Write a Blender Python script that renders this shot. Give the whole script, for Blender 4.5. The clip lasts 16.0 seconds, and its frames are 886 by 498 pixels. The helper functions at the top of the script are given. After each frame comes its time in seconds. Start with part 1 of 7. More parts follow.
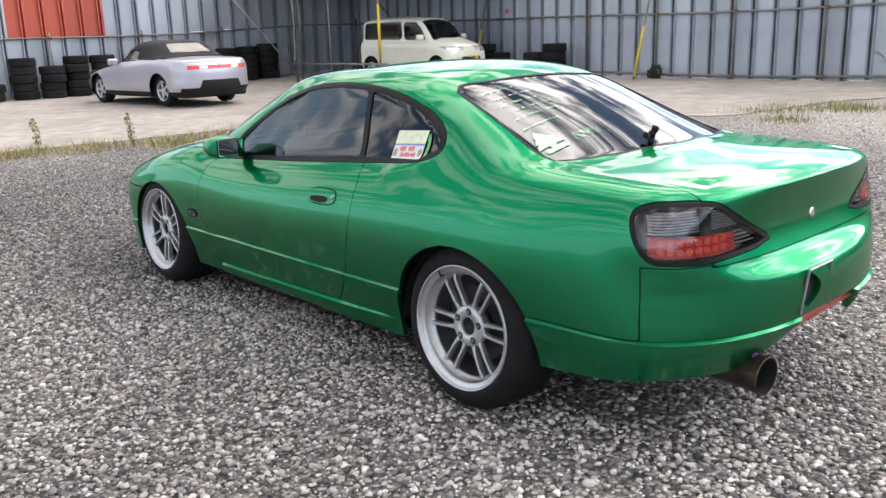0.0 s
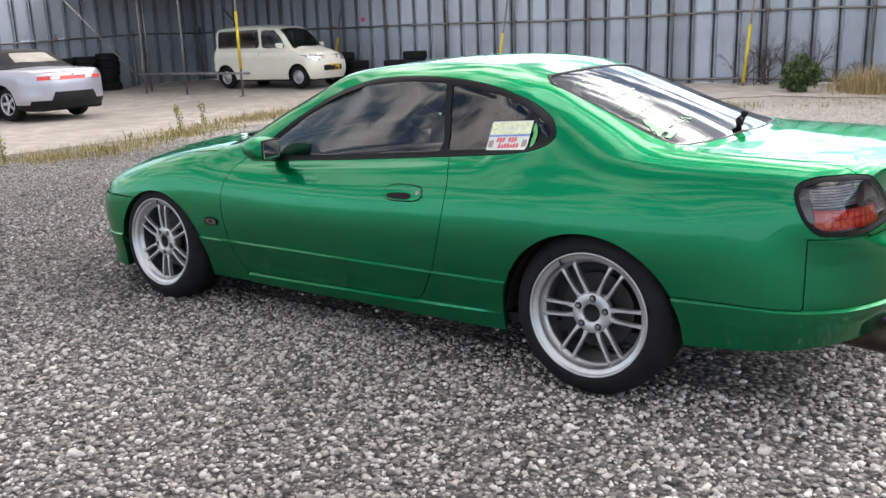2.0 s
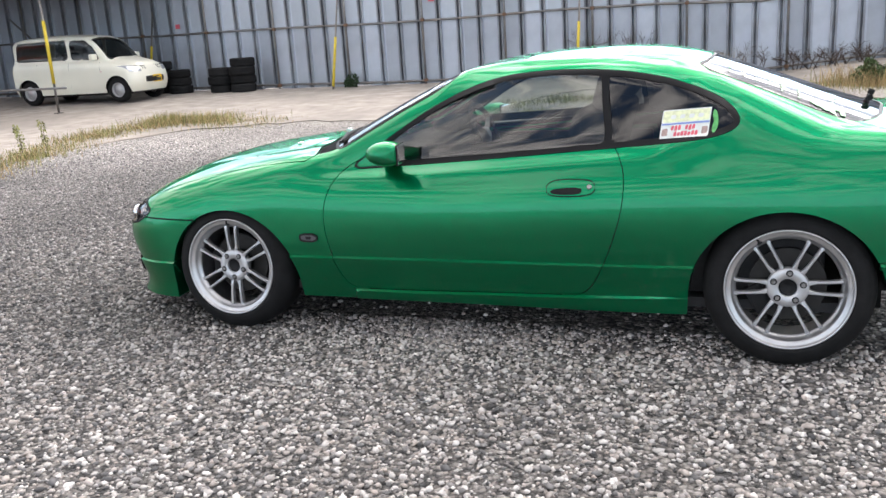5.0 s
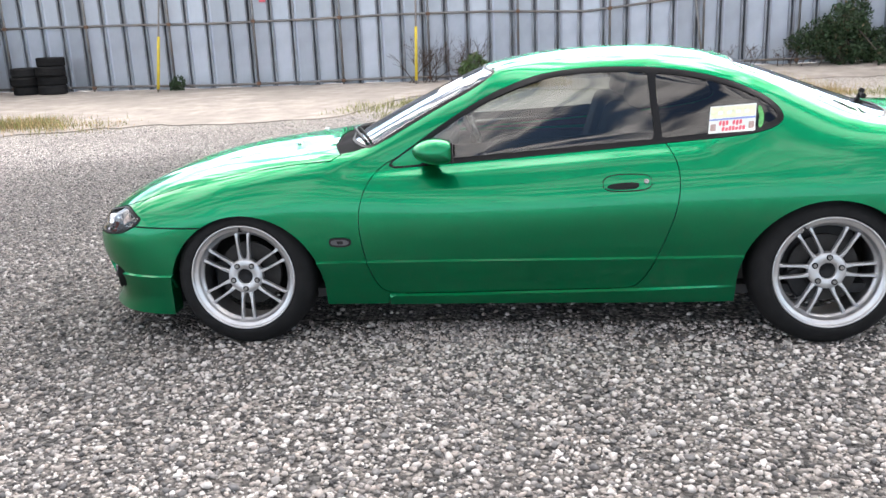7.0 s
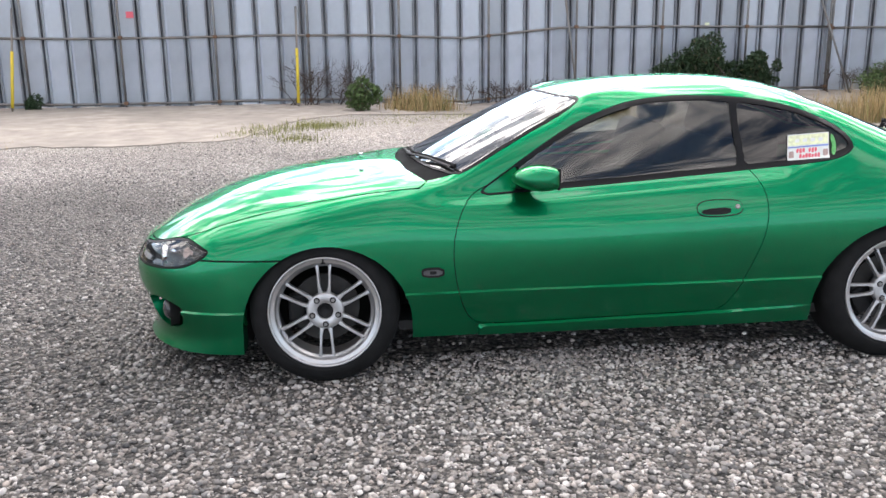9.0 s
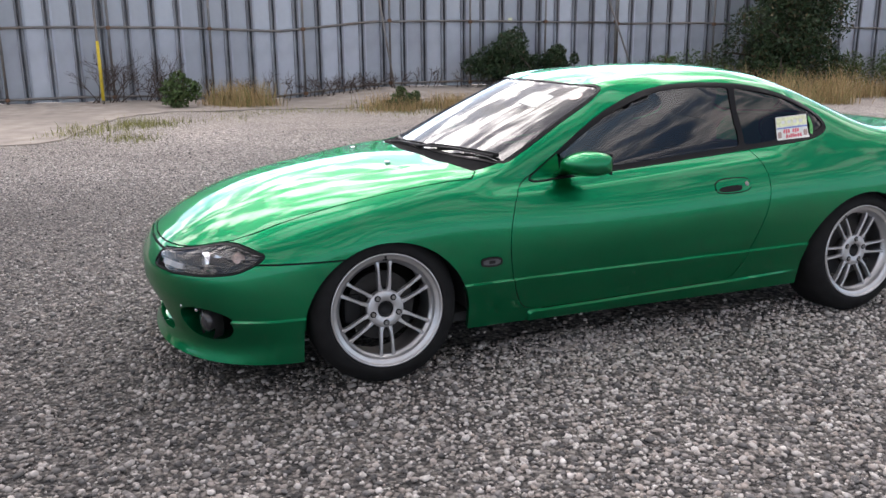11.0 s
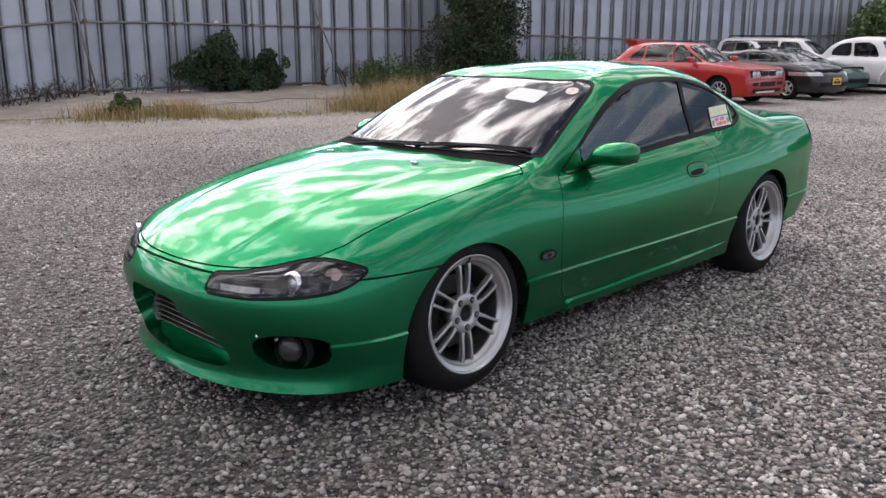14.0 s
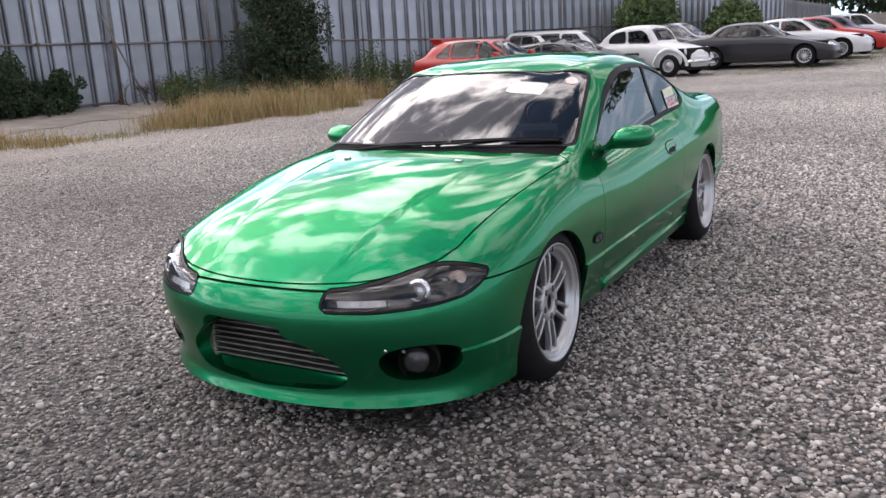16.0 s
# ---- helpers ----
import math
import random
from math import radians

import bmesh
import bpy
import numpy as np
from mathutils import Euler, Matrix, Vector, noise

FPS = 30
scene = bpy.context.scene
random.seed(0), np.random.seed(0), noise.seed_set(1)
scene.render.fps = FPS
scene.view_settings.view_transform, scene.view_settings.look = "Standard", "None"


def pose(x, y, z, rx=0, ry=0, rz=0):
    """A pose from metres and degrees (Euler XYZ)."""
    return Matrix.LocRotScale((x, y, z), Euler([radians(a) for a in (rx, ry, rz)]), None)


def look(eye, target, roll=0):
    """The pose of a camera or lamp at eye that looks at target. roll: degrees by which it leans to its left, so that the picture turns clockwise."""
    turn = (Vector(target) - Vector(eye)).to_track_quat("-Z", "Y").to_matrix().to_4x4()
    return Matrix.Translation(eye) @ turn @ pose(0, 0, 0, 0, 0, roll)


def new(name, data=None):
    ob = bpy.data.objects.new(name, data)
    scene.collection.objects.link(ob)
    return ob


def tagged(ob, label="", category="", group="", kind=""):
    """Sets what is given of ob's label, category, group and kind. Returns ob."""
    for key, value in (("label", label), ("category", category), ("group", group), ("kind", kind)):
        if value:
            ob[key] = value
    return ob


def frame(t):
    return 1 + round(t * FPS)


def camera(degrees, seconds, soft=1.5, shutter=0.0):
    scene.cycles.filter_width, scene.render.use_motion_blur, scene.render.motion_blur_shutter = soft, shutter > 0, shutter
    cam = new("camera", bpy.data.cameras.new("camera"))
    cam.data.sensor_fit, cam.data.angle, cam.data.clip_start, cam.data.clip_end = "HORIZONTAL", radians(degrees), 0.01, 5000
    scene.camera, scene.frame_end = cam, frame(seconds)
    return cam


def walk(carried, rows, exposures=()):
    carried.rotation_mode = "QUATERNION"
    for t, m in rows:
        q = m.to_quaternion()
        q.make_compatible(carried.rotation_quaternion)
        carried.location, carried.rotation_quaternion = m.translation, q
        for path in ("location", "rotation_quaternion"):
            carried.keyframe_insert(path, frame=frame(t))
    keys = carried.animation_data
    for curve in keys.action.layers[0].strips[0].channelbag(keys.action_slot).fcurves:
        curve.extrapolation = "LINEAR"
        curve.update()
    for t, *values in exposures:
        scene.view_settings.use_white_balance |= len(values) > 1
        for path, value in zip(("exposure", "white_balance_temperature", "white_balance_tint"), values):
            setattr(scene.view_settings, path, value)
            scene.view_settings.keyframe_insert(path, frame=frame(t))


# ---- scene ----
cam = camera(55.4, 16.0, soft=1.5)
METRES, EYE, TILT, LEAN, TURN = 9.03, 1.335, 0.0, 0.0, -132.8
ROWS = [
    (0.0, 0.0, 0.0, 0.0, -0.21, -13.52, 0.89),
    (0.5, -0.0292, 0.008, -0.0035, -2.32, -13.04, 0.98),
    (1.0, -0.0584, 0.0121, -0.0033, -5.66, -12.34, 0.18),
    (1.5, -0.0915, 0.0093, -0.0024, -11.2, -12.78, 1.66),
    (2.0, -0.1188, 0.0166, -0.0064, -12.23, -13.04, 1.3),
    (2.5, -0.1446, 0.0304, -0.0043, -15.02, -14.3, 0.38),
    (3.0, -0.1773, 0.0315, -0.0032, -19.68, -12.44, 2.67),
    (3.5, -0.2, 0.039, -0.004, -21.6, -13.73, 1.31),
    (4.0, -0.2241, 0.0569, -0.0047, -23.58, -13.68, 3.09),
    (6.5, -0.3578, 0.1345, -0.0026, -37.48, -13.18, 1.46),
    (7.0, -0.3734, 0.1636, -0.0036, -41.63, -13.6, 2.14),
    (7.5, -0.3932, 0.1889, -0.0034, -42.96, -13.11, 0.21),
    (8.0, -0.4215, 0.2088, 0.0002, -47.29, -13.63, 0.57),
    (8.5, -0.4379, 0.2322, -0.003, -48.72, -12.53, 0.61),
    (9.0, -0.4485, 0.2617, -0.0003, -52.84, -12.34, 0.79),
    (11.5, -0.5207, 0.4046, -0.0012, -71.14, -12.86, 0.82),
    (12.0, -0.5229, 0.4325, -0.0029, -73.5, -12.63, 1.11),
    (12.5, -0.5269, 0.4574, -0.003, -77.46, -12.67, 2.79),
    (13.0, -0.5377, 0.4903, -0.0025, -84.19, -13.54, 3.58),
    (13.5, -0.5342, 0.525, -0.0041, -88.88, -13.56, 1.7),
    (14.0, -0.5319, 0.5579, -0.0028, -92.11, -12.9, 0.91),
    (14.5, -0.5371, 0.5919, -0.0001, -97.98, -13.61, 2.58),
    (15.0, -0.5254, 0.6212, -0.0014, -101.4, -12.65, 2.91),
    (15.5, -0.5141, 0.6492, -0.002, -102.91, -12.3, 1.84),
    (16.0, -0.5095, 0.6839, -0.0007, -107.82, -13.24, 4.14),
]
EXPOSURES = [(0.0, 0.10, 6500, 13), (2.0, 0.02, 6500, 13), (3.5, 0.12, 6500, 13), (6.5, 0.50, 6500, 13), (7.5, 0.58, 6500, 13), (8.0, 0.55, 6500, 13), (9.0, 0.28, 6500, 14), (11.5, -0.38, 6500, 18), (13.0, -0.58, 6500, 19), (16.0, -0.38, 6500, 19)]
walk(cam, [(t, pose(0, 0, -0.016, 1.2, 0, 0) @ pose(-3.3956, 2.8771, EYE, TILT, LEAN, TURN) @ pose(METRES * x, METRES * y, METRES * z, 90 + pitch, roll, yaw)) for t, x, y, z, yaw, pitch, roll in ROWS], EXPOSURES)

# ---------------------------------------------------------------- light
SUN_DIR = Vector((-0.35, -1.0, 0.85)).normalized()      # towards the sun, veiled by cloud, beyond the fence


def build_world():
    w = bpy.data.worlds.new("sky")
    scene.world = w
    w.use_nodes = True
    nt = w.node_tree
    nt.nodes.clear()
    N, L = nt.nodes.new, nt.links.new
    out, bg = N("ShaderNodeOutputWorld"), N("ShaderNodeBackground")
    sky = N("ShaderNodeTexSky")
    sky.sky_type, sky.sun_disc = "NISHITA", False
    sky.sun_elevation = math.asin(SUN_DIR.z)
    sky.sun_rotation = math.atan2(SUN_DIR.x, SUN_DIR.y)
    sky.dust_density, sky.air_density = 0.6, 1.0
    tc = N("ShaderNodeTexCoord")
    sep = N("ShaderNodeSeparateXYZ")
    L(tc.outputs["Generated"], sep.inputs[0])
    # a flat cloud deck: the direction divided by its height above the horizon
    up = N("ShaderNodeMath"); up.operation = "MAXIMUM"; up.inputs[1].default_value = 0.0
    L(sep.outputs["Z"], up.inputs[0])
    add = N("ShaderNodeMath"); add.operation = "ADD"; add.inputs[1].default_value = 0.16
    L(up.outputs[0], add.inputs[0])
    comb = N("ShaderNodeCombineXYZ")
    for k in ("X", "Y"):
        dv = N("ShaderNodeMath"); dv.operation = "DIVIDE"
        L(sep.outputs[k], dv.inputs[0]); L(add.outputs[0], dv.inputs[1]); L(dv.outputs[0], comb.inputs[k])
    noise_a = N("ShaderNodeTexNoise")
    noise_a.inputs["Scale"].default_value, noise_a.inputs["Detail"].default_value = 3.7, 12.0
    noise_a.inputs["Roughness"].default_value, noise_a.inputs["Distortion"].default_value = 0.60, 0.25
    L(comb.outputs[0], noise_a.inputs["Vector"])
    cover = N("ShaderNodeMapRange")
    cover.interpolation_type = "SMOOTHSTEP"
    cover.inputs["From Min"].default_value, cover.inputs["From Max"].default_value = CLOUD_EDGE
    bank = N("ShaderNodeVectorMath"); bank.operation = "DOT_PRODUCT"
    bank.inputs[1].default_value = (0.015, 0.01, 0.0)
    L(tc.outputs["Generated"], bank.inputs[0])
    heaped = N("ShaderNodeMath"); heaped.operation = "ADD"
    L(noise_a.outputs["Fac"], heaped.inputs[0]); L(bank.outputs["Value"], heaped.inputs[1])
    L(heaped.outputs[0], cover.inputs["Value"])
    noise_b = N("ShaderNodeTexNoise")
    noise_b.inputs["Scale"].default_value, noise_b.inputs["Detail"].default_value = 3.7, 10.0
    noise_b.inputs["Roughness"].default_value, noise_b.inputs["Distortion"].default_value = 0.64, 0.25
    L(comb.outputs[0], noise_b.inputs["Vector"])
    shade = N("ShaderNodeMapRange")
    shade.inputs["From Min"].default_value, shade.inputs["From Max"].default_value = 0.38, 0.64
    shade.inputs["To Min"].default_value, shade.inputs["To Max"].default_value = 0.16, 1.0
    thick = N("ShaderNodeMath"); thick.operation = "ADD"
    L(noise_b.outputs["Fac"], thick.inputs[0]); L(bank.outputs["Value"], thick.inputs[1])
    L(thick.outputs[0], shade.inputs["Value"])
    # cloud is brighter on the side where the sun stands
    dot = N("ShaderNodeVectorMath"); dot.operation = "DOT_PRODUCT"
    dot.inputs[1].default_value = SUN_DIR
    L(tc.outputs["Generated"], dot.inputs[0])
    glow = N("ShaderNodeMapRange")
    glow.inputs["To Min"].default_value, glow.inputs["To Max"].default_value = CLOUD_LIGHT
    power = N("ShaderNodeMath"); power.operation = "POWER"; power.inputs[1].default_value = 3.0
    facing = N("ShaderNodeMath"); facing.operation = "MAXIMUM"; facing.inputs[1].default_value = 0.0
    L(dot.outputs["Value"], facing.inputs[0]); L(facing.outputs[0], power.inputs[0]); L(power.outputs[0], glow.inputs["Value"])
    lit = N("ShaderNodeMath"); lit.operation = "MULTIPLY"
    L(shade.outputs[0], lit.inputs[0]); L(glow.outputs[0], lit.inputs[1])
    tint = N("ShaderNodeVectorMath"); tint.operation = "SCALE"
    tint.inputs[0].default_value = (1.0, 0.966, 0.935)
    L(lit.outputs[0], tint.inputs["Scale"])
    blue = N("ShaderNodeVectorMath"); blue.operation = "SCALE"
    blue.inputs["Scale"].default_value = SKY_STRENGTH
    L(sky.outputs[0], blue.inputs[0])
    mix = N("ShaderNodeMix"); mix.data_type = "RGBA"
    L(cover.outputs[0], mix.inputs["Factor"]); L(blue.outputs[0], mix.inputs["A"]); L(tint.outputs[0], mix.inputs["B"])
    # haze towards the horizon takes the contrast out of the clouds
    low = N("ShaderNodeMapRange"); low.interpolation_type = "SMOOTHSTEP"
    low.inputs["From Min"].default_value, low.inputs["From Max"].default_value = 0.36, 0.03
    low.inputs["To Min"].default_value, low.inputs["To Max"].default_value = 0.0, 0.64
    L(sep.outputs["Z"], low.inputs["Value"])
    dim = N("ShaderNodeMath"); dim.operation = "MULTIPLY"; dim.inputs[1].default_value = 0.95
    L(glow.outputs[0], dim.inputs[0])
    veil = N("ShaderNodeVectorMath"); veil.operation = "SCALE"; veil.inputs[0].default_value = (0.52, 0.77, 1.0)
    L(dim.outputs[0], veil.inputs["Scale"])
    hazy = N("ShaderNodeMix"); hazy.data_type = "RGBA"
    L(low.outputs[0], hazy.inputs["Factor"]); L(mix.outputs["Result"], hazy.inputs["A"]); L(veil.outputs[0], hazy.inputs["B"])
    L(hazy.outputs["Result"], bg.inputs["Color"])
    L(bg.outputs[0], out.inputs[0])


CLOUD_EDGE, CLOUD_LIGHT, SKY_STRENGTH = (0.435, 0.56), (2.6, 14.0), 0.13
build_world()
sun = new("sun", bpy.data.lights.new("sun", "SUN"))
sun.data.energy, sun.data.angle, sun.data.color = 0.6, radians(60), (1.0, 0.94, 0.85)
sun.matrix_world = look((0, 0, 0), -SUN_DIR)

# ---------------------------------------------------------------- materials
def material(name, color, rough=0.5, metal=0.0, coat=0.0, coat_rough=0.03, vary=0.0, scale=8.0, bump=0.0, bump_scale=60.0,
             rand=0.0, spec=0.5, rough_vary=0.0, dark=None, stain=0.0, stain_scale=1.2):
    """A Principled material with variation at two scales; vary: grain, stain: broad patches towards dark, rand: by object."""
    m = bpy.data.materials.new(name)
    m.use_nodes = True
    nt = m.node_tree
    b = nt.nodes["Principled BSDF"]
    N, L = nt.nodes.new, nt.links.new
    b.inputs["Roughness"].default_value, b.inputs["Metallic"].default_value = rough, metal
    b.inputs["Coat Weight"].default_value, b.inputs["Coat Roughness"].default_value = coat, coat_rough
    b.inputs["Specular IOR Level"].default_value = spec
    b.inputs["Base Color"].default_value = (*color, 1)
    tc = N("ShaderNodeTexCoord")
    last = None
    if vary or stain or rand:
        rgb = N("ShaderNodeRGB"); rgb.outputs[0].default_value = (*color, 1)
        last = rgb.outputs[0]
    if vary:
        n = N("ShaderNodeTexNoise"); n.inputs["Scale"].default_value, n.inputs["Detail"].default_value = scale, 6
        L(tc.outputs["Object"], n.inputs["Vector"])
        r = N("ShaderNodeMapRange"); r.inputs["From Min"].default_value, r.inputs["From Max"].default_value = 0.3, 0.7
        r.inputs["To Min"].default_value, r.inputs["To Max"].default_value = 1 - vary, 1 + vary
        L(n.outputs["Fac"], r.inputs["Value"])
        s = N("ShaderNodeVectorMath"); s.operation = "SCALE"
        L(last, s.inputs[0]); L(r.outputs[0], s.inputs["Scale"]); last = s.outputs[0]
        if rough_vary:
            rr = N("ShaderNodeMapRange"); rr.inputs["From Min"].default_value, rr.inputs["From Max"].default_value = 0.3, 0.7
            rr.inputs["To Min"].default_value, rr.inputs["To Max"].default_value = rough - rough_vary, rough + rough_vary
            L(n.outputs["Fac"], rr.inputs["Value"]); L(rr.outputs[0], b.inputs["Roughness"])
    if stain:
        n = N("ShaderNodeTexNoise"); n.inputs["Scale"].default_value, n.inputs["Detail"].default_value = stain_scale, 5
        L(tc.outputs["Object"], n.inputs["Vector"])
        r = N("ShaderNodeMapRange"); r.inputs["From Min"].default_value, r.inputs["From Max"].default_value = 0.45, 0.7
        r.inputs["To Min"].default_value, r.inputs["To Max"].default_value = 0, stain
        L(n.outputs["Fac"], r.inputs["Value"])
        mx = N("ShaderNodeMix"); mx.data_type = "RGBA"
        L(r.outputs[0], mx.inputs["Factor"]); L(last, mx.inputs["A"])
        mx.inputs["B"].default_value = (*(dark or tuple(c * 0.4 for c in color)), 1); last = mx.outputs["Result"]
    if rand:
        oi = N("ShaderNodeObjectInfo")
        r = N("ShaderNodeMapRange"); r.inputs["To Min"].default_value, r.inputs["To Max"].default_value = 1 - rand, 1 + rand
        L(oi.outputs["Random"], r.inputs["Value"])
        s = N("ShaderNodeVectorMath"); s.operation = "SCALE"
        L(last, s.inputs[0]); L(r.outputs[0], s.inputs["Scale"]); last = s.outputs[0]
    if last is not None:
        L(last, b.inputs["Base Color"])
    if bump:
        n = N("ShaderNodeTexNoise"); n.inputs["Scale"].default_value, n.inputs["Detail"].default_value = bump_scale, 4
        L(tc.outputs["Object"], n.inputs["Vector"])
        bp = N("ShaderNodeBump"); bp.inputs["Strength"].default_value, bp.inputs["Distance"].default_value = bump, 0.01
        L(n.outputs["Fac"], bp.inputs["Height"]); L(bp.outputs[0], b.inputs["Normal"])
    return m


def glass_material(name, tint, clear, rough=0.0, ior=1.55):
    """Tinted pane: a mirror coat by Fresnel over a see-through tint."""
    m = bpy.data.materials.new(name)
    m.use_nodes = True
    nt = m.node_tree
    nt.nodes.remove(nt.nodes["Principled BSDF"])
    N, L = nt.nodes.new, nt.links.new
    out = nt.nodes["Material Output"]
    fr = N("ShaderNodeFresnel"); fr.inputs["IOR"].default_value = ior
    gl = N("ShaderNodeBsdfGlossy"); gl.inputs["Roughness"].default_value = rough
    tr = N("ShaderNodeBsdfTransparent"); tr.inputs["Color"].default_value = (*[c * clear for c in tint], 1)
    mx = N("ShaderNodeMixShader")
    boost = N("ShaderNodeMapRange"); boost.inputs["From Min"].default_value, boost.inputs["From Max"].default_value = 0.0, 1.0
    boost.inputs["To Min"].default_value, boost.inputs["To Max"].default_value = 0.03, 1.0
    L(fr.outputs[0], boost.inputs["Value"]); L(boost.outputs[0], mx.inputs[0])
    L(tr.outputs[0], mx.inputs[1]); L(gl.outputs[0], mx.inputs[2]); L(mx.outputs[0], out.inputs[0])
    return m


def car_paint(name, color, flake=0.25, rough=0.28):
    m = material(name, color, rough=rough, metal=0.96, coat=1.0, coat_rough=0.045, vary=0.05, scale=2.5, spec=0.1)
    nt = m.node_tree
    b = nt.nodes["Principled BSDF"]
    b.inputs["Coat IOR"].default_value = 1.37
    b.inputs["Specular Tint"].default_value = (0.05, 0.75, 0.42, 1)
    N, L = nt.nodes.new, nt.links.new
    tc = N("ShaderNodeTexCoord")
    v = N("ShaderNodeTexVoronoi"); v.inputs["Scale"].default_value = 900
    L(tc.outputs["Object"], v.inputs["Vector"])
    bp = N("ShaderNodeBump"); bp.inputs["Strength"].default_value, bp.inputs["Distance"].default_value = flake, 0.0004
    L(v.outputs["Distance"], bp.inputs["Height"]); L(bp.outputs[0], b.inputs["Normal"])
    return m


GREEN = car_paint("green_metallic_paint", (0.0, 0.205, 0.081), rough=0.34)
BLACK = material("black_plastic", (0.012, 0.012, 0.013), rough=0.55, spec=0.2, vary=0.2, bump=0.15, bump_scale=300)
COWL = material("dull_cowl_plastic", (0.010, 0.010, 0.011), rough=0.8, spec=0.04, vary=0.2, scale=40)
RUBBER = material("tyre_rubber", (0.010, 0.010, 0.0105), rough=0.8, spec=0.2, vary=0.25, scale=18, bump=0.2, bump_scale=140)
SEAL = material("window_seal", (0.006, 0.006, 0.007), rough=0.5, spec=0.2, vary=0.2, scale=40)
# near-black colour stands for the shade in gaps, hollows, arches and undersides
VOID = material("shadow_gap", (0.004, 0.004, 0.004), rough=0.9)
SILVER = material("silver_wheel_paint", (0.49, 0.49, 0.50), rough=0.42, metal=0.8, vary=0.05, scale=30)
LIP = material("machined_rim_lip", (0.50, 0.50, 0.507), rough=0.36, metal=0.9, vary=0.04, scale=40)
STEEL = material("dull_steel", (0.32, 0.31, 0.30), rough=0.42, metal=0.9, vary=0.2, scale=25)
BURNT = material("burnt_exhaust_steel", (0.075, 0.055, 0.045), rough=0.5, metal=0.8, vary=0.5, scale=20)
BRAKE_STEEL = material("dark_brake_disc", (.035, .033, .032), rough=.6, metal=.6, vary=.2, scale=30)
SOOT = material("soot", (0.01, 0.009, 0.008), rough=0.9)
GLASS_DARK = glass_material("dark_tinted_glass", (0.62, 0.66, 0.68), 0.22)
GLASS_SIDE = glass_material("door_glass", (0.86, 0.93, 0.91), 0.72, ior=1.68)
GLASS_FRONT = glass_material("windscreen_glass", (0.85, 0.92, 0.89), 0.62, ior=1.75)
LENS = glass_material("clear_lens", (0.97, 0.97, 0.98), 0.98)
CHROME = material("chrome", (0.75, 0.76, 0.78), rough=0.08, metal=1.0)
TRIM = material("dark_cabin_trim", (0.022, 0.022, 0.024), rough=0.75, vary=0.2, scale=20)
CLOTH = material("dark_seat_cloth", (0.03, 0.03, 0.033), rough=0.9, vary=0.25, scale=60, bump=0.3, bump_scale=200)
RED_LENS = material("red_lens", (0.62, 0.03, 0.02), rough=0.18, coat=0.6, vary=0.25, scale=70, bump=0.6, bump_scale=120)
RED_BULB = material("red_bulb", (0.90, 0.11, 0.06), rough=0.2, coat=0.5, vary=0.3, scale=150)
AMBER = material("amber_lens", (0.66, 0.52, 0.46), rough=0.3, metal=0.0, coat=0.6, vary=0.3, scale=60)
STRIP = material("ribbed_reflector", (0.85, 0.85, 0.86), rough=0.35, metal=0.1, vary=0.25, scale=35)
REFLECTOR = material("lamp_reflector", (0.70, 0.71, 0.73), rough=0.16, metal=1.0, vary=0.08, scale=40)
SMOKE = material("smoked_lamp_housing", (0.03, 0.03, 0.033), rough=0.22, coat=0.4, vary=0.2, scale=30)
PAPER = material("paper_white", (0.72, 0.74, 0.70), rough=0.7, vary=0.06, scale=30)
LIME = material("lime_sticker", (0.10, 0.40, 0.11), rough=0.5, vary=0.3, scale=90)
LIME_PALE = material("glazed_lime_print", (0.12, 0.50, 0.14), rough=0.5, coat=1.0, coat_rough=0.0)
PALE_GLAZED = material("glazed_pale_print", (0.40, 0.46, 0.40), rough=0.5, coat=1.0, coat_rough=0.0)
GLASS_REAR = glass_material("rear_glass", (0.80, 0.84, 0.84), 0.62)
YELLOWISH = material("pale_yellow_print", (0.74, 0.77, 0.50), rough=0.6, vary=0.2, scale=60)
BLUE_PRINT = material("blue_print", (0.20, 0.28, 0.58), rough=0.6)
BROWN_PRINT = material("brown_print", (0.42, 0.30, 0.27), rough=0.6, vary=0.3, scale=90)
RED_PRINT = material("red_print", (0.70, 0.12, 0.16), rough=0.6)
PURPLE = material("purple_bar", (0.28, 0.06, 0.32), rough=0.4, coat=0.4)
REDBAR = material("red_bar", (0.42, 0.05, 0.04), rough=0.45)
MIRROR = material("mirror_glass", (0.85, 0.87, 0.88), rough=0.02, metal=1.0)

# ---------------------------------------------------------------- modelling helpers
def mesh_ob(name, verts, faces, mat, parent=None, label="", smooth=True, mats=None, face_mat=None):
    me = bpy.data.meshes.new(name)
    me.from_pydata([tuple(v) for v in verts], [], [tuple(f) for f in faces])
    for m in (mats or [mat]):
        me.materials.append(m)
    if smooth:
        me.shade_smooth()
    if face_mat is not None:
        me.polygons.foreach_set("material_index", face_mat)
    me.update()
    ob = new(name, me)
    if parent is not None:
        ob.parent = parent
    if label:
        ob["label"] = label
    return ob


def part(name, bm, mat, parent=None, label="", smooth=False, at=None):
    """Links a bmesh as one mesh object under a thing or under a part."""
    me = bpy.data.meshes.new(name)
    bm.to_mesh(me)
    bm.free()
    for m in (mat if isinstance(mat, (list, tuple)) else [mat]):
        me.materials.append(m)
    if smooth:
        me.shade_smooth()
    ob = new(name, me)
    if parent is not None:
        ob.parent = parent
    if label:
        ob["label"] = label
    if at is not None:
        ob.matrix_basis = at
    return ob


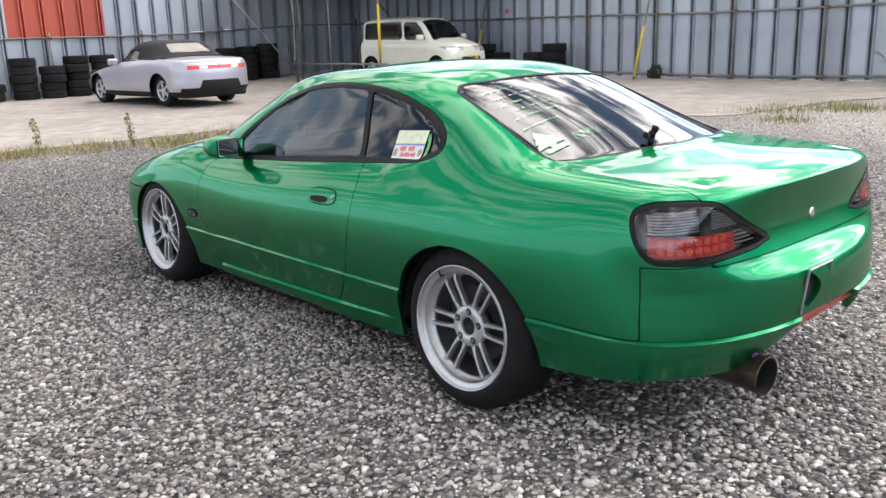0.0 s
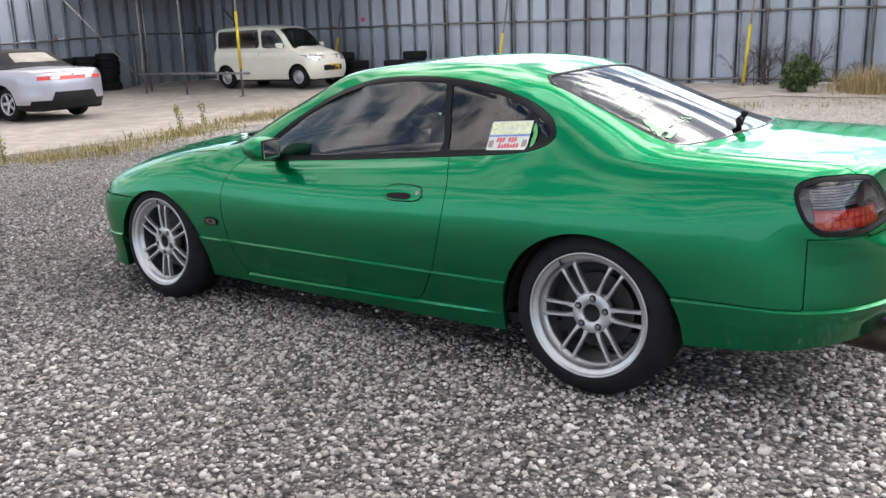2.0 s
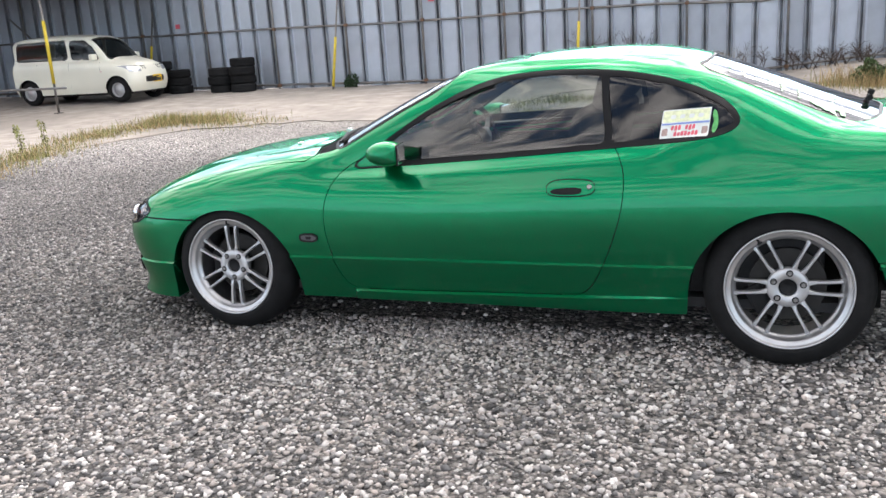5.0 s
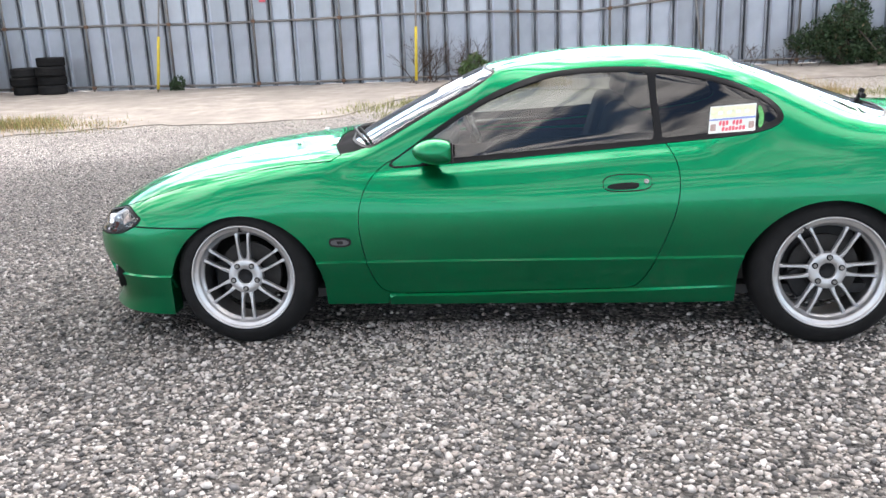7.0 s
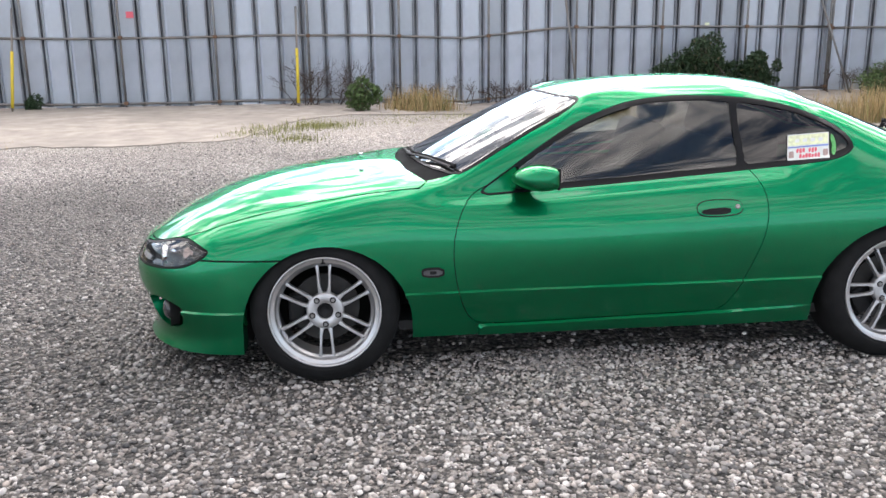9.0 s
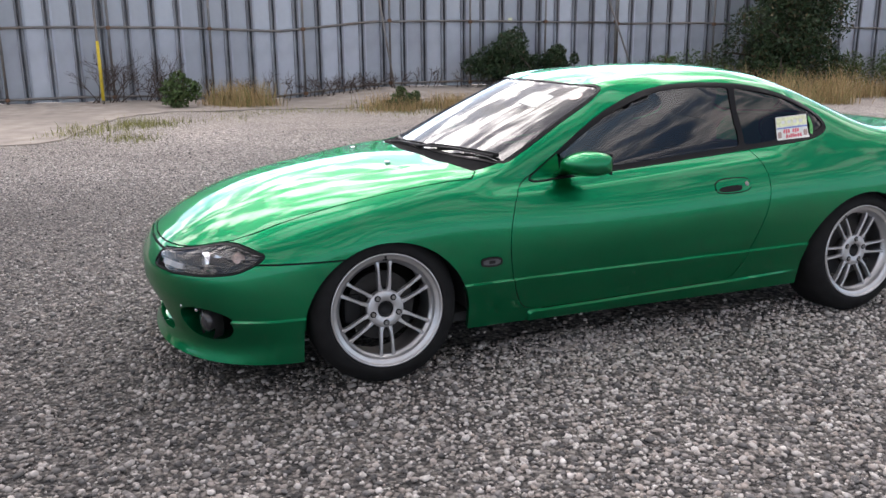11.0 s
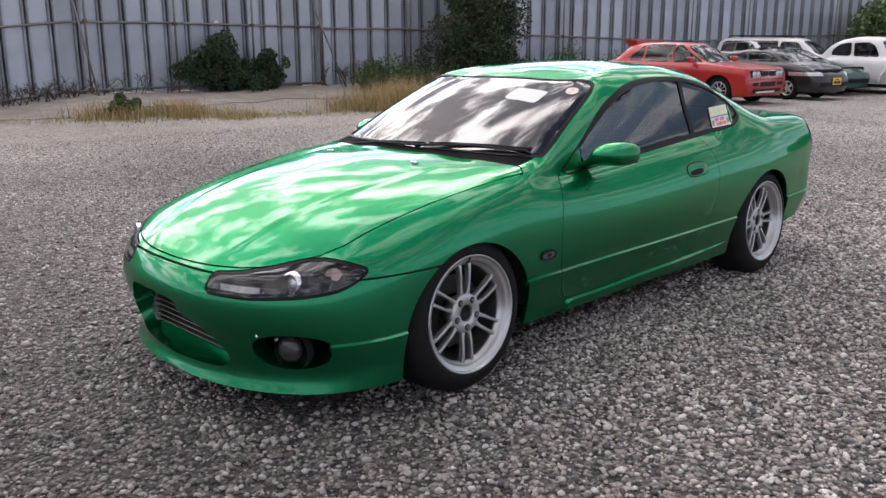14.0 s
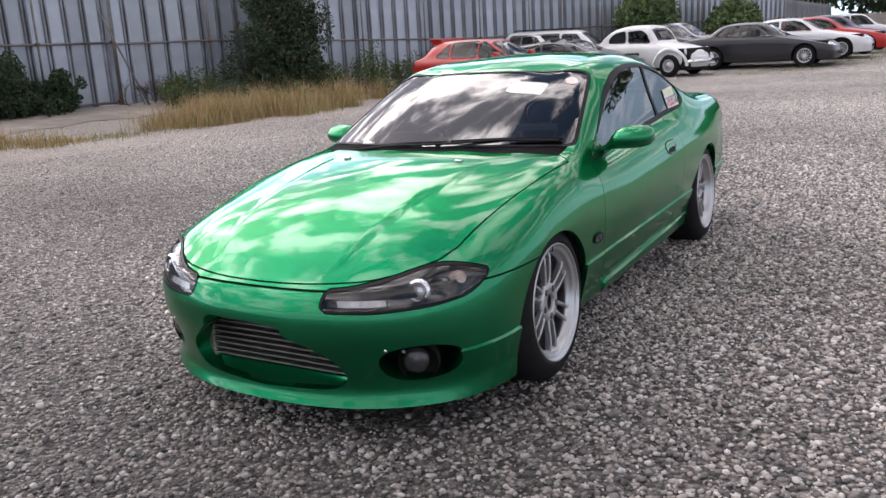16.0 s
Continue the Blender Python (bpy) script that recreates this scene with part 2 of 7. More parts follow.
def thing(name, label, category, at=None, group="", kind=""):
    ob = new(name)
    ob.empty_display_size = 0.2
    if at is not None:
        ob.matrix_basis = at
    return tagged(ob, label, category, group, kind)


def box(bm, x0, y0, z0, x1, y1, z1, bevel=0.0, m=None, seg=2):
    g = bmesh.ops.create_cube(bm, size=1.0)
    vs = g["verts"]
    bmesh.ops.scale(bm, vec=(x1 - x0, y1 - y0, z1 - z0), verts=vs)
    bmesh.ops.translate(bm, vec=((x0 + x1) / 2, (y0 + y1) / 2, (z0 + z1) / 2), verts=vs)
    if bevel:
        es = list({e for v in vs for e in v.link_edges})
        r = bmesh.ops.bevel(bm, geom=es, offset=bevel, segments=seg, affect="EDGES", profile=0.6)
        vs = list({v for f in r["faces"] for v in f.verts} | {v for v in vs if v.is_valid})
    if m is not None:
        bmesh.ops.transform(bm, matrix=m, verts=vs)
    return vs


def tube(bm, a, b, r, seg=10, r2=None, caps=True):
    a, b = Vector(a), Vector(b)
    d = b - a
    m = Matrix.Translation((a + b) / 2) @ d.to_track_quat("Z", "Y").to_matrix().to_4x4()
    g = bmesh.ops.create_cone(bm, cap_ends=caps, segments=seg, radius1=r, radius2=r if r2 is None else r2, depth=d.length, matrix=m)
    return g["verts"]


def lathe(profile, seg=48, axis="Y", closed=False):
    """Turns (radius, along) points about an axis; returns a bmesh."""
    bm = bmesh.new()
    rings = []
    for r, a in profile:
        ring = []
        for i in range(seg):
            t = 2 * math.pi * i / seg
            c, s = r * math.cos(t), r * math.sin(t)
            ring.append(bm.verts.new((c, a, s) if axis == "Y" else (c, s, a) if axis == "Z" else (a, c, s)))
        rings.append(ring)
    n = len(rings)
    for k in range(n if closed else n - 1):
        p, q = rings[k], rings[(k + 1) % n]
        for i in range(seg):
            j = (i + 1) % seg
            bm.faces.new((p[i], q[i], q[j], p[j]))
    bmesh.ops.recalc_face_normals(bm, faces=bm.faces)
    return bm


def sweep(points, r, seg=8, closed=False, flat=1.0):
    """A round bar along points."""
    pts = [Vector(p) for p in points]
    bm = bmesh.new()
    rings, n = [], len(pts)
    for i, p in enumerate(pts):
        d = (pts[(i + 1) % n if closed else min(i + 1, n - 1)] - pts[i - 1 if closed else max(i - 1, 0)]).normalized()
        side = d.cross(Vector((0, 0, 1)))
        side = side.normalized() if side.length > 1e-3 else Vector((1, 0, 0))
        up = side.cross(d)
        rings.append([bm.verts.new(p + side * (r * math.cos(2 * math.pi * k / seg)) + up * (flat * r * math.sin(2 * math.pi * k / seg))) for k in range(seg)])
    for i in range(n if closed else n - 1):
        p, q = rings[i], rings[(i + 1) % n]
        for k in range(seg):
            bm.faces.new((p[k], p[(k + 1) % seg], q[(k + 1) % seg], q[k]))
    if not closed:
        bm.faces.new(rings[0][::-1]); bm.faces.new(rings[-1])
    bmesh.ops.recalc_face_normals(bm, faces=bm.faces)
    return bm


def curve1(knots):
    """A smooth, overshoot-free function through (x, value) knots."""
    k = sorted(knots)
    xs, ys = np.array([p[0] for p in k], float), np.array([p[1] for p in k], float)
    h = np.diff(xs)
    s = np.diff(ys) / h
    d = np.zeros(len(xs))
    if len(xs) == 2:
        d[:] = s[0]
    else:
        for i in range(1, len(xs) - 1):
            if s[i - 1] * s[i] > 0:
                w1, w2 = 2 * h[i] + h[i - 1], h[i] + 2 * h[i - 1]
                d[i] = (w1 + w2) / (w1 / s[i - 1] + w2 / s[i])
        d[0], d[-1] = s[0], s[-1]

    def f(x):
        x = np.clip(np.asarray(x, float), xs[0], xs[-1])
        i = np.clip(np.searchsorted(xs, x) - 1, 0, len(h) - 1)
        t = (x - xs[i]) / h[i]
        return ((1 + 2 * t) * (1 - t) ** 2 * ys[i] + t * (1 - t) ** 2 * h[i] * d[i] + t * t * (3 - 2 * t) * ys[i + 1] + t * t * (t - 1) * h[i] * d[i + 1])
    return f


def outline(points, rounds=2, cut=0.05):
    """A closed outline with its corners rounded by cutting them, by a quarter of each side or by cut at most."""
    p = np.array(points, float)
    for _ in range(rounds):
        q = np.roll(p, -1, 0)
        ln = np.linalg.norm(q - p, axis=1, keepdims=True)
        t = np.minimum(0.25, cut / np.maximum(ln, 1e-9))
        p = np.stack([p + (q - p) * t, q - (q - p) * t], 1).reshape(-1, 2)
        cut *= 0.4
    return p


def refine(mesh, times=2):
    """Splits every face into smaller triangles, so that fine outlines can be cut from it."""
    v, faces = [np.array(x) for x in mesh[0]], []
    for f in mesh[1]:
        faces += [(f[0], f[i], f[i + 1]) for i in range(1, len(f) - 1)]
    for _ in range(times):
        mid, out = {}, []

        def half(a, b):
            k = (a, b) if a < b else (b, a)
            if k not in mid:
                mid[k] = len(v); v.append((v[a] + v[b]) / 2)
            return mid[k]
        for a, b, c in faces:
            ab, bc, ca = half(a, b), half(b, c), half(c, a)
            out += [(a, ab, ca), (ab, b, bc), (ca, bc, c), (ab, bc, ca)]
        faces = out
    return np.array(v), faces


def inside_of(poly):
    """Signed distance to a closed outline, positive inside."""
    a = np.asarray(poly, float)
    b = np.roll(a, -1, 0)
    ab = b - a
    ll = np.maximum((ab ** 2).sum(1), 1e-12)

    def f(p, q):
        pt = np.stack([p, q], -1)[:, None, :]
        t = np.clip(((pt - a) * ab).sum(-1) / ll, 0, 1)
        dist = np.sqrt((((pt - a) - t[..., None] * ab) ** 2).sum(-1)).min(1)
        cond = (a[:, 1] > pt[..., 1]) != (b[:, 1] > pt[..., 1])
        xc = a[:, 0] + (pt[..., 1] - a[:, 1]) * ab[:, 0] / np.where(np.abs(ab[:, 1]) < 1e-12, 1e-12, ab[:, 1])
        odd = (cond & (pt[..., 0] < xc)).sum(1) % 2 == 1
        return np.where(odd, dist, -dist)
    return f


def clip(mesh, f):
    """Keeps the part of a mesh (verts, faces) where f > 0, cutting the faces along f = 0."""
    v, faces = mesh
    val = f(v)
    new_v, index, cut = [], {}, {}

    def keep(i):
        if i not in index:
            index[i] = len(new_v); new_v.append(v[i])
        return index[i]

    def cross(i, j):
        k = (i, j) if i < j else (j, i)
        if k not in cut:
            t = val[k[0]] / (val[k[0]] - val[k[1]])
            cut[k] = len(new_v); new_v.append(v[k[0]] + (v[k[1]] - v[k[0]]) * t)
        return cut[k]
    out = []
    pos = (val > 0).tolist()
    for fc in faces:
        n = [pos[i] for i in fc].count(True)
        if n == len(fc):
            out.append([keep(i) for i in fc])
        elif n:
            poly = []
            for a, b in zip(fc, list(fc[1:]) + [fc[0]]):
                if pos[a]:
                    poly.append(keep(a))
                if pos[a] != pos[b]:
                    poly.append(cross(a, b))
            if len(poly) > 2:
                out.append(poly)
    return np.array(new_v).reshape(-1, 3), out


def panel(name, mesh, mat, parent, label="", depth=0.012, lift=0.0):
    """A sheet with its edges turned in, so that gaps between panels are real gaps."""
    v, faces = mesh
    nrm = np.zeros_like(v)
    edges = {}
    for f in faces:
        for a, b in zip(f, list(f[1:]) + [f[0]]):
            edges[(a, b)] = edges.get((a, b), 0) + 1
    for k in {len(f) for f in faces}:
        ring = np.array([f for f in faces if len(f) == k])
        p = v[ring]
        n = np.cross(p[:, 1] - p[:, 0], p[:, 2] - p[:, 0]) if k == 3 else np.cross(p[:, 2] - p[:, 0], p[:, -1] - p[:, 1])
        for c in range(k):
            np.add.at(nrm, ring[:, c], n)
    nrm /= np.maximum(np.linalg.norm(nrm, axis=1, keepdims=True), 1e-9)
    vv = [tuple(x) for x in v + nrm * lift]
    ff = [tuple(f) for f in faces]
    back = {}
    if depth:
        for (a, b) in list(edges):
            if (b, a) not in edges:
                for i in (a, b):
                    if i not in back:
                        for _ in range(2):
                            vv.append(None)
                        back[i] = len(vv) - 2
                        vv[-2] = tuple(v[i] + nrm[i] * lift)
                        vv[-1] = tuple(v[i] + nrm[i] * (lift - depth))
                ff.append((back[b], back[a], back[a] + 1, back[b] + 1))
    return mesh_ob(name, vv, ff, mat, parent, label)

# ---------------------------------------------------------------- the green coupe: body surface
# Lines that run round the car from the middle of the nose to the middle of the tail, from the sill up to the roof's centre.
# Each: nose x, nose radius, power; tail x, tail radius, power; then height and half width by x.
def body_lines():
    lines = []

    def line(xf, rf, pf, xr, rr, pr, z, y):
        lines.append((xf, rf, pf, xr, rr, pr, curve1(z), curve1(y)))
    line(2.128, .60, 2.3, -2.20, .45, 2.5,
         [(2.115, .132), (1.6, .143), (1.45, .15), (.9, .18), (-.9, .187), (-1.6, .255), (-2.2, .30)],
         [(2.1, .775), (1.6, .775), (.9, .752), (0, .752), (-.9, .768), (-1.6, .765), (-2.1, .75)])
    line(2.108, .60, 2.3, -2.235, .45, 2.5,
         [(2.1, .170), (1.85, .185), (1.6, .23), (.9, .29), (-.9, .30), (-1.6, .335), (-2.2, .365)],
         [(2.1, .775), (1.6, .785), (.9, .778), (0, .782), (-.9, .79), (-1.6, .785), (-2.1, .77)])
    line(2.135, .60, 2.3, -2.265, .45, 2.5,
         [(2.13, .30), (1.85, .325), (1.6, .37), (1.26, .40), (0, .40), (-.9, .41), (-1.26, .43), (-1.8, .455), (-2.26, .45)],
         [(2.1, .78), (1.6, .795), (.9, .80), (0, .806), (-.9, .81), (-1.26, .82), (-1.8, .795), (-2.05, .785)])
    line(2.168, .62, 2.3, -2.262, .45, 2.5,
         [(2.16, .405), (1.85, .43), (1.6, .47), (1.26, .52), (.9, .52), (0, .54), (-.6, .55), (-1.26, .58), (-1.8, .59), (-2.26, .585)],
         [(2.1, .782), (1.6, .798), (1.26, .808), (.9, .815), (0, .83), (-.6, .835), (-1.26, .838), (-1.8, .80), (-2.05, .785)])
    line(2.165, .62, 2.3, -2.20, .26, 2.9,
         [(2.16, .465), (1.85, .50), (1.6, .56), (1.26, .625), (.9, .625), (0, .65), (-.6, .67), (-1.26, .685), (-1.8, .69), (-2.05, .68), (-2.2, .662)],
         [(2.1, .783), (1.6, .793), (1.26, .803), (.9, .812), (0, .828), (-.6, .832), (-1.26, .835), (-1.8, .79), (-2.05, .768)])
    line(2.142, .62, 2.3, -2.172, .24, 3.2,
         [(2.14, .512), (1.85, .542), (1.6, .60), (1.26, .685), (.9, .71), (.6, .725), (0, .75), (-.6, .785), (-1.26, .795), (-1.7, .795), (-2.0, .78), (-2.17, .745)],
         [(2.1, .782), (1.6, .778), (1.26, .785), (.9, .79), (.6, .79), (0, .79), (-.6, .788), (-1.26, .795), (-1.7, .772), (-2.0, .748)])
    line(2.118, .60, 2.3, -2.195, .30, 2.8,
         [(2.11, .545), (1.85, .582), (1.6, .65), (1.26, .738), (.9, .785), (.6, .797), (.3, .808), (0, .828), (-.56, .870), (-.85, .90), (-1.05, .922), (-1.3, .912), (-1.5, .897), (-1.8, .885), (-2.05, .875), (-2.19, .868)],
         [(2.1, .776), (1.85, .776), (1.6, .735), (1.26, .745), (.9, .742), (.7, .722), (.4, .705), (0, .70), (-.56, .70), (-.85, .705), (-1.05, .712), (-1.3, .718), (-1.5, .716), (-1.8, .71), (-2.05, .705)])
    line(2.092, .60, 2.3, -2.20, .30, 2.6,
         [(2.09, .565), (1.85, .62), (1.6, .702), (1.26, .777), (.9, .822), (.75, .83), (.6, .868), (.45, .925), (.3, .993), (.17, 1.06), (.05, 1.12), (-.2, 1.178), (-.5, 1.186), (-.75, 1.155), (-1.0, 1.08), (-1.25, .985), (-1.5, .918), (-1.8, .905), (-2.05, .895), (-2.2, .884)],
         [(2.1, .70), (1.85, .70), (1.6, .65), (1.26, .665), (.9, .69), (.75, .698), (.6, .69), (.45, .676), (.3, .656), (.05, .608), (-.2, .582), (-.5, .578), (-.75, .585), (-1.0, .605), (-1.25, .625), (-1.5, .62), (-1.8, .605), (-2.05, .60)])
    line(2.032, .50, 2.3, -2.17, .25, 2.4,
         [(2.03, .605), (1.85, .658), (1.6, .738), (1.26, .802), (.95, .845), (.82, .853), (.72, .872), (.6, .925), (.4, 1.025), (.25, 1.10), (.13, 1.163), (.03, 1.188), (-.2, 1.215), (-.5, 1.222), (-.75, 1.20), (-.9, 1.165), (-1.2, 1.05), (-1.45, .95), (-1.56, .925), (-1.8, .918), (-2.0, .907), (-2.17, .893)],
         [(2.0, .58), (1.85, .58), (1.6, .50), (1.26, .50), (.95, .53), (.8, .58), (.72, .615), (.6, .628), (.4, .60), (.13, .54), (-.2, .50), (-.5, .49), (-.9, .48), (-1.2, .51), (-1.5, .545), (-1.8, .45), (-2.1, .43)])
    line(1.93, .45, 2.3, -2.12, .20, 2.2,
         [(1.93, .658), (1.85, .685), (1.6, .768), (1.26, .827), (1.0, .855), (.87, .862), (.82, .878), (.6, .985), (.4, 1.078), (.2, 1.165), (.05, 1.205), (-.2, 1.237), (-.5, 1.246), (-.75, 1.23), (-.9, 1.195), (-1.2, 1.09), (-1.5, .98), (-1.64, .938), (-1.8, .931), (-2.0, .916), (-2.12, .904)],
         [(1.93, .40), (1.6, .29), (1.26, .28), (.9, .32), (.6, .36), (.2, .32), (-.2, .29), (-.6, .27), (-.9, .27), (-1.5, .29), (-1.8, .26), (-2.1, .24)])
    line(1.80, .45, 2.3, -2.05, .20, 2.2,
         [(1.80, .72), (1.6, .782), (1.36, .825), (1.0, .864), (.90, .868), (.84, .885), (.6, 1.003), (.4, 1.095), (.2, 1.183), (.05, 1.218), (-.2, 1.249), (-.4, 1.258), (-.6, 1.254), (-.8, 1.232), (-.95, 1.195), (-1.2, 1.105), (-1.5, .995), (-1.67, .943), (-1.8, .936), (-2.05, .912)],
         [(2.2, 0.0), (-2.2, 0.0)])
    return lines


HOOD_CREASE = curve1([(2.06, .27), (1.85, .315), (1.5, .36), (.95, .42)])
CREASE = curve1([(2.2, .315), (1.64, .332), (1.2, .365), (.9, .392), (-.88, .402), (-1.62, .433), (-2.3, .44)])


def even_skin(G, per):
    """Takes the small waves out of the wings, flanks and rear quarters, without shrinking them."""
    def blur(A, n, axis):
        for _ in range(n):
            P = np.concatenate([A[:1] if axis == 0 else A[:, :1], A, A[-2:-1] * np.array([1, -1, 1]) if axis == 0 else A[:, -1:]], axis)
            A = (P[:-2] + 2 * P[1:-1] + P[2:]) / 4 if axis == 0 else (P[:, :-2] + 2 * P[:, 1:-1] + P[:, 2:]) / 4
        return A
    B = blur(blur(G, 130, 0), 14, 1)
    B = B + blur(blur(G - B, 130, 0), 14, 1)
    move = B - G
    B = G + move * np.minimum(1, .010 / np.maximum(np.linalg.norm(move, axis=2, keepdims=True), 1e-6))
    k = np.arange(G.shape[0])[:, None] / per
    end = np.clip((np.abs(G[..., 0] - .05) - .80) / .25, 0, 1)
    top = 5.7 + 2.7 * end
    w = np.clip((k - 2.0) / .8, 0, 1) * np.clip((top - k) / .8, 0, 1) * np.clip((2.02 - G[..., 0]) / .20, 0, 1) * np.where(G[..., 0] < -1.7, np.clip((G[..., 1] - .35) / .30, 0, 1), 1)
    w = w * w * (3 - 2 * w)
    return G + (B - G) * w[..., None]


def body_surface(lines, nu=225, per=11):
    s = np.linspace(0, 1, nu)
    g = 0.25 * s + 0.75 * (1 - np.cos(np.pi * s)) / 2
    P = []
    for k, (xf, rf, pf, xr, rr, pr, fz, fy) in enumerate(lines):
        x = xf + (xr - xf) * g
        a = np.clip((xf - x) / rf, 0, 1)
        b = np.clip((x - xr) / rr, 0, 1)
        y = fy(x) * (1 - (1 - a) ** pf) ** (1 / pf) * (1 - (1 - b) ** pr) ** (1 / pr)
        P.append(np.stack([x, y, fz(x)], 1))
    mirror = P[-2] * np.array([1, -1, 1])
    Q = np.array(P + [mirror])                       # lines x nu x 3, with one beyond the middle
    K = len(P)
    rows = []
    h = np.maximum(np.linalg.norm(np.diff(Q, axis=0), axis=2), 1e-5)[..., None]
    slope = np.diff(Q, axis=0) / h
    tan = np.empty_like(Q)
    tan[0], tan[-1] = slope[0], slope[-1]
    tan[1:-1] = (slope[:-1] * h[1:] + slope[1:] * h[:-1]) / (h[:-1] + h[1:])
    for k in range(K - 1):
        for j in range(per):
            t = j / per
            rows.append((1 + 2 * t) * (1 - t) ** 2 * Q[k] + t * (1 - t) ** 2 * h[k] * tan[k] + t * t * (3 - 2 * t) * Q[k + 1] + t * t * (t - 1) * h[k] * tan[k + 1])
    rows.append(Q[K - 1])
    G = np.array(rows)
    G[:, 0, 1] = G[:, -1, 1] = G[-1, :, 1] = 0
    G[..., 1] = np.maximum(G[..., 1], 0)
    if per > 8:
        G = even_skin(G, per)
    nv = G.shape[0]
    half = G.reshape(-1, 3)
    quads = [(i * nu + j, i * nu + j + 1, (i + 1) * nu + j + 1, (i + 1) * nu + j) for i in range(nv - 1) for j in range(nu - 1)]
    # mirrored half, welded along the middle
    idx, verts = {}, [*half]
    for i, p in enumerate(half):
        if p[1] < 1e-6:
            idx[i] = i
        else:
            idx[i] = len(verts); verts.append(p * np.array([1, -1, 1]))
    other = [tuple(idx[i] for i in q[::-1]) for q in quads]
    return np.array(verts), quads + other


SILL = curve1([(.9, .228), (.62, .232), (.3, .235), (0, .242), (-.4, .251), (-.9, .266)])


def ledge(mesh, cut, push, band):
    """Splits the skin along cut = 0 and moves the side where cut > 0; a narrow chamfer leads over to it."""
    up, rest = clip(mesh, lambda v: -cut(v)), clip(mesh, cut)
    mid, low = clip(rest, lambda v: band - cut(v)), clip(rest, lambda v: cut(v) - band)
    ramp = np.clip(cut(mid[0]) / band, 0, 1)[:, None]
    verts, faces, n = [], [], 0
    for v, f in ((up[0], up[1]), (mid[0] + push(mid[0]) * ramp, mid[1]), (low[0] + push(low[0]), low[1])):
        verts.append(v)
        faces += [[i + n for i in q] for q in f]
        n += len(v)
    return np.concatenate(verts), faces


def skirt_push(v):
    """The skin stands a little proud below the crease that runs along the flank and both bumpers."""
    ay = np.abs(v[:, 1])
    fade = np.where(v[:, 0] > 1.2, np.clip((ay - .58) / .10, 0, 1), np.clip(ay / .3, 0, 1))
    end = np.clip((np.abs(v[:, 0]) - 1.75) / .35, 0, 1)
    soft = .30 + .70 * np.clip((v[:, 2] - CREASE(v[:, 0]) + .11) / .11, 0, 1)
    p = np.zeros_like(v)
    p[:, 1] = np.sign(v[:, 1]) * .011 * fade * soft
    p[:, 0] = .012 * soft * end * np.sign(v[:, 0]) * np.where(v[:, 0] > 0, fade, 1)
    return p


def sill_push(v):
    """The side skirt flares out under the door and dies away before the rear wheel."""
    p = np.zeros_like(v)
    p[:, 1] = np.sign(v[:, 1]) * .015 * np.clip((v[:, 0] + .90) / .45, 0, 1) * np.clip((v[:, 2] - .10) / .10, 0, 1)
    return p


AXLE_F, AXLE_R, HUB_Z, TYRE_R = 1.2625, -1.2625, 0.322, 0.320


def arch(v):
    """Positive outside the wheel openings."""
    out = np.full(len(v), 1.0)
    for xc, zc, r in ((1.250, .250, .356), (-1.250, .272, .362)):
        dx, dz = v[:, 0] - xc, v[:, 2] - zc
        f = np.where(dz > 0, np.hypot(dx, dz) - r, np.abs(dx) - r + 0.03 * dz)
        f = np.where(np.abs(v[:, 1]) > 0.45, f, 1.0)
        out = np.minimum(out, f)
    return out


def fair(mesh, f, axis, deg, fade=.05, margin=-.03):
    """Evens out a region (f > 0) of the skin: one axis becomes a smooth polynomial of the other two, fading in from its edge."""
    v, faces = mesh
    v = v.copy()
    val = f(v)
    p, q = [k for k in range(3) if k != axis]
    a = np.abs(v) if axis == 1 else v
    sel = val > margin
    lo, hi = v[sel][:, [p, q]].min(0), v[sel][:, [p, q]].max(0)
    if axis == 2:
        lo[1], hi[1] = -max(-lo[1], hi[1]), max(-lo[1], hi[1])
    u = 2 * (v[:, p] - lo[0]) / (hi[0] - lo[0]) - 1
    w = 2 * (v[:, q] - lo[1]) / (hi[1] - lo[1]) - 1
    cols = [(i, j) for i in range(deg[0] + 1) for j in range(0, deg[1] + 1, 2 if axis != 1 and q == 1 or axis == 0 else 1) if i / deg[0] + j / deg[1] <= 1.35]
    if axis == 0:
        cols = [(i, j) for i in range(0, deg[0] + 1, 2) for j in range(deg[1] + 1)]
    A = np.stack([u ** i * w ** j for i, j in cols], 1)
    c = np.linalg.lstsq(A[sel], a[sel, axis], rcond=None)[0]
    t = np.clip(val / fade, 0, 1)
    t = t * t * (3 - 2 * t)
    on = val > 0
    new_a = A[on] @ c
    mix = a[on, axis] * (1 - t[on]) + new_a * t[on]
    v[on, axis] = mix * (np.sign(v[on, 1]) if axis == 1 else 1)
    return v, faces


def zone(f, ok):
    return lambda v: np.where(ok(v), f(v), -1.0)


WINDOW = inside_of(outline([(.625, .785), (.4, .797), (0, .822), (-.55, .863), (-.82, .885), (-1.0, .908), (-1.085, .955), (-1.03, 1.035), (-.9, 1.098), (-.75, 1.145),
                            (-.55, 1.176), (-.3, 1.184), (-.1, 1.168), (.05, 1.125), (.2, 1.058), (.35, .968), (.5, .868)], rounds=2))
DOOR = inside_of(outline([(.625, .80), (.69, .715), (.722, .58), (.70, .40), (.655, .27), (.60, .235), (.3, .238), (0, .245), (-.40, .254), (-.47, .262), (-.52, .33), (-.57, .44), (-.63, .62), (-.64, .76),
                          (-.61, .84), (-.56, .90), (0, .87), (.5, .85)], rounds=2))
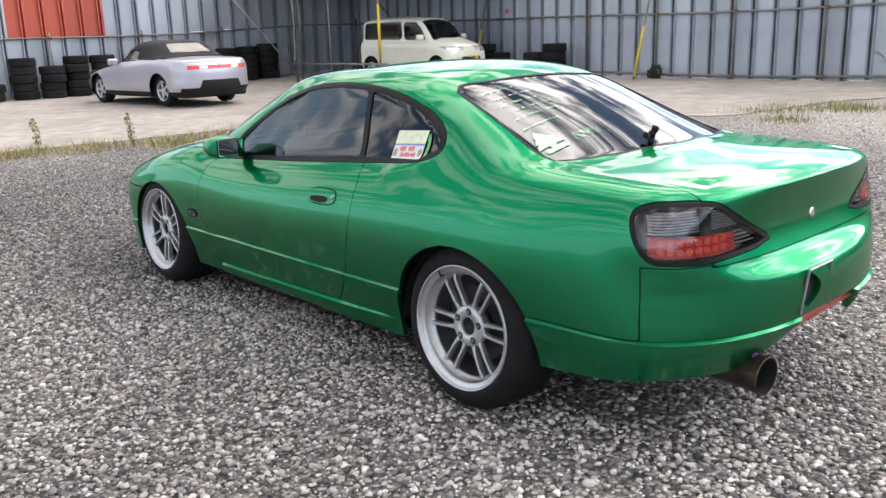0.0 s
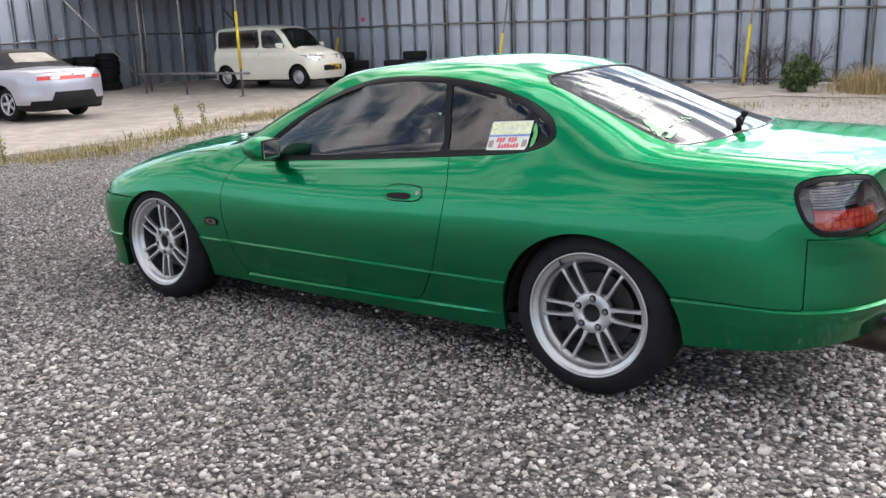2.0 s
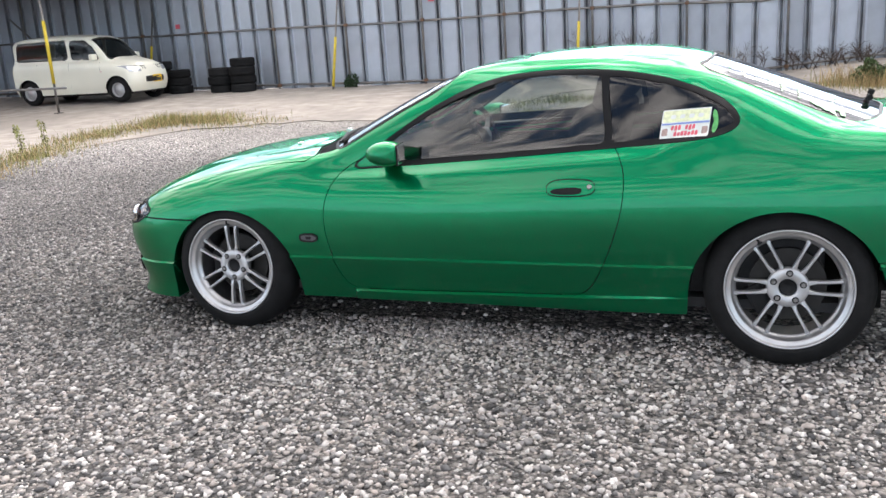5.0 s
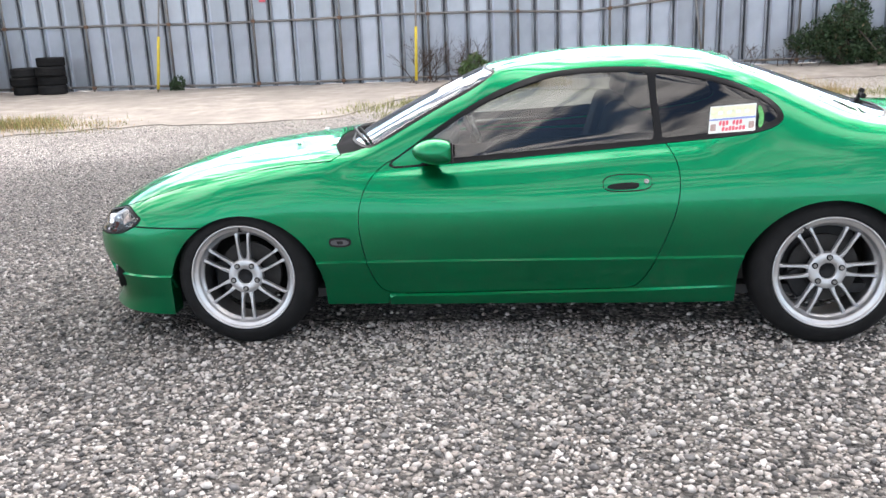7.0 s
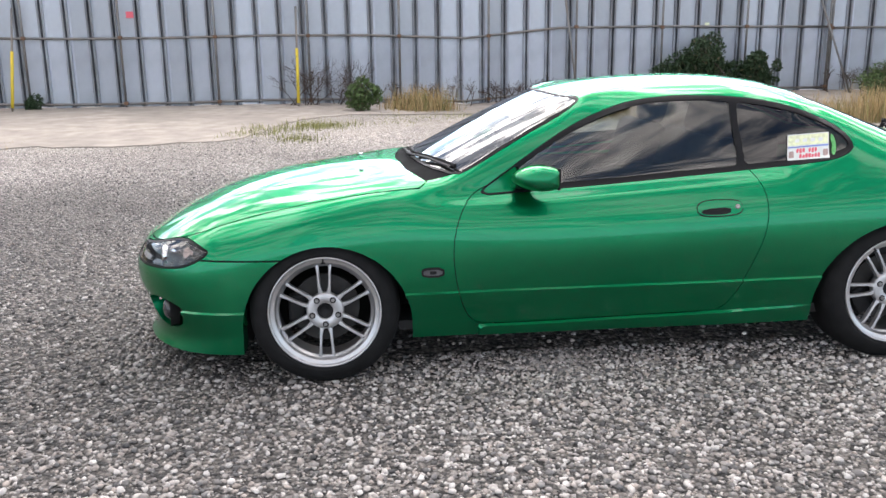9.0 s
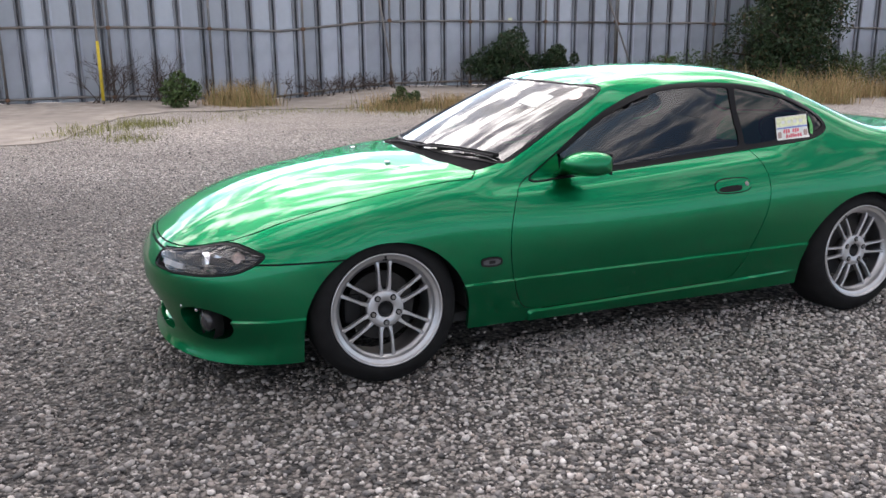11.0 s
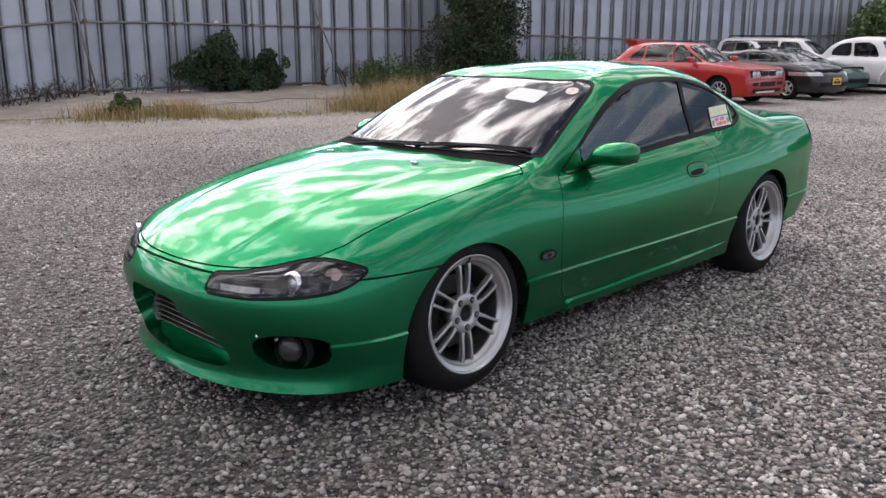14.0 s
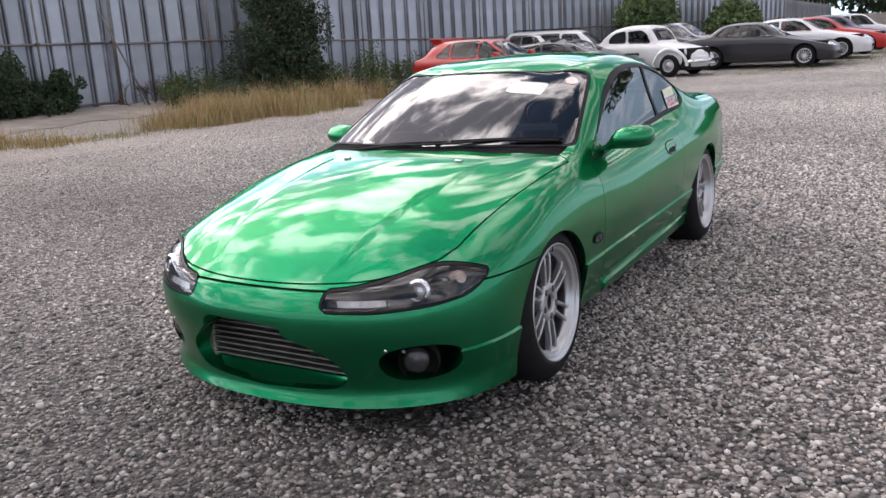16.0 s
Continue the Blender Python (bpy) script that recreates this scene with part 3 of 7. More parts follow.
HOOD = inside_of(outline([(.80, .70), (1.26, .668), (1.6, .640), (1.80, .63), (1.93, .53), (2.01, .42), (2.058, .285), (2.082, .15), (2.09, 0), (2.082, -.15), (2.058, -.285), (2.01, -.42), (1.93, -.53), (1.80, -.63),
                          (1.6, -.640), (1.26, -.668), (.80, -.70), (.88, -.45), (.925, 0), (.88, .45)], rounds=1))
SCREEN = inside_of(outline([(.70, .665), (.80, .45), (.865, 0), (.80, -.45), (.70, -.665), (.60, -.655), (.135, -.553), (.125, -.50), (.175, -.25), (.19, 0), (.175, .25), (.125, .50), (.135, .553), (.60, .655)], rounds=1))
REAR_GLASS = inside_of(outline([(-.895, .49), (-.935, .25), (-.945, 0), (-.935, -.25), (-.895, -.49), (-1.2, -.525), (-1.47, -.575), (-1.515, -.56), (-1.60, -.40), (-1.655, 0), (-1.60, .40), (-1.515, .56), (-1.47, .575), (-1.2, .525)], rounds=1))
HEAD = inside_of(outline([(-1.84, .490), (-1.795, .556), (-1.64, .568), (-1.46, .592), (-1.30, .617), (-1.19, .621), (-1.08, .608), (-.975, .583), (-1.04, .547), (-1.13, .517), (-1.30, .500), (-1.6, .487)], rounds=2, cut=.02))
TAIL = inside_of(outline([(-1.195, .80), (-1.215, .845), (-1.30, .866), (-1.45, .870), (-1.575, .862), (-1.72, .79), (-1.885, .712), (-1.80, .698), (-1.5, .684), (-1.27, .690), (-1.215, .735)], rounds=2, cut=.02))
MOUTH = inside_of(outline([(-.225, .440), (.140, .440), (.142, .392), (.23, .370), (.33, .300), (.355, .235), (.31, .192), (0, .176), (-.31, .192), (-.37, .235), (-.35, .300), (-.27, .36), (-.226, .392)], rounds=2, cut=.02))
FOG = inside_of(outline([(.475, .335), (.55, .362), (.64, .362), (.695, .335), (.70, .285), (.66, .238), (.57, .222), (.49, .238), (.462, .285)], rounds=2))


def build_coupe():
    car = thing("green_coupe", "metallic green two-door coupe on silver twin-spoke wheels, parked on gravel", "car")
    M = body_surface(body_lines())
    M = clip(M, arch)
    flank = lambda v: np.where(np.abs(v[:, 1]) > .45, np.minimum.reduce([v[:, 2] - .43, np.minimum(.70 + .075 * (.7 - v[:, 0]), .80) - v[:, 2], 1.72 - v[:, 0], v[:, 0] + 1.78]), -1)
    M = fair(M, zone(lambda v: HOOD(v[:, 0], v[:, 1]), lambda v: v[:, 2] > .535), 2, (5, 6), .07)
    yc, ax = HOOD_CREASE(M[0][:, 0]), np.abs(M[0][:, 1])
    e = np.clip((yc - ax) / .026 + .5, 0, 1)
    M[0][:, 2] += .0042 * e * e * (3 - 2 * e) * np.clip((M[0][:, 0] - .97) / .15, 0, 1) * np.clip((2.05 - M[0][:, 0]) / .06, 0, 1) * (M[0][:, 2] > .55)
    M = fair(M, zone(lambda v: SCREEN(v[:, 0], v[:, 1]), lambda v: v[:, 2] > .7), 2, (3, 4), .02, 0)
    M = fair(M, zone(lambda v: REAR_GLASS(v[:, 0], v[:, 1]), lambda v: v[:, 2] > .7), 2, (3, 4), .02, 0)
    M = fair(M, zone(lambda v: np.minimum.reduce([.46 - np.abs(v[:, 1]), .12 - v[:, 0], v[:, 0] + .88]), lambda v: v[:, 2] > 1.0), 2, (4, 4), .06)
    M = fair(M, zone(lambda v: np.minimum.reduce([.56 - np.abs(v[:, 1]), -v[:, 0] - 1.70, v[:, 0] + 2.10]), lambda v: v[:, 2] > .8), 2, (3, 4), .06)
    M = fair(M, zone(lambda v: WINDOW(v[:, 0], v[:, 2]), lambda v: (np.abs(v[:, 1]) > .45) & (v[:, 2] > .74)), 1, (2, 2), .022, 0)
    M = fair(M, flank, 1, (7, 4), .06)
    M = ledge(M, lambda v: np.where(np.abs(v[:, 1]) > .02, CREASE(v[:, 0]) - v[:, 2], -1), skirt_push, .007)
    M = ledge(M, lambda v: np.where((np.abs(v[:, 1]) > .5), np.minimum.reduce([SILL(v[:, 0]) - v[:, 2], .612 - v[:, 0], v[:, 0] + .90]), -1), sill_push, .009)
    M0 = M
    gap = 0.0036

    def take(mesh, f, g=gap):
        return clip(mesh, f), clip(mesh, lambda v: -f(v) - g)

    side = lambda v: WINDOW(v[:, 0], v[:, 2])
    f_win = zone(side, lambda v: (np.abs(v[:, 1]) > .45) & (v[:, 2] > .74))
    f_door = zone(lambda v: DOOR(v[:, 0], v[:, 2]), lambda v: np.abs(v[:, 1]) > .45)
    f_screen = zone(lambda v: SCREEN(v[:, 0], v[:, 1]), lambda v: v[:, 2] > .7)
    f_rear = zone(lambda v: REAR_GLASS(v[:, 0], v[:, 1]), lambda v: v[:, 2] > .7)
    f_hood = zone(lambda v: HOOD(v[:, 0], v[:, 1]), lambda v: v[:, 2] > .535)
    f_head = zone(lambda v: HEAD(np.abs(v[:, 1]) - v[:, 0], v[:, 2]), lambda v: v[:, 0] > 1.5)
    f_tail = zone(lambda v: TAIL(np.abs(v[:, 1]) + v[:, 0], v[:, 2]), lambda v: v[:, 0] < -1.8)
    f_trunk = zone(lambda v: np.minimum.reduce([.60 - np.abs(v[:, 1]), v[:, 2] - .672, -v[:, 0] - 1.675 + .22 * v[:, 1] ** 2]), lambda v: v[:, 0] < -1.4)
    f_fb = zone(lambda v: np.minimum(.549 - v[:, 2], v[:, 0] - 1.3), lambda v: v[:, 0] > 1.2)
    f_rb = zone(lambda v: np.maximum(np.minimum(.436 - v[:, 2], -v[:, 0] - 1.3), np.minimum(-v[:, 0] - 1.998, .676 - v[:, 2])), lambda v: v[:, 0] < -1.2)
    f_mouth = zone(lambda v: MOUTH(v[:, 1], v[:, 2]), lambda v: v[:, 0] > 1.6)
    f_fog = zone(lambda v: FOG(np.abs(v[:, 1]), v[:, 2]), lambda v: v[:, 0] > 1.6)
    f_plate = zone(lambda v: np.minimum(.078 - np.abs(v[:, 1] - .150), .060 - np.abs(v[:, 2] - .530)), lambda v: v[:, 0] < -2.0)

    win, M = take(M, f_win, 0.002)
    screen, M = take(M, f_screen, 0.002)
    rear, M = take(M, f_rear, 0.002)
    head, M = take(M, f_head)
    tail, M = take(M, f_tail)
    hood, M = take(M, f_hood, .006)
    door, M = take(M, f_door)
    cowl, M = take(M, zone(lambda v: np.minimum.reduce([.640 - np.abs(v[:, 1]), v[:, 0] - .70, .975 - v[:, 0]]), lambda v: v[:, 2] > .79), 0.001)
    trunk, M = take(M, f_trunk)
    fb, M = take(M, f_fb, .007)
    rb, M = take(M, f_rb)
    fb = clip(clip(fb, lambda v: -f_mouth(v)), lambda v: -f_fog(v))
    rb = clip(rb, lambda v: -f_plate(v))

    # the lower edge of the rear bumper is cut away in the middle
    rb = clip(rb, lambda v: v[:, 2] - (.10 + .345 * np.clip((.52 - np.abs(v[:, 1])) / .30, 0, 1) ** 0.6 * (np.abs(v[:, 1]) < .52)))

    L, R = (lambda v: v[:, 1]), (lambda v: -v[:, 1])
    panel("body_shell", M, GREEN, car, depth=.022)
    panel("hood", hood, GREEN, car)
    panel("cowl", cowl, COWL, car, "black cowl strip under the windscreen", depth=.01, lift=-.004)
    panel("trunk_lid", trunk, GREEN, car)
    panel("front_bumper", fb, GREEN, car, depth=0.075)
    panel("rear_bumper", rb, GREEN, car, depth=0.024)
    # dark channels behind the panel gaps
    for f in (f_door, f_hood, f_trunk, f_head, f_tail, f_fb, f_rb):
        for s in (L, R):
            panel("gap_channel", clip(clip(M0, s), lambda v: .022 - np.abs(f(v) + gap / 2)), VOID, car, "dark gap between panels", depth=0, lift=-0.010)
    bar = lambda v: .016 - np.abs(v[:, 0] + .565 - .10 * (v[:, 2] - .87))
    for s in (L, R):
        panel("door", clip(door, s), GREEN, car, depth=.022)
        w = clip(win, s)
        panel("window_trim", clip(w, lambda v: np.minimum(np.maximum.reduce([.021 - side(v), bar(v), .006 - np.abs(v[:, 0] - .425)]), .006 - side(v) + 1e3 * (v[:, 0] < .43))), SEAL, car, "black window surround", depth=0.01, lift=0.001)
        panel("mirror_corner", clip(w, lambda v: np.minimum(side(v) - .006, v[:, 0] - .431)), GREEN, car, depth=0.01)
        panel("door_window", clip(w, lambda v: np.minimum.reduce([side(v) - .021, v[:, 0] + .549 - .10 * (v[:, 2] - .87), .419 - v[:, 0]])), GLASS_SIDE, car, "clear door glass", depth=0, lift=-0.004)
        panel("quarter_window", clip(w, lambda v: np.minimum(side(v) - .021, -v[:, 0] - .581 + .10 * (v[:, 2] - .87))), GLASS_DARK, car, "dark tinted quarter glass", depth=0, lift=-0.004)
    panel("windscreen_trim", clip(screen, lambda v: .014 - f_screen(v)), SEAL, car, "black windscreen seal", depth=0.01)
    panel("windscreen", clip(screen, lambda v: f_screen(v) - .014), GLASS_FRONT, car, "windscreen mirroring the clouds", depth=0, lift=-0.003)
    panel("rear_window_trim", clip(rear, lambda v: .012 - f_rear(v)), SEAL, car, "black rear window seal", depth=0.01)
    panel("rear_window", clip(rear, lambda v: f_rear(v) - .012), GLASS_REAR, car, "dark tinted rear glass", depth=0, lift=-0.003)
    for s in (L, R):
        panel("headlight", clip(head, s), LENS, car, "clear headlight lens over a dark housing", depth=0, lift=-0.001)
        panel("tail_light", clip(tail, s), LENS, car, "smoked tail light with a red lens band", depth=0, lift=-0.001)
    # lining of roof and pillars, dark, seen through the glass
    lining = clip(M0, lambda v: np.minimum.reduce([v[:, 2] - .80, .72 - v[:, 0], v[:, 0] + 1.6, -f_win(v), -f_screen(v), -f_rear(v)]))
    panel("headlining", (lining[0], [f[::-1] for f in lining[1]]), TRIM, car, "dark roof lining", depth=0, lift=0.022)
    return car, dict(head=head, tail=tail, win=win, rear=rear, screen=screen, door=door, L=L, R=R, f_head=f_head, f_tail=f_tail, all=M0)


coupe, pieces = build_coupe()


# ---------------------------------------------------------------- the coupe's wheels, lamps and fittings
def wheel_mesh(width, dish):
    """One wheel's part builders: outer face at y = 0, the wheel lies towards -y."""
    tyre = lathe([(.236, -.004), (.243, .002), (.252, .004), (.275, -.004), (.298, -.020), (.3105, -.038), (.3165, -.052), (.3195, -.075), (.3200, -width / 2),
                  (.3195, -width + .055), (.3165, -width + .035), (.298, -width + .012), (.252, -width), (.236, -width)], 72)
    rim = lathe([(.2365, -.014), (.2385, -.004), (.2375, .003), (.2335, .004), (.2295, .001), (.2285, -.006), (.2245, -.009), (.2150, -.010), (.2105, -.013), (.2080, -.020), (.2040, -dish + .004), (.1985, -dish), (.1935, -dish - .006), (.192, -dish - .012),
                 (.199, -dish - .03), (.205, -.12), (.21, -width + .02), (.235, -width + .01)], 72)
    return tyre, rim


def add_wheel(car, x, side, y_face, width, dish, camber, turn):
    tyre_bm, rim_bm = wheel_mesh(width, dish)
    w = part("wheel", lathe([(.0, -dish - .065), (.060, -dish - .065), (.060, -dish - .02), (.0, -dish - .02)], 24), STEEL, car, "silver twin-spoke alloy wheel with a polished lip")
    m = pose(x, side * y_face, HUB_Z, 0, 0, 0 if side > 0 else 180) @ pose(0, 0, 0, camber, 0, 0) @ pose(0, 0, 0, 0, turn, 0)
    w.matrix_basis = m
    part("tyre", tyre_bm, RUBBER, w, "stretched black road tyre", smooth=True)
    part("rim", rim_bm, LIP, w, "machined silver rim", smooth=True)
    y0 = -dish + .006
    # hub with a dark bore, five nuts and six pairs of spokes
    part("hub", lathe([(.034, y0 - .03), (.034, y0 - .004), (.037, y0), (.070, y0 - .001), (.077, y0 - .005), (.080, y0 - .014), (.078, y0 - .035)], 48), SILVER, w, smooth=True)
    part("hub_bore", lathe([(.0, y0 - .026), (.0335, y0 - .024), (.0335, y0 - .012), (.026, y0 - .010), (.024, y0 - .020), (0, y0 - .020)], 24), BLACK, w, "dark hub bore", smooth=True)
    for k in range(5):
        a = 2 * math.pi * (k / 5) - math.pi / 2
        p = Vector((.0572 * math.cos(a), 0, .0572 * math.sin(a)))
        b = lathe([(.0085, y0 - .006), (.0085, y0 + .004), (.0075, y0 + .006), (.004, y0 + .006), (.0035, y0 + .001), (0, y0 + .001)], 6)
        bmesh.ops.translate(b, vec=p, verts=b.verts)
        part("lug_nut", b, STEEL, w, "dark steel lug nut")
        b = lathe([(.0135, y0 - .006), (.0135, y0 + .0002), (0, y0 + .0006)], 14)
        bmesh.ops.translate(b, vec=p, verts=b.verts)
        part("nut_well", b, BLACK, w, "dark nut well")
    for k in range(6):
        a = math.pi / 2 + k * math.pi / 3
        for sgn in (-1, 1):
            bm = bmesh.new()
            # a rounded bar that leaves the hub, bends and runs out to the barrel
            pts = [(.066, .0135, .0125, y0 - .006, .020), (.084, .0185, .0085, y0 - .004, .020), (.104, .0218, .0062, y0 - .002, .022), (.145, .0240, .0056, y0 + .001, .024), (.180, .0258, .0060, y0 + .001, .026), (.198, .0280, .0090, y0 - .002, .026)]
            rings = []
            for r, off, hw, top, dep in pts:
                c = sgn * off
                rings.append([bm.verts.new((r, y, c + q)) for q, y in ((-hw, top - dep), (-hw, top - .003), (-hw * .6, top), (hw * .6, top), (hw, top - .003), (hw, top - dep))])
            for p, q in zip(rings, rings[1:]):
                for i in range(6):
                    bm.faces.new((p[i], p[(i + 1) % 6], q[(i + 1) % 6], q[i]))
            bm.faces.new(rings[0]); bm.faces.new(rings[-1][::-1])
            bmesh.ops.recalc_face_normals(bm, faces=bm.faces)
            bmesh.ops.transform(bm, matrix=Matrix.Rotation(-a, 4, "Y"), verts=bm.verts)
            part("spoke", bm, SILVER, w, smooth=False)
    # brake behind the spokes
    part("brake_disc", lathe([(.07, -.105), (.145, -.105), (.145, -.13), (.07, -.13)], 48), BRAKE_STEEL, w, "dull steel brake disc")
    bm = bmesh.new()
    box(bm, .085, -.145, -.06, .158, -.09, .06, .012)
    part("brake_caliper", bm, BLACK, w, "dark brake caliper")
    bm = bmesh.new()
    box(bm, -.004, -.004, .2085, .004, -.001, .229, .001)
    box(bm, -.010, -.014, .206, .010, -.009, .2125, .0015)
    part("valve_weight", bm, BLACK, w, "dark balance mark on the rim")
    return w


for side in (1, -1):
    add_wheel(coupe, AXLE_F, side, .802, .225, .034, 3.0, 0 if side > 0 else 14)
    add_wheel(coupe, AXLE_R, side, .818, .245, .046, 3.0, 31 if side > 0 else -8)


def surface_point(mesh, key):
    """The vertex of a mesh nearest to a wish, and the outward normal there."""
    v, faces = mesh
    i = int(np.argmin(key(v)))
    n = np.zeros(3)
    for f in faces:
        if i in f:
            p = v[list(f)]
            n += np.cross(p[1] - p[0], p[2] - p[0]) if len(f) == 3 else np.cross(p[2] - p[0], p[-1] - p[1])
    return Vector(v[i]), Vector(n / max(np.linalg.norm(n), 1e-9))


def disc_at(name, p, n, profile, mat, parent, label="", seg=24):
    bm = lathe(profile, seg, axis="Z")
    m = Matrix.Translation(p) @ n.to_track_quat("Z", "Y").to_matrix().to_4x4()
    return part(name, bm, mat, parent, label, smooth=True, at=m)


def add_lamps():
    H, T = pieces["head"], pieces["tail"]
    lamp_obs = [o for o in coupe.children if o.name.startswith("headlight")]
    tail_obs = [o for o in coupe.children if o.name.startswith("tail_light")]
    for k, sgn in enumerate((1, -1)):
        own = refine(clip(H, pieces["L"] if sgn > 0 else pieces["R"]), 1)
        lamp = lamp_obs[k]
        f = lambda v: HEAD(np.abs(v[:, 1]) - v[:, 0], v[:, 2])
        panel("lamp_rim", clip(own, lambda v: .007 - f(v)), SEAL, lamp, "black lamp edge", depth=.012, lift=.0005)
        panel("lamp_housing", own, HOUSING, lamp, "dark metallic lamp housing", depth=0, lift=-.030)
        # inner strip reflector, projector in a chrome ring, outer indicator
        strip = clip(own, lambda v: np.minimum.reduce([(np.abs(v[:, 1]) - v[:, 0]) + 1.75, -1.53 - (np.abs(v[:, 1]) - v[:, 0]), v[:, 2] - .508, .552 - v[:, 2]]))
        panel("reflector_strip", strip, STRIP, lamp, "bright inner reflector", depth=.006, lift=-.012)
        rib = clip(own, lambda v: .004 - np.abs((np.abs(v[:, 1]) - v[:, 0]) + 1.515) + 1e3 * np.minimum(0, np.minimum(v[:, 2] - .508, .585 - v[:, 2])))
        panel("divider", rib, STRIP, lamp, "bright divider", depth=.01, lift=-.012)
        want = lambda s, z: (lambda v: (np.abs(v[:, 1]) - v[:, 0] - s) ** 2 + (v[:, 2] - z) ** 2)
        p, n = surface_point(own, want(-1.365, .548))
        fwd = (n + Vector((1.2, 0, -.1))).normalized()
        disc_at("projector", p - n * .018, fwd, [(0, .014), (.012, .012), (.022, .006), (.026, -.004), (.026, -.02)], LENS_BALL, lamp, "clear projector lens")
        disc_at("projector_ring", p - n * .018, fwd, [(.027, -.008), (.027, .010), (.032, .014), (.039, .011), (.042, -.008)], CHROME, lamp, "chrome projector ring")
        p, n = surface_point(own, want(-1.155, .578))
        disc_at("indicator", p - n * .016, (n + Vector((.4, 0, 0))).normalized(), [(0, .010), (.014, .008), (.026, .001), (.032, -.008), (.032, -.015)], AMBER, lamp, "pale amber indicator bulb")
        p, n = surface_point(own, want(-1.25, .562))
        disc_at("reflector_bowl", p - n * .024, n, [(.0, -.01), (.02, -.006), (.036, .006), (.040, .008)], REFLECTOR, lamp, "bright reflector bowl")
        # tail lamp: smoked back, ribbed clear upper part, red band below
        own = refine(clip(T, pieces["L"] if sgn > 0 else pieces["R"]), 2)
        lamp = tail_obs[k]
        f = lambda v: TAIL(np.abs(v[:, 1]) + v[:, 0], v[:, 2])
        s_of = lambda v: np.abs(v[:, 1]) + v[:, 0]
        panel("lamp_rim", clip(own, lambda v: .013 - f(v)), SEAL, lamp, "black lamp edge", depth=.012, lift=.0005)
        panel("lamp_housing", own, SMOKE, lamp, "smoked lamp housing", depth=0, lift=-.030)
        for j in range(8):
            z = .782 + .0088 * j
            panel("rib", clip(own, lambda v: np.minimum.reduce([.0026 - np.abs(v[:, 2] - z), f(v) - .018, -s_of(v) - 1.26, s_of(v) + 1.72 - .0 * z])), DULL_RIB, lamp, "grey horizontal rib", depth=.008, lift=-.014)
        for j in range(5):
            z = .715 + .011 * j
            panel("rib", clip(own, lambda v: np.minimum.reduce([.0028 - np.abs(v[:, 2] - z), f(v) - .022, -s_of(v) - 1.66, s_of(v) + 1.84])), DULL_RIB, lamp, "grey horizontal rib", depth=.008, lift=-.014)
        red = lambda v: np.minimum.reduce([v[:, 2] - .706, .768 - v[:, 2] + .02 * (s_of(v) + 1.45), -s_of(v) - 1.26, s_of(v) + 1.67, f(v) - .018])
        panel("red_lens", clip(own, red), RED_LENS, lamp, "red lens band", depth=.012, lift=-.006)
        for j in range(8):
            for z0 in (.726, .752):
                s0 = -1.315 - .042 * j
                panel("bulb", clip(own, lambda v: np.minimum(red(v) - .004, .0105 - np.hypot(.62 * (s_of(v) - s0), v[:, 2] - z0))), RED_BULB, lamp, "bright red bulb in the lens", depth=0, lift=-.004)


DULL_RIB = material("dull_lamp_rib", (.34, .34, .36), rough=.3, metal=.5)
HOUSING = material("metallic_lamp_housing", (.13, .135, .145), rough=.35, metal=.5, vary=.3, scale=18)
LENS_BALL = material("projector_glass", (0.75, 0.77, 0.80), rough=0.05, metal=0.7)
add_lamps()


def rounded(w, d, h, bevel, seg=4):
    bm = bmesh.new()
    box(bm, -w / 2, -d / 2, -h / 2, w / 2, d / 2, h / 2, bevel, seg=seg)
    return bm


def add_mirrors():
    # arm and housing in one flowing shell: outward y, centre x and z, half length and half height
    rings = [(.690, .412, .818, .050, .014), (.720, .405, .826, .046, .018), (.745, .395, .846, .058, .032), (.765, .388, .862, .078, .046), (.785, .384, .868, .088, .052), (.82, .378, .872, .091, .0545), (.86, .370, .874, .090, .0535),
             (.892, .360, .875, .082, .049), (.914, .352, .875, .066, .039), (.926, .346, .875, .040, .024), (.930, .344, .875, .010, .006)]
    for s in (1, -1):
        bm = bmesh.new()
        loops = []
        for y, cx, cz, hx, hz in rings:
            ring = []
            for k in range(28):
                a = 2 * math.pi * k / 28
                c, n = math.cos(a), math.sin(a)
                px, pz = math.copysign(abs(c) ** .78, c), math.copysign(abs(n) ** .78, n)
                taper = 1 - .34 * max(0, px) ** 1.5
                x = max(cx + hx * px, cx - hx * .80)
                ring.append(bm.verts.new((x - .385, s * (y - .83), cz + hz * pz * taper - .874)))
            loops.append(ring)
        for p, q in zip(loops, loops[1:]):
            for k in range(28):
                bm.faces.new((p[k], p[(k + 1) % 28], q[(k + 1) % 28], q[k]))
        bm.faces.new(loops[0]); bm.faces.new(loops[-1])
        bmesh.ops.recalc_face_normals(bm, faces=bm.faces)
        m = part("wing_mirror", bm, GREEN, coupe, "green wing mirror", smooth=True, at=pose(.385, s * .83, .874))
        g = rounded(.008, .118, .080, .0035, 2)
        part("mirror_glass", g, MIRROR, m, "mirror glass", at=pose(-.0835, s * .012, 0, 0, 0, s * 9))
        g = rounded(.010, .126, .088, .004, 2)
        part("glass_frame", g, BLACK, m, "black frame round the mirror glass", at=pose(-.0810, s * .012, 0, 0, 0, s * 9))


add_mirrors()


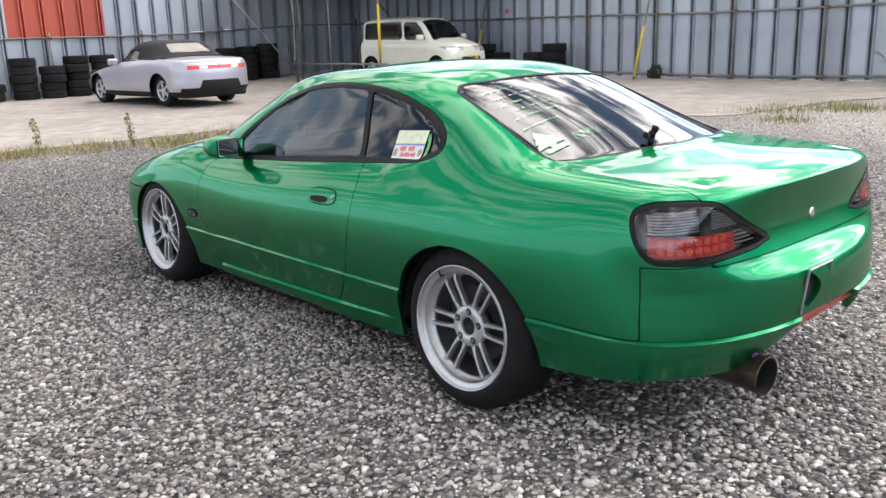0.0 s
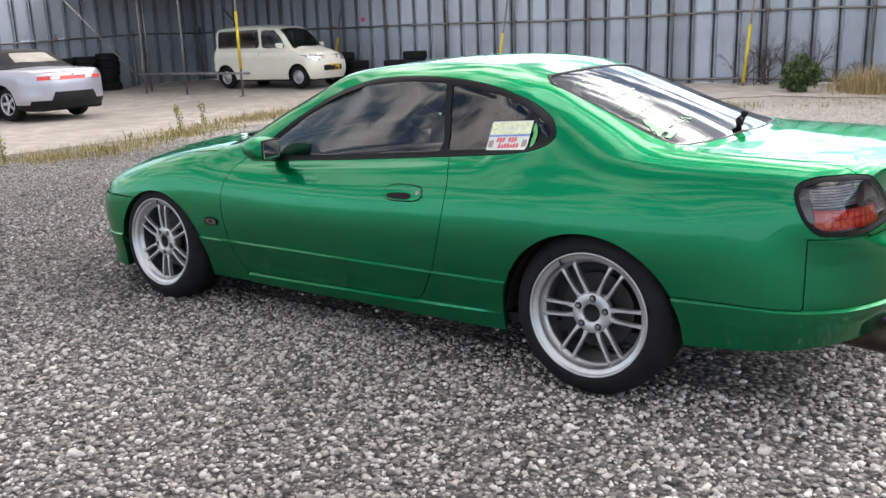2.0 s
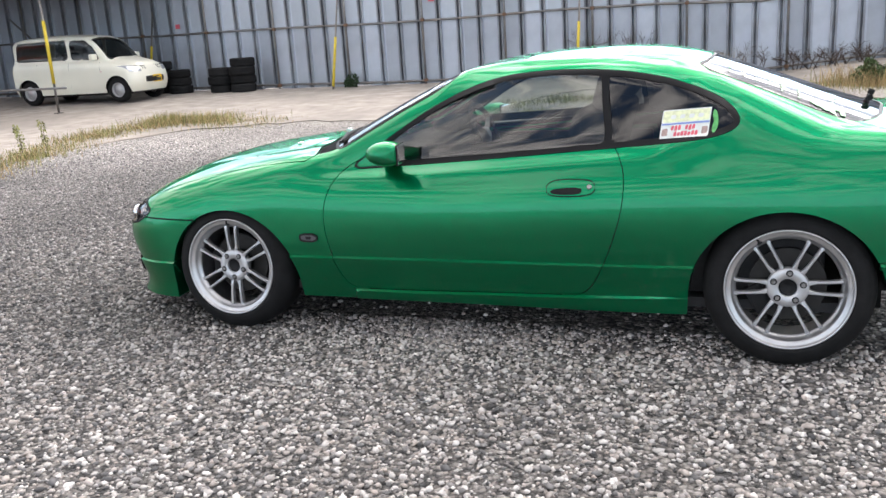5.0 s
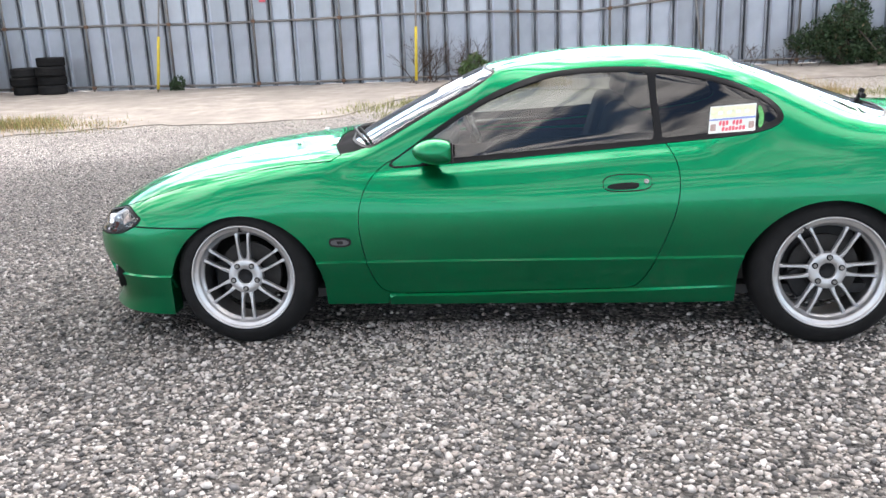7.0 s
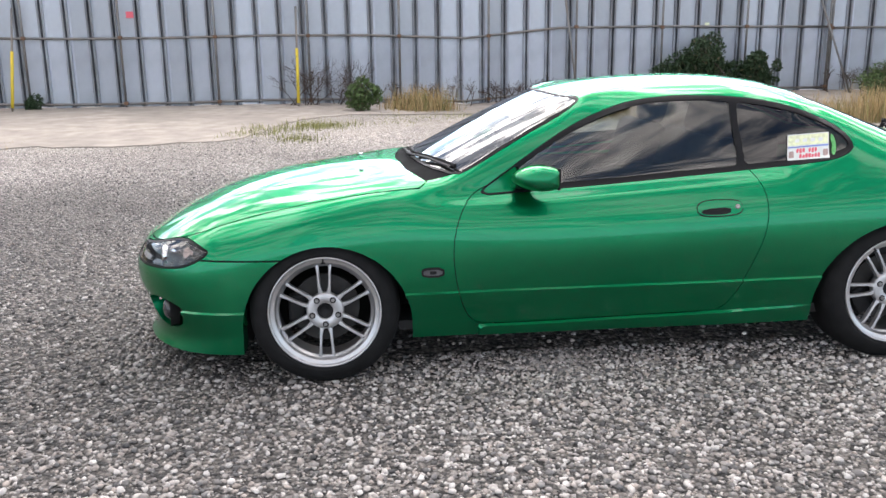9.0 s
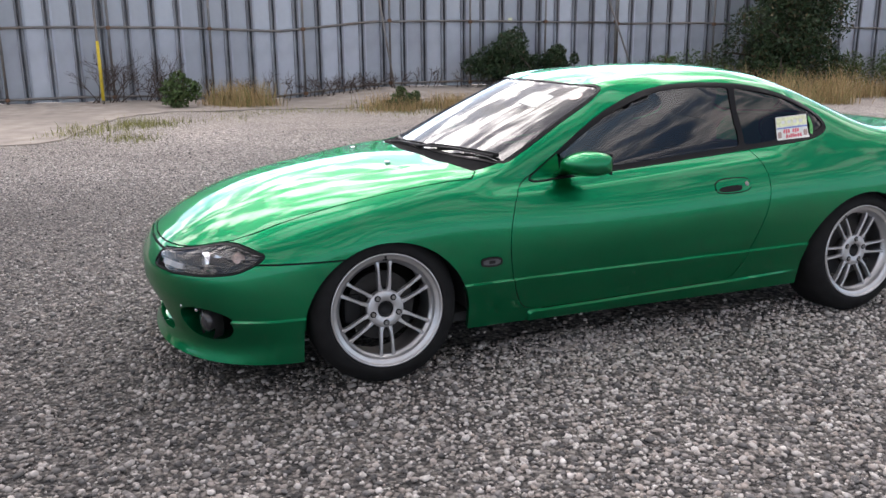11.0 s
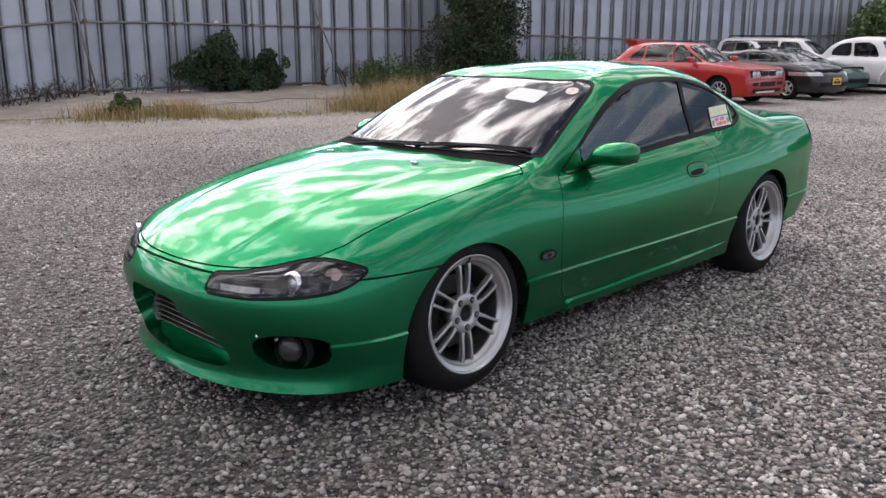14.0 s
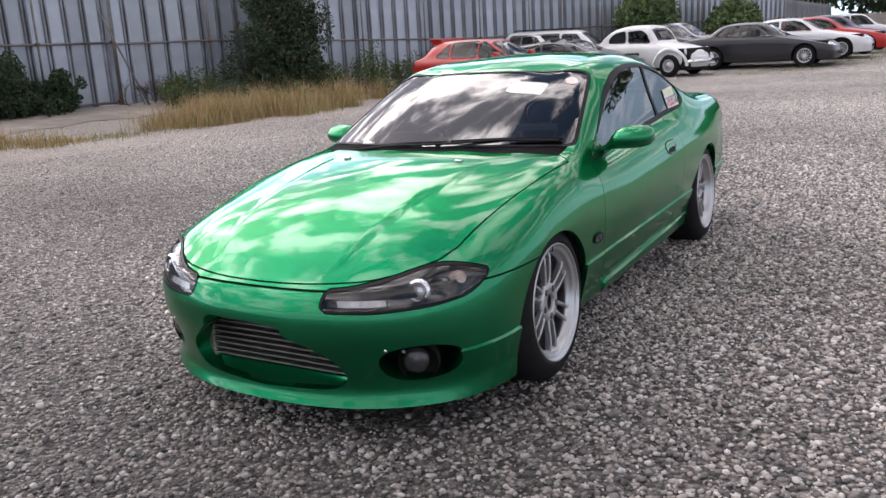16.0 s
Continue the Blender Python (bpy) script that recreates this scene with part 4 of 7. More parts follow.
def add_side_details():
    for s, own in ((1, pieces["L"]), (-1, pieces["R"])):
        door = clip(pieces["door"], own)
        door = refine(clip(door, lambda v: np.minimum(.16 - np.abs(v[:, 0] + .42), .08 - np.abs(v[:, 2] - .72))), 2)
        cup = inside_of(outline([(-.322, .700), (-.325, .735), (-.37, .752), (-.50, .752), (-.525, .735), (-.525, .705), (-.49, .688), (-.36, .684)], rounds=2))
        fc = lambda v: cup(v[:, 0], v[:, 2])
        h = panel("door_handle", clip(door, lambda v: fc(v) - .0025), GREEN, coupe, depth=.008, lift=.0035)
        panel("handle_gap", clip(door, lambda v: .0025 - np.abs(fc(v))), VOID, h, "dark seam round the handle", depth=0, lift=.0012)
        slot = inside_of(outline([(-.335, .703), (-.36, .716), (-.47, .722), (-.472, .700), (-.44, .692), (-.36, .692)], rounds=1))
        panel("pull_slot", clip(door, lambda v: slot(v[:, 0], v[:, 2])), VOID, h, "dark pull recess", depth=0, lift=.0050)
        p, n = surface_point(door, lambda v: (v[:, 0] + .500) ** 2 + (v[:, 2] - .722) ** 2)
        disc_at("keyhole", p + n * .004, n, [(0, .003), (.008, .003), (.0105, .001), (.011, -.004)], STEEL, h, "dull lock barrel")
        flank = refine(clip(clip(pieces["all"], own), lambda v: np.where(np.abs(v[:, 1]) > .5, np.maximum(np.minimum(.1 - np.abs(v[:, 0] - .81), .06 - np.abs(v[:, 2] - .483)), np.minimum(.05 - np.abs(v[:, 0] - .615), .26 - v[:, 2])), -1)), 2)
        mk = inside_of(outline([(.762, .466), (.762, .500), (.845, .500), (.852, .483), (.845, .466)], rounds=1))
        fm = lambda v: np.where(np.abs(v[:, 1]) > .5, mk(v[:, 0], v[:, 2]), -1)
        b = panel("side_badge", clip(flank, fm), HOUSING, coupe, "small grey oval side lamp", depth=.006, lift=.006)
        panel("badge_rim", clip(flank, lambda v: .004 - np.abs(fm(v))), BLACK, b, "dark rim", depth=.006, lift=.008)
        panel("badge_mark", clip(flank, lambda v: np.minimum(fm(v) - .010, .014 - np.abs(v[:, 0] - .805))), BLACK, b, "dark mark", depth=0, lift=.0075)
        # shallow bolt-on line of the skirt's step below the door
        panel("skirt_seam", clip(flank, lambda v: np.where(np.abs(v[:, 1]) > .5, np.minimum.reduce([.002 - np.abs(v[:, 0] - .615), .235 - v[:, 2]]), -1)), VOID, coupe, "dark seam in the side skirt", depth=0, lift=.0015)


add_side_details()


def add_decals():
    left = refine(clip(clip(pieces["win"], pieces["L"]), lambda v: -.70 - v[:, 0]), 2)
    rect = lambda x0, x1, z0, z1: (lambda v: np.minimum.reduce([x1 - (v[:, 0] + .12 * (v[:, 2] - .95)), (v[:, 0] + .12 * (v[:, 2] - .95)) - x0, (v[:, 2] + .06 * (v[:, 0] + .85)) - z0, z1 - (v[:, 2] + .06 * (v[:, 0] + .85))]))
    s = panel("window_sticker", clip(left, rect(-.957, -.772, .903, 1.010)), PAPER, coupe, "white paper sticker with coloured print", depth=0, lift=.0015)
    panel("sticker_top", clip(left, rect(-.953, -.776, .963, 1.006)), YELLOWISH, s, "yellow-green upper half", depth=0, lift=.002)
    panel("sticker_line", clip(left, rect(-.957, -.772, .953, .960)), BLUE_PRINT, s, "blue line", depth=0, lift=.0025)
    for k in range(7):
        x1 = -.812 - .0135 * k
        if k != 3:
            panel("sticker_print", clip(left, rect(x1 - .0105, x1, .932 - .003 * (k % 2), .950)), RED_PRINT, s, "red print", depth=0, lift=.0025)
        panel("sticker_print", clip(left, rect(x1 - .0235, x1 - .0125, .909, .927 - .004 * (k % 3 == 1))), RED_PRINT, s, "red print", depth=0, lift=.0025)
    for x0, x1 in ((-.80, -.778), (-.952, -.93)):
        panel("sticker_print", clip(left, rect(x0, x1, .912, .940)), BROWN_PRINT, s, "brown printed shape", depth=0, lift=.0024)
    for k in range(4):
        panel("sticker_print", clip(left, rect(-.93 + .035 * k, -.91 + .035 * k, .975, .990)), PAPER, s, "pale print", depth=0, lift=.0025)
    curl = inside_of(outline([(-.968, .915), (-.985, .930), (-.992, .965), (-.985, 1.0), (-.973, 1.012), (-.968, .985), (-.975, .965), (-.966, .94)], rounds=2))
    panel("green_decal", clip(left, lambda v: curl(v[:, 0], v[:, 2])), LIME, coupe, "lime green curled decal", depth=0, lift=.0015)
    # rear glass: rows of unreadable green writing, and a plain tree shape
    glass = refine(clip(pieces["rear"], lambda v: v[:, 1] - .15), 2)
    uv = lambda v: (v[:, 0], v[:, 1])
    row_no = 0
    for x0, y0, y1 in ((-1.020, .24, .43), (-1.075, .20, .42), (-1.125, .20, .45), (-1.175, .20, .46), (-1.225, .22, .47), (-1.29, .28, .485)):
        random.seed(40 + row_no); row_no += 1
        y = y1
        while y > y0:
            w = random.uniform(.006, .015)
            half = random.choice((.003, .004, .0045, .006))
            f = lambda v: np.minimum.reduce([half - np.abs(v[:, 0] - x0), y - v[:, 1], v[:, 1] - (y - w)])
            if row_no != 2:
                panel("glass_lettering", clip(glass, f), LIME_PALE, coupe, "unreadable green lettering on the rear glass", depth=0, lift=.0006)
            else:
                panel("glass_lettering", clip(glass, f), PALE_GLAZED, coupe, "unreadable pale lettering on the rear glass", depth=0, lift=.0006)
            y -= w + random.choice((.005, .006, .006, .022))
    tree = inside_of([(-1.325, .478), (-1.362, .443), (-1.358, .458), (-1.392, .418), (-1.388, .440), (-1.424, .400), (-1.420, .462), (-1.438, .462), (-1.438, .425), (-1.458, .425), (-1.458, .535), (-1.438, .535), (-1.438, .495), (-1.420, .495), (-1.424, .556), (-1.388, .516), (-1.392, .538), (-1.358, .498), (-1.362, .513)])
    panel("tree_decal", clip(glass, lambda v: tree(*uv(v))), LIME_PALE, coupe, "lime green tree-shaped decal on the rear glass", depth=0, lift=.0006)
    for k in range(7):
        yk = .36 - .022 * k
        panel("glass_lettering", clip(glass, lambda v: np.minimum(.003 - np.abs((v[:, 1] - yk) - .4 * (v[:, 0] + 1.43) * (1 if k % 2 else -1)), .024 - np.abs(v[:, 0] + 1.43))), LIME_PALE, coupe, "unreadable green lettering on the rear glass", depth=0, lift=.0006)
    paper = lambda v: np.minimum(.055 - np.abs(v[:, 0] - .345), .10 - np.abs(v[:, 1] - .29))
    panel("windscreen_paper", clip(pieces["screen"], paper), PAPER, coupe, "pale paper notice inside the windscreen", depth=0, lift=-.0015)
    panel("windscreen_sticker", clip(refine(clip(pieces["screen"], lambda v: .1 - np.hypot(v[:, 0] - .235, v[:, 1] - .485)), 1), lambda v: .032 - np.hypot(v[:, 0] - .235, v[:, 1] - .485)), AMBER, coupe, "round pale sticker inside the windscreen", depth=0, lift=-.0015)


add_decals()


def add_front_and_rear():
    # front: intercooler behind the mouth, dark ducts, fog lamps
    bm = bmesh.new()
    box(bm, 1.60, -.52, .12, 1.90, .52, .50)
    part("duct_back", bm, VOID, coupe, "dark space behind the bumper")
    bm = bmesh.new()
    box(bm, 1.955, -.33, .20, 1.99, .33, .43, .004)
    core = part("intercooler", bm, BLACK, coupe, "metal intercooler core behind the bumper opening")
    for k in range(9):
        bm = bmesh.new()
        box(bm, 1.985, -.34, .226 + .0225 * k, 2.020, .34, .232 + .0225 * k, .0015)
        part("cooler_tube", bm, STEEL, core, "dull metal tube row")
    for y in (-.345, .345):
        bm = bmesh.new()
        box(bm, 1.93, y - .03, .195, 2.02, y + .03, .43, .012)
        part("end_tank", bm, STEEL, core, "cast end tank")
    bm = bmesh.new()
    box(bm, 1.80, -.24, .150, 2.070, .24, .172, .008)
    box(bm, 1.80, -.32, .150, 2.035, .32, .170, .008)
    part("duct_floor", bm, GREEN, coupe)
    bm = bmesh.new()
    ys = np.linspace(-.345, .345, 16)
    rows = [[bm.verts.new((2.090 - .42 * y * y, y, .172 + .16 * y * y)) for y in ys], [bm.verts.new((2.045 - .30 * y * y, y, .180 + .14 * y * y)) for y in ys], [bm.verts.new((2.005, y, .212)) for y in ys]]
    for a, b in zip(rows, rows[1:]):
        for i in range(15):
            bm.faces.new((a[i], a[i + 1], b[i + 1], b[i]))
    part("mouth_floor", bm, GREEN, coupe, smooth=True)
    bm = bmesh.new()
    box(bm, 2.06, -.215, .392, 2.075, .130, .438, .004)
    part("plate_bracket", bm, BLACK, coupe, "black plate bracket")
    for s in (1, -1):
        d = Vector((1, s * .35, 0)).normalized()
        disc_at("fog_cup", Vector((1.965, s * .572, .290)), d, [(.072, -.01), (.072, -.05), (0, -.06)], VOID, coupe, "dark fog lamp recess")
        f = disc_at("fog_lamp", Vector((1.945, s * .556, .296)), d, [(0, .034), (.030, .030), (.046, .018), (.050, 0), (.045, -.03), (0, -.04)], SMOKE, coupe, "round dark fog lamp")
        bm = bmesh.new()
        box(bm, 1.985, s * .535 - .006, .332, 1.997, s * .535 + .006, .344, .002)
        part("fog_bracket", bm, CHROME, f, "bright bracket bolt").matrix_parent_inverse = f.matrix_basis.inverted()
        disc_at("bumper_bolt", Vector((2.045, s * .497, .352)), d, [(0, .004), (.006, .003), (.007, -.01)], CHROME, coupe, "bright bumper bolt", 12)
    # rear: exhaust, plate recess, crash bar, emblem, camera mount
    ex = part("exhaust", lathe([(.030, .42), (.034, .30), (.058, .235), (.063, .20), (.064, .012), (.0665, .004), (.0665, 0), (.0615, 0)], 36, axis="X"), BURNT, coupe, "burnt steel exhaust tip", smooth=True)
    ex.matrix_basis = pose(-2.225, .365, .268, 0, -2, -4)
    part("exhaust_bore", lathe([(.0614, .001), (.0605, .20), (.0, .20)], 30, axis="X"), SOOT, ex, "sooty exhaust bore")
    bm = bmesh.new()
    box(bm, -2.150, -.02, .43, -2.10, .30, .63, .004)
    part("plate_recess", bm, VOID, coupe, "dark space behind the bumper")
    bm = bmesh.new()
    box(bm, -2.246, .074, .472, -2.205, .226, .588, .012)
    part("plate_hole", bm, VOID, coupe, "black hole in the bumper")
    part("plate_stay", sweep([(-2.262, .235, .455), (-2.268, .205, .600), (-2.268, .04, .600), (-2.262, .02, .440)], .005, 6), STEEL, coupe, "bent wire plate stay")
    bar = sweep([(-2.17, .36, .362), (-2.20, .26, .388), (-2.21, .12, .405), (-2.21, -.3, .41)], .022, 10)
    part("crash_bar", bar, REDBAR, coupe, "red bar under the bumper", smooth=True)
    part("crash_bar_end", sweep([(-2.172, .40, .350), (-2.195, .31, .375), (-2.206, .22, .392)], .025, 10), PURPLE, coupe, "purple bar end", smooth=True)
    p, n = surface_point(pieces["all"], lambda v: (v[:, 1] + .13) ** 2 + (v[:, 2] - .750) ** 2 + np.where(v[:, 0] < -2.0, 0, 9))
    disc_at("emblem", p, n, [(0, .004), (.010, .004), (.017, .003), (.018, -.002)], CHROME, coupe, "small chrome emblem", 16)
    m = part("camera_mount", lathe([(.0, .0), (.022, .0), (.024, .006), (.015, .012), (.012, .05), (.017, .052), (.017, .075), (0, .078)], 16, axis="Z"), BLACK, coupe, "black suction mount on the rear glass", smooth=True, at=pose(-1.575, .085, .958, 0, -22, 0) @ Matrix.Scale(.8, 4))
    part("mount_arm", sweep([(0, -.005, .045), (0, .030, .045)], .011, 8), BLACK, m, "black arm")
    part("mount_knob", sweep([(0, .045, .035), (0, .062, .035)], .016, 10), BLACK, m, "black knob")


add_front_and_rear()


def add_cowl():
    bm = bmesh.new()
    n = 24
    a = [(.885 - .10 * (y / .68) ** 2, y, .848 - .035 * (y / .68) ** 2) for y in np.linspace(-.68, .68, n)]
    b = [(.815 - .10 * (y / .68) ** 2, y, .852 - .040 * (y / .68) ** 2) for y in np.linspace(-.68, .68, n)]
    va, vb = [bm.verts.new(p) for p in a], [bm.verts.new(p) for p in b]
    for i in range(n - 1):
        bm.faces.new((va[i], va[i + 1], vb[i + 1], vb[i]))
    part("cowl_panel", bm, COWL, coupe, "black cowl panel under the windscreen")
    for root, tip in (((.862, .05, .892), (.705, .60, .896)), ((.845, -.50, .850), (.850, .08, .892))):
        r, t = Vector(root), Vector(tip)
        mid = (r + t) / 2 + Vector((.012, 0, .012))
        w = part("wiper", sweep([r - Vector((.02, 0, .015)), r, mid, t], .007, 6, flat=.8), BLACK, coupe, "black windscreen wiper")
        part("wiper_blade", sweep([r + (t - r) * k + Vector((-.016, 0, .004 + .006 * math.sin(k * 3.1))) for k in (.12, .3, .5, .7, .9, 1.02)], .006, 6, flat=1.6), RUBBER, w, "rubber blade")
        part("wiper_pivot", lathe([(0, .02), (.012, .018), (.016, 0), (.016, -.03)], 12, axis="Z"), BLACK, w, "pivot cap", at=pose(*(r - Vector((.02, 0, .02)))))
    for s in (1, -1):
        p, n = surface_point(pieces["all"], lambda v: (v[:, 0] - 1.09) ** 2 + (v[:, 1] - s * .30) ** 2)
        bm = rounded(.022, .030, .012, .004, 2)
        part("washer_nozzle", bm, CHROME, coupe, "pale washer nozzle", smooth=True, at=Matrix.Translation(p + n * .004))


add_cowl()


def add_cabin():
    bm = bmesh.new()
    box(bm, -1.55, -.70, .20, .95, .70, .24)
    part("cabin_floor", bm, TRIM, coupe, "dark cabin floor")
    for s in (1, -1):
        bm = bmesh.new()
        box(bm, -.60, s * .675 - .02, .25, .60, s * .675 + .02, .775, .015)
        box(bm, -.30, s * .63 - .03, .56, .15, s * .63 + .03, .61, .015)
        part("door_card", bm, TRIM, coupe, "dark door card")
        bm = bmesh.new()
        box(bm, -1.4, s * .64 - .02, .25, -.64, s * .64 + .02, .85, .015)
        part("side_card", bm, TRIM, coupe, "dark rear side card")
        seat = part("seat", rounded(.52, .52, .20, .06), CLOTH, coupe, "dark bucket seat", smooth=True, at=pose(-.12, s * .36, .40))
        back = rounded(.17, .50, .62, .07, 4)
        for v in back.verts:
            t = (v.co.z + .31) / .62
            v.co.y *= 1 - .22 * t
        part("seat_back", back, CLOTH, seat, smooth=True, at=pose(-.27, 0, .30, 0, -16, 0))
        part("headrest", rounded(.10, .25, .17, .045, 4), CLOTH, seat, smooth=True, at=pose(-.40, 0, .675, 0, -14, 0))
    bm = bmesh.new()
    box(bm, -1.52, -.62, .55, -1.05, .62, .74, .05)
    part("parcel_shelf", bm, TRIM, coupe, "dark parcel shelf")
    bm = bmesh.new()
    box(bm, -1.12, -.58, .30, -.80, .58, .78, .08)
    part("rear_bench", bm, CLOTH, coupe, "dark rear bench")
    bm = bmesh.new()
    g = [(.84, .80), (.60, .86), (.45, .865), (.38, .83), (.40, .70), (.50, .55), (.84, .50)]
    r1 = [bm.verts.new((x, -.68, z - .02)) for x, z in g]
    r2 = [bm.verts.new((x, .68, z - .02)) for x, z in g]
    for i in range(len(g)):
        j = (i + 1) % len(g)
        bm.faces.new((r1[i], r1[j], r2[j], r2[i]))
    bm.faces.new(r1[::-1]); bm.faces.new(r2)
    bmesh.ops.recalc_face_normals(bm, faces=bm.faces)
    bmesh.ops.bevel(bm, geom=bm.edges[:], offset=.018, segments=2, affect="EDGES")
    dash = part("dashboard", bm, TRIM, coupe, "dark dashboard", smooth=True)
    bm = rounded(.16, .34, .07, .03, 3)
    part("gauge_hood", bm, TRIM, dash, smooth=True, at=pose(.46, -.36, .865))
    w = part("steering_wheel", sweep([(0, .175 * math.cos(a), .175 * math.sin(a)) for a in np.linspace(0, 2 * math.pi, 33)[:-1]], .015, 8, closed=True), TRIM, coupe, "dark steering wheel with pale spokes", smooth=True, at=pose(.28, -.36, .80, 0, 22, 0))
    for a in (0, 120, 240):
        t = radians(a + 90 + 180)
        part("wheel_spoke", sweep([(0, 0, 0), (0, .165 * math.cos(t), .165 * math.sin(t))], .016, 6, flat=.5), STEEL, w, "pale metal spoke")
    part("horn_pad", lathe([(0, -.02), (.03, -.02), (.042, -.01), (.045, .02)], 20, axis="X"), STEEL, w, "round horn pad")
    part("inner_mirror", rounded(.03, .22, .06, .012, 3), BLACK, coupe, "black rear-view mirror", smooth=True, at=pose(.30, 0, 1.075))
    # underside and wheel arches in near-black, their shade put into the colour
    bm = bmesh.new()
    box(bm, -.86, -.70, .19, .86, .70, .23)
    box(bm, .80, -.44, .17, 1.88, .44, .22)
    box(bm, -1.95, -.44, .22, -.80, .44, .27)
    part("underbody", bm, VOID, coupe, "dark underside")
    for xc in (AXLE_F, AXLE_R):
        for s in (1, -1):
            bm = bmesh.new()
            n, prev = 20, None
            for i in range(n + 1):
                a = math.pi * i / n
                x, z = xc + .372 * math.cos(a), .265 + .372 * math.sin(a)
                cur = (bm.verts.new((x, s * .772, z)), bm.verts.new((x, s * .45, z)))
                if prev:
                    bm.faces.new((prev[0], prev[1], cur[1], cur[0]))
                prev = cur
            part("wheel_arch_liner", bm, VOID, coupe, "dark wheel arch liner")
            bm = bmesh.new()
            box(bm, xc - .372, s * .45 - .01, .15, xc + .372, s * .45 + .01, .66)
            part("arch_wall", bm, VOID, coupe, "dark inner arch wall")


add_cabin()

# ---------------------------------------------------------------- ground
def ss(t):
    t = min(max(t, 0.0), 1.0)
    return t * t * (3 - 2 * t)


def ground_z(x, y):
    """Level round the coupe, rising a little to the concrete, the fence and the far row of cars."""
    return (0.20 * ss((-y - 6) / 8) * ss((x + 6) / 8) + 0.10 * ss((x - 7) / 10) + 0.30 * ss((-y - 10.5) / 4) * ss((-x - 1) / 3) * ss((22 + x) / 6)
            + 0.17 * ss((-x - 21) / 6))


def gravel_material():
    """Loose stones: cells of many greys with dark gaps, in broad darker and paler drifts."""
    m = bpy.data.materials.new("gravel")
    m.use_nodes = True
    nt = m.node_tree
    b = nt.nodes["Principled BSDF"]
    N, L = nt.nodes.new, nt.links.new
    tc = N("ShaderNodeTexCoord")
    wob = N("ShaderNodeTexNoise"); wob.inputs["Scale"].default_value = 40
    L(tc.outputs["Object"], wob.inputs["Vector"])
    vec = N("ShaderNodeVectorMath"); vec.operation = "MULTIPLY_ADD"
    vec.inputs[1].default_value = (.02, .02, .02)
    L(wob.outputs["Color"], vec.inputs[0]); L(tc.outputs["Object"], vec.inputs[2])
    v = N("ShaderNodeTexVoronoi"); v.inputs["Scale"].default_value = 46
    L(vec.outputs[0], v.inputs["Vector"])
    ramp = N("ShaderNodeValToRGB")
    el = ramp.color_ramp.elements
    el[0].position, el[0].color = 0.0, (.06, .057, .056, 1)
    el[1].position, el[1].color = 1.0, (.80, .745, .69, 1)
    for p, c in ((.25, (.17, .163, .157, 1)), (.55, (.37, .335, .308, 1)), (.82, (.56, .515, .475, 1))):
        e = el.new(p); e.color = c
    sepc = N("ShaderNodeSeparateColor")
    L(v.outputs["Color"], sepc.inputs[0]); L(sepc.outputs[0], ramp.inputs[0])
    edge = N("ShaderNodeMapRange"); edge.inputs["From Min"].default_value, edge.inputs["From Max"].default_value = .35, .75
    edge.inputs["To Min"].default_value, edge.inputs["To Max"].default_value = 1.0, .40
    L(v.outputs["Distance"], edge.inputs["Value"])
    drift = N("ShaderNodeTexNoise"); drift.inputs["Scale"].default_value, drift.inputs["Detail"].default_value = .22, 4
    L(tc.outputs["Object"], drift.inputs["Vector"])
    dr = N("ShaderNodeMapRange"); dr.inputs["From Min"].default_value, dr.inputs["From Max"].default_value = .35, .65
    dr.inputs["To Min"].default_value, dr.inputs["To Max"].default_value = .72, 1.2
    L(drift.outputs["Fac"], dr.inputs["Value"])
    # darker stones before the coupe's nose
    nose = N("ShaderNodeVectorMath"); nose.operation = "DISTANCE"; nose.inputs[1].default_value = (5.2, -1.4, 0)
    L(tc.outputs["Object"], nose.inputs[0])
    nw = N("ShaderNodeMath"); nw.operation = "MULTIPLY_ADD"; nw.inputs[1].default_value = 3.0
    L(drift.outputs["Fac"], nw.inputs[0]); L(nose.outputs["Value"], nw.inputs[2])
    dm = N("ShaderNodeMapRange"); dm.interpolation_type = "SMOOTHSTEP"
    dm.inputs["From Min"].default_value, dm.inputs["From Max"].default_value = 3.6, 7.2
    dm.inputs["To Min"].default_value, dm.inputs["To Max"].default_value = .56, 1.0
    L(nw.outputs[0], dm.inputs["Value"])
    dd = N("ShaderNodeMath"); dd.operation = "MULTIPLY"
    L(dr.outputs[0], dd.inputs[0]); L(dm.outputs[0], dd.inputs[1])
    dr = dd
    k = N("ShaderNodeMath"); k.operation = "MULTIPLY"
    L(edge.outputs[0], k.inputs[0]); L(dr.outputs[0], k.inputs[1])
    s = N("ShaderNodeVectorMath"); s.operation = "SCALE"
    L(ramp.outputs[0], s.inputs[0]); L(k.outputs[0], s.inputs["Scale"])
    # towards the concrete the stones thin out into pale grit
    sep = N("ShaderNodeSeparateXYZ"); L(tc.outputs["Object"], sep.inputs[0])
    far = N("ShaderNodeMapRange"); far.interpolation_type = "SMOOTHSTEP"
    far.inputs["From Min"].default_value, far.inputs["From Max"].default_value = -5.0, -11.0
    L(sep.outputs["Y"], far.inputs["Value"])
    grit_n = N("ShaderNodeTexNoise"); grit_n.inputs["Scale"].default_value, grit_n.inputs["Detail"].default_value = 1.3, 8
    L(tc.outputs["Object"], grit_n.inputs["Vector"])
    gm = N("ShaderNodeMath"); gm.operation = "MULTIPLY"
    L(far.outputs[0], gm.inputs[0]); L(grit_n.outputs["Fac"], gm.inputs[1])
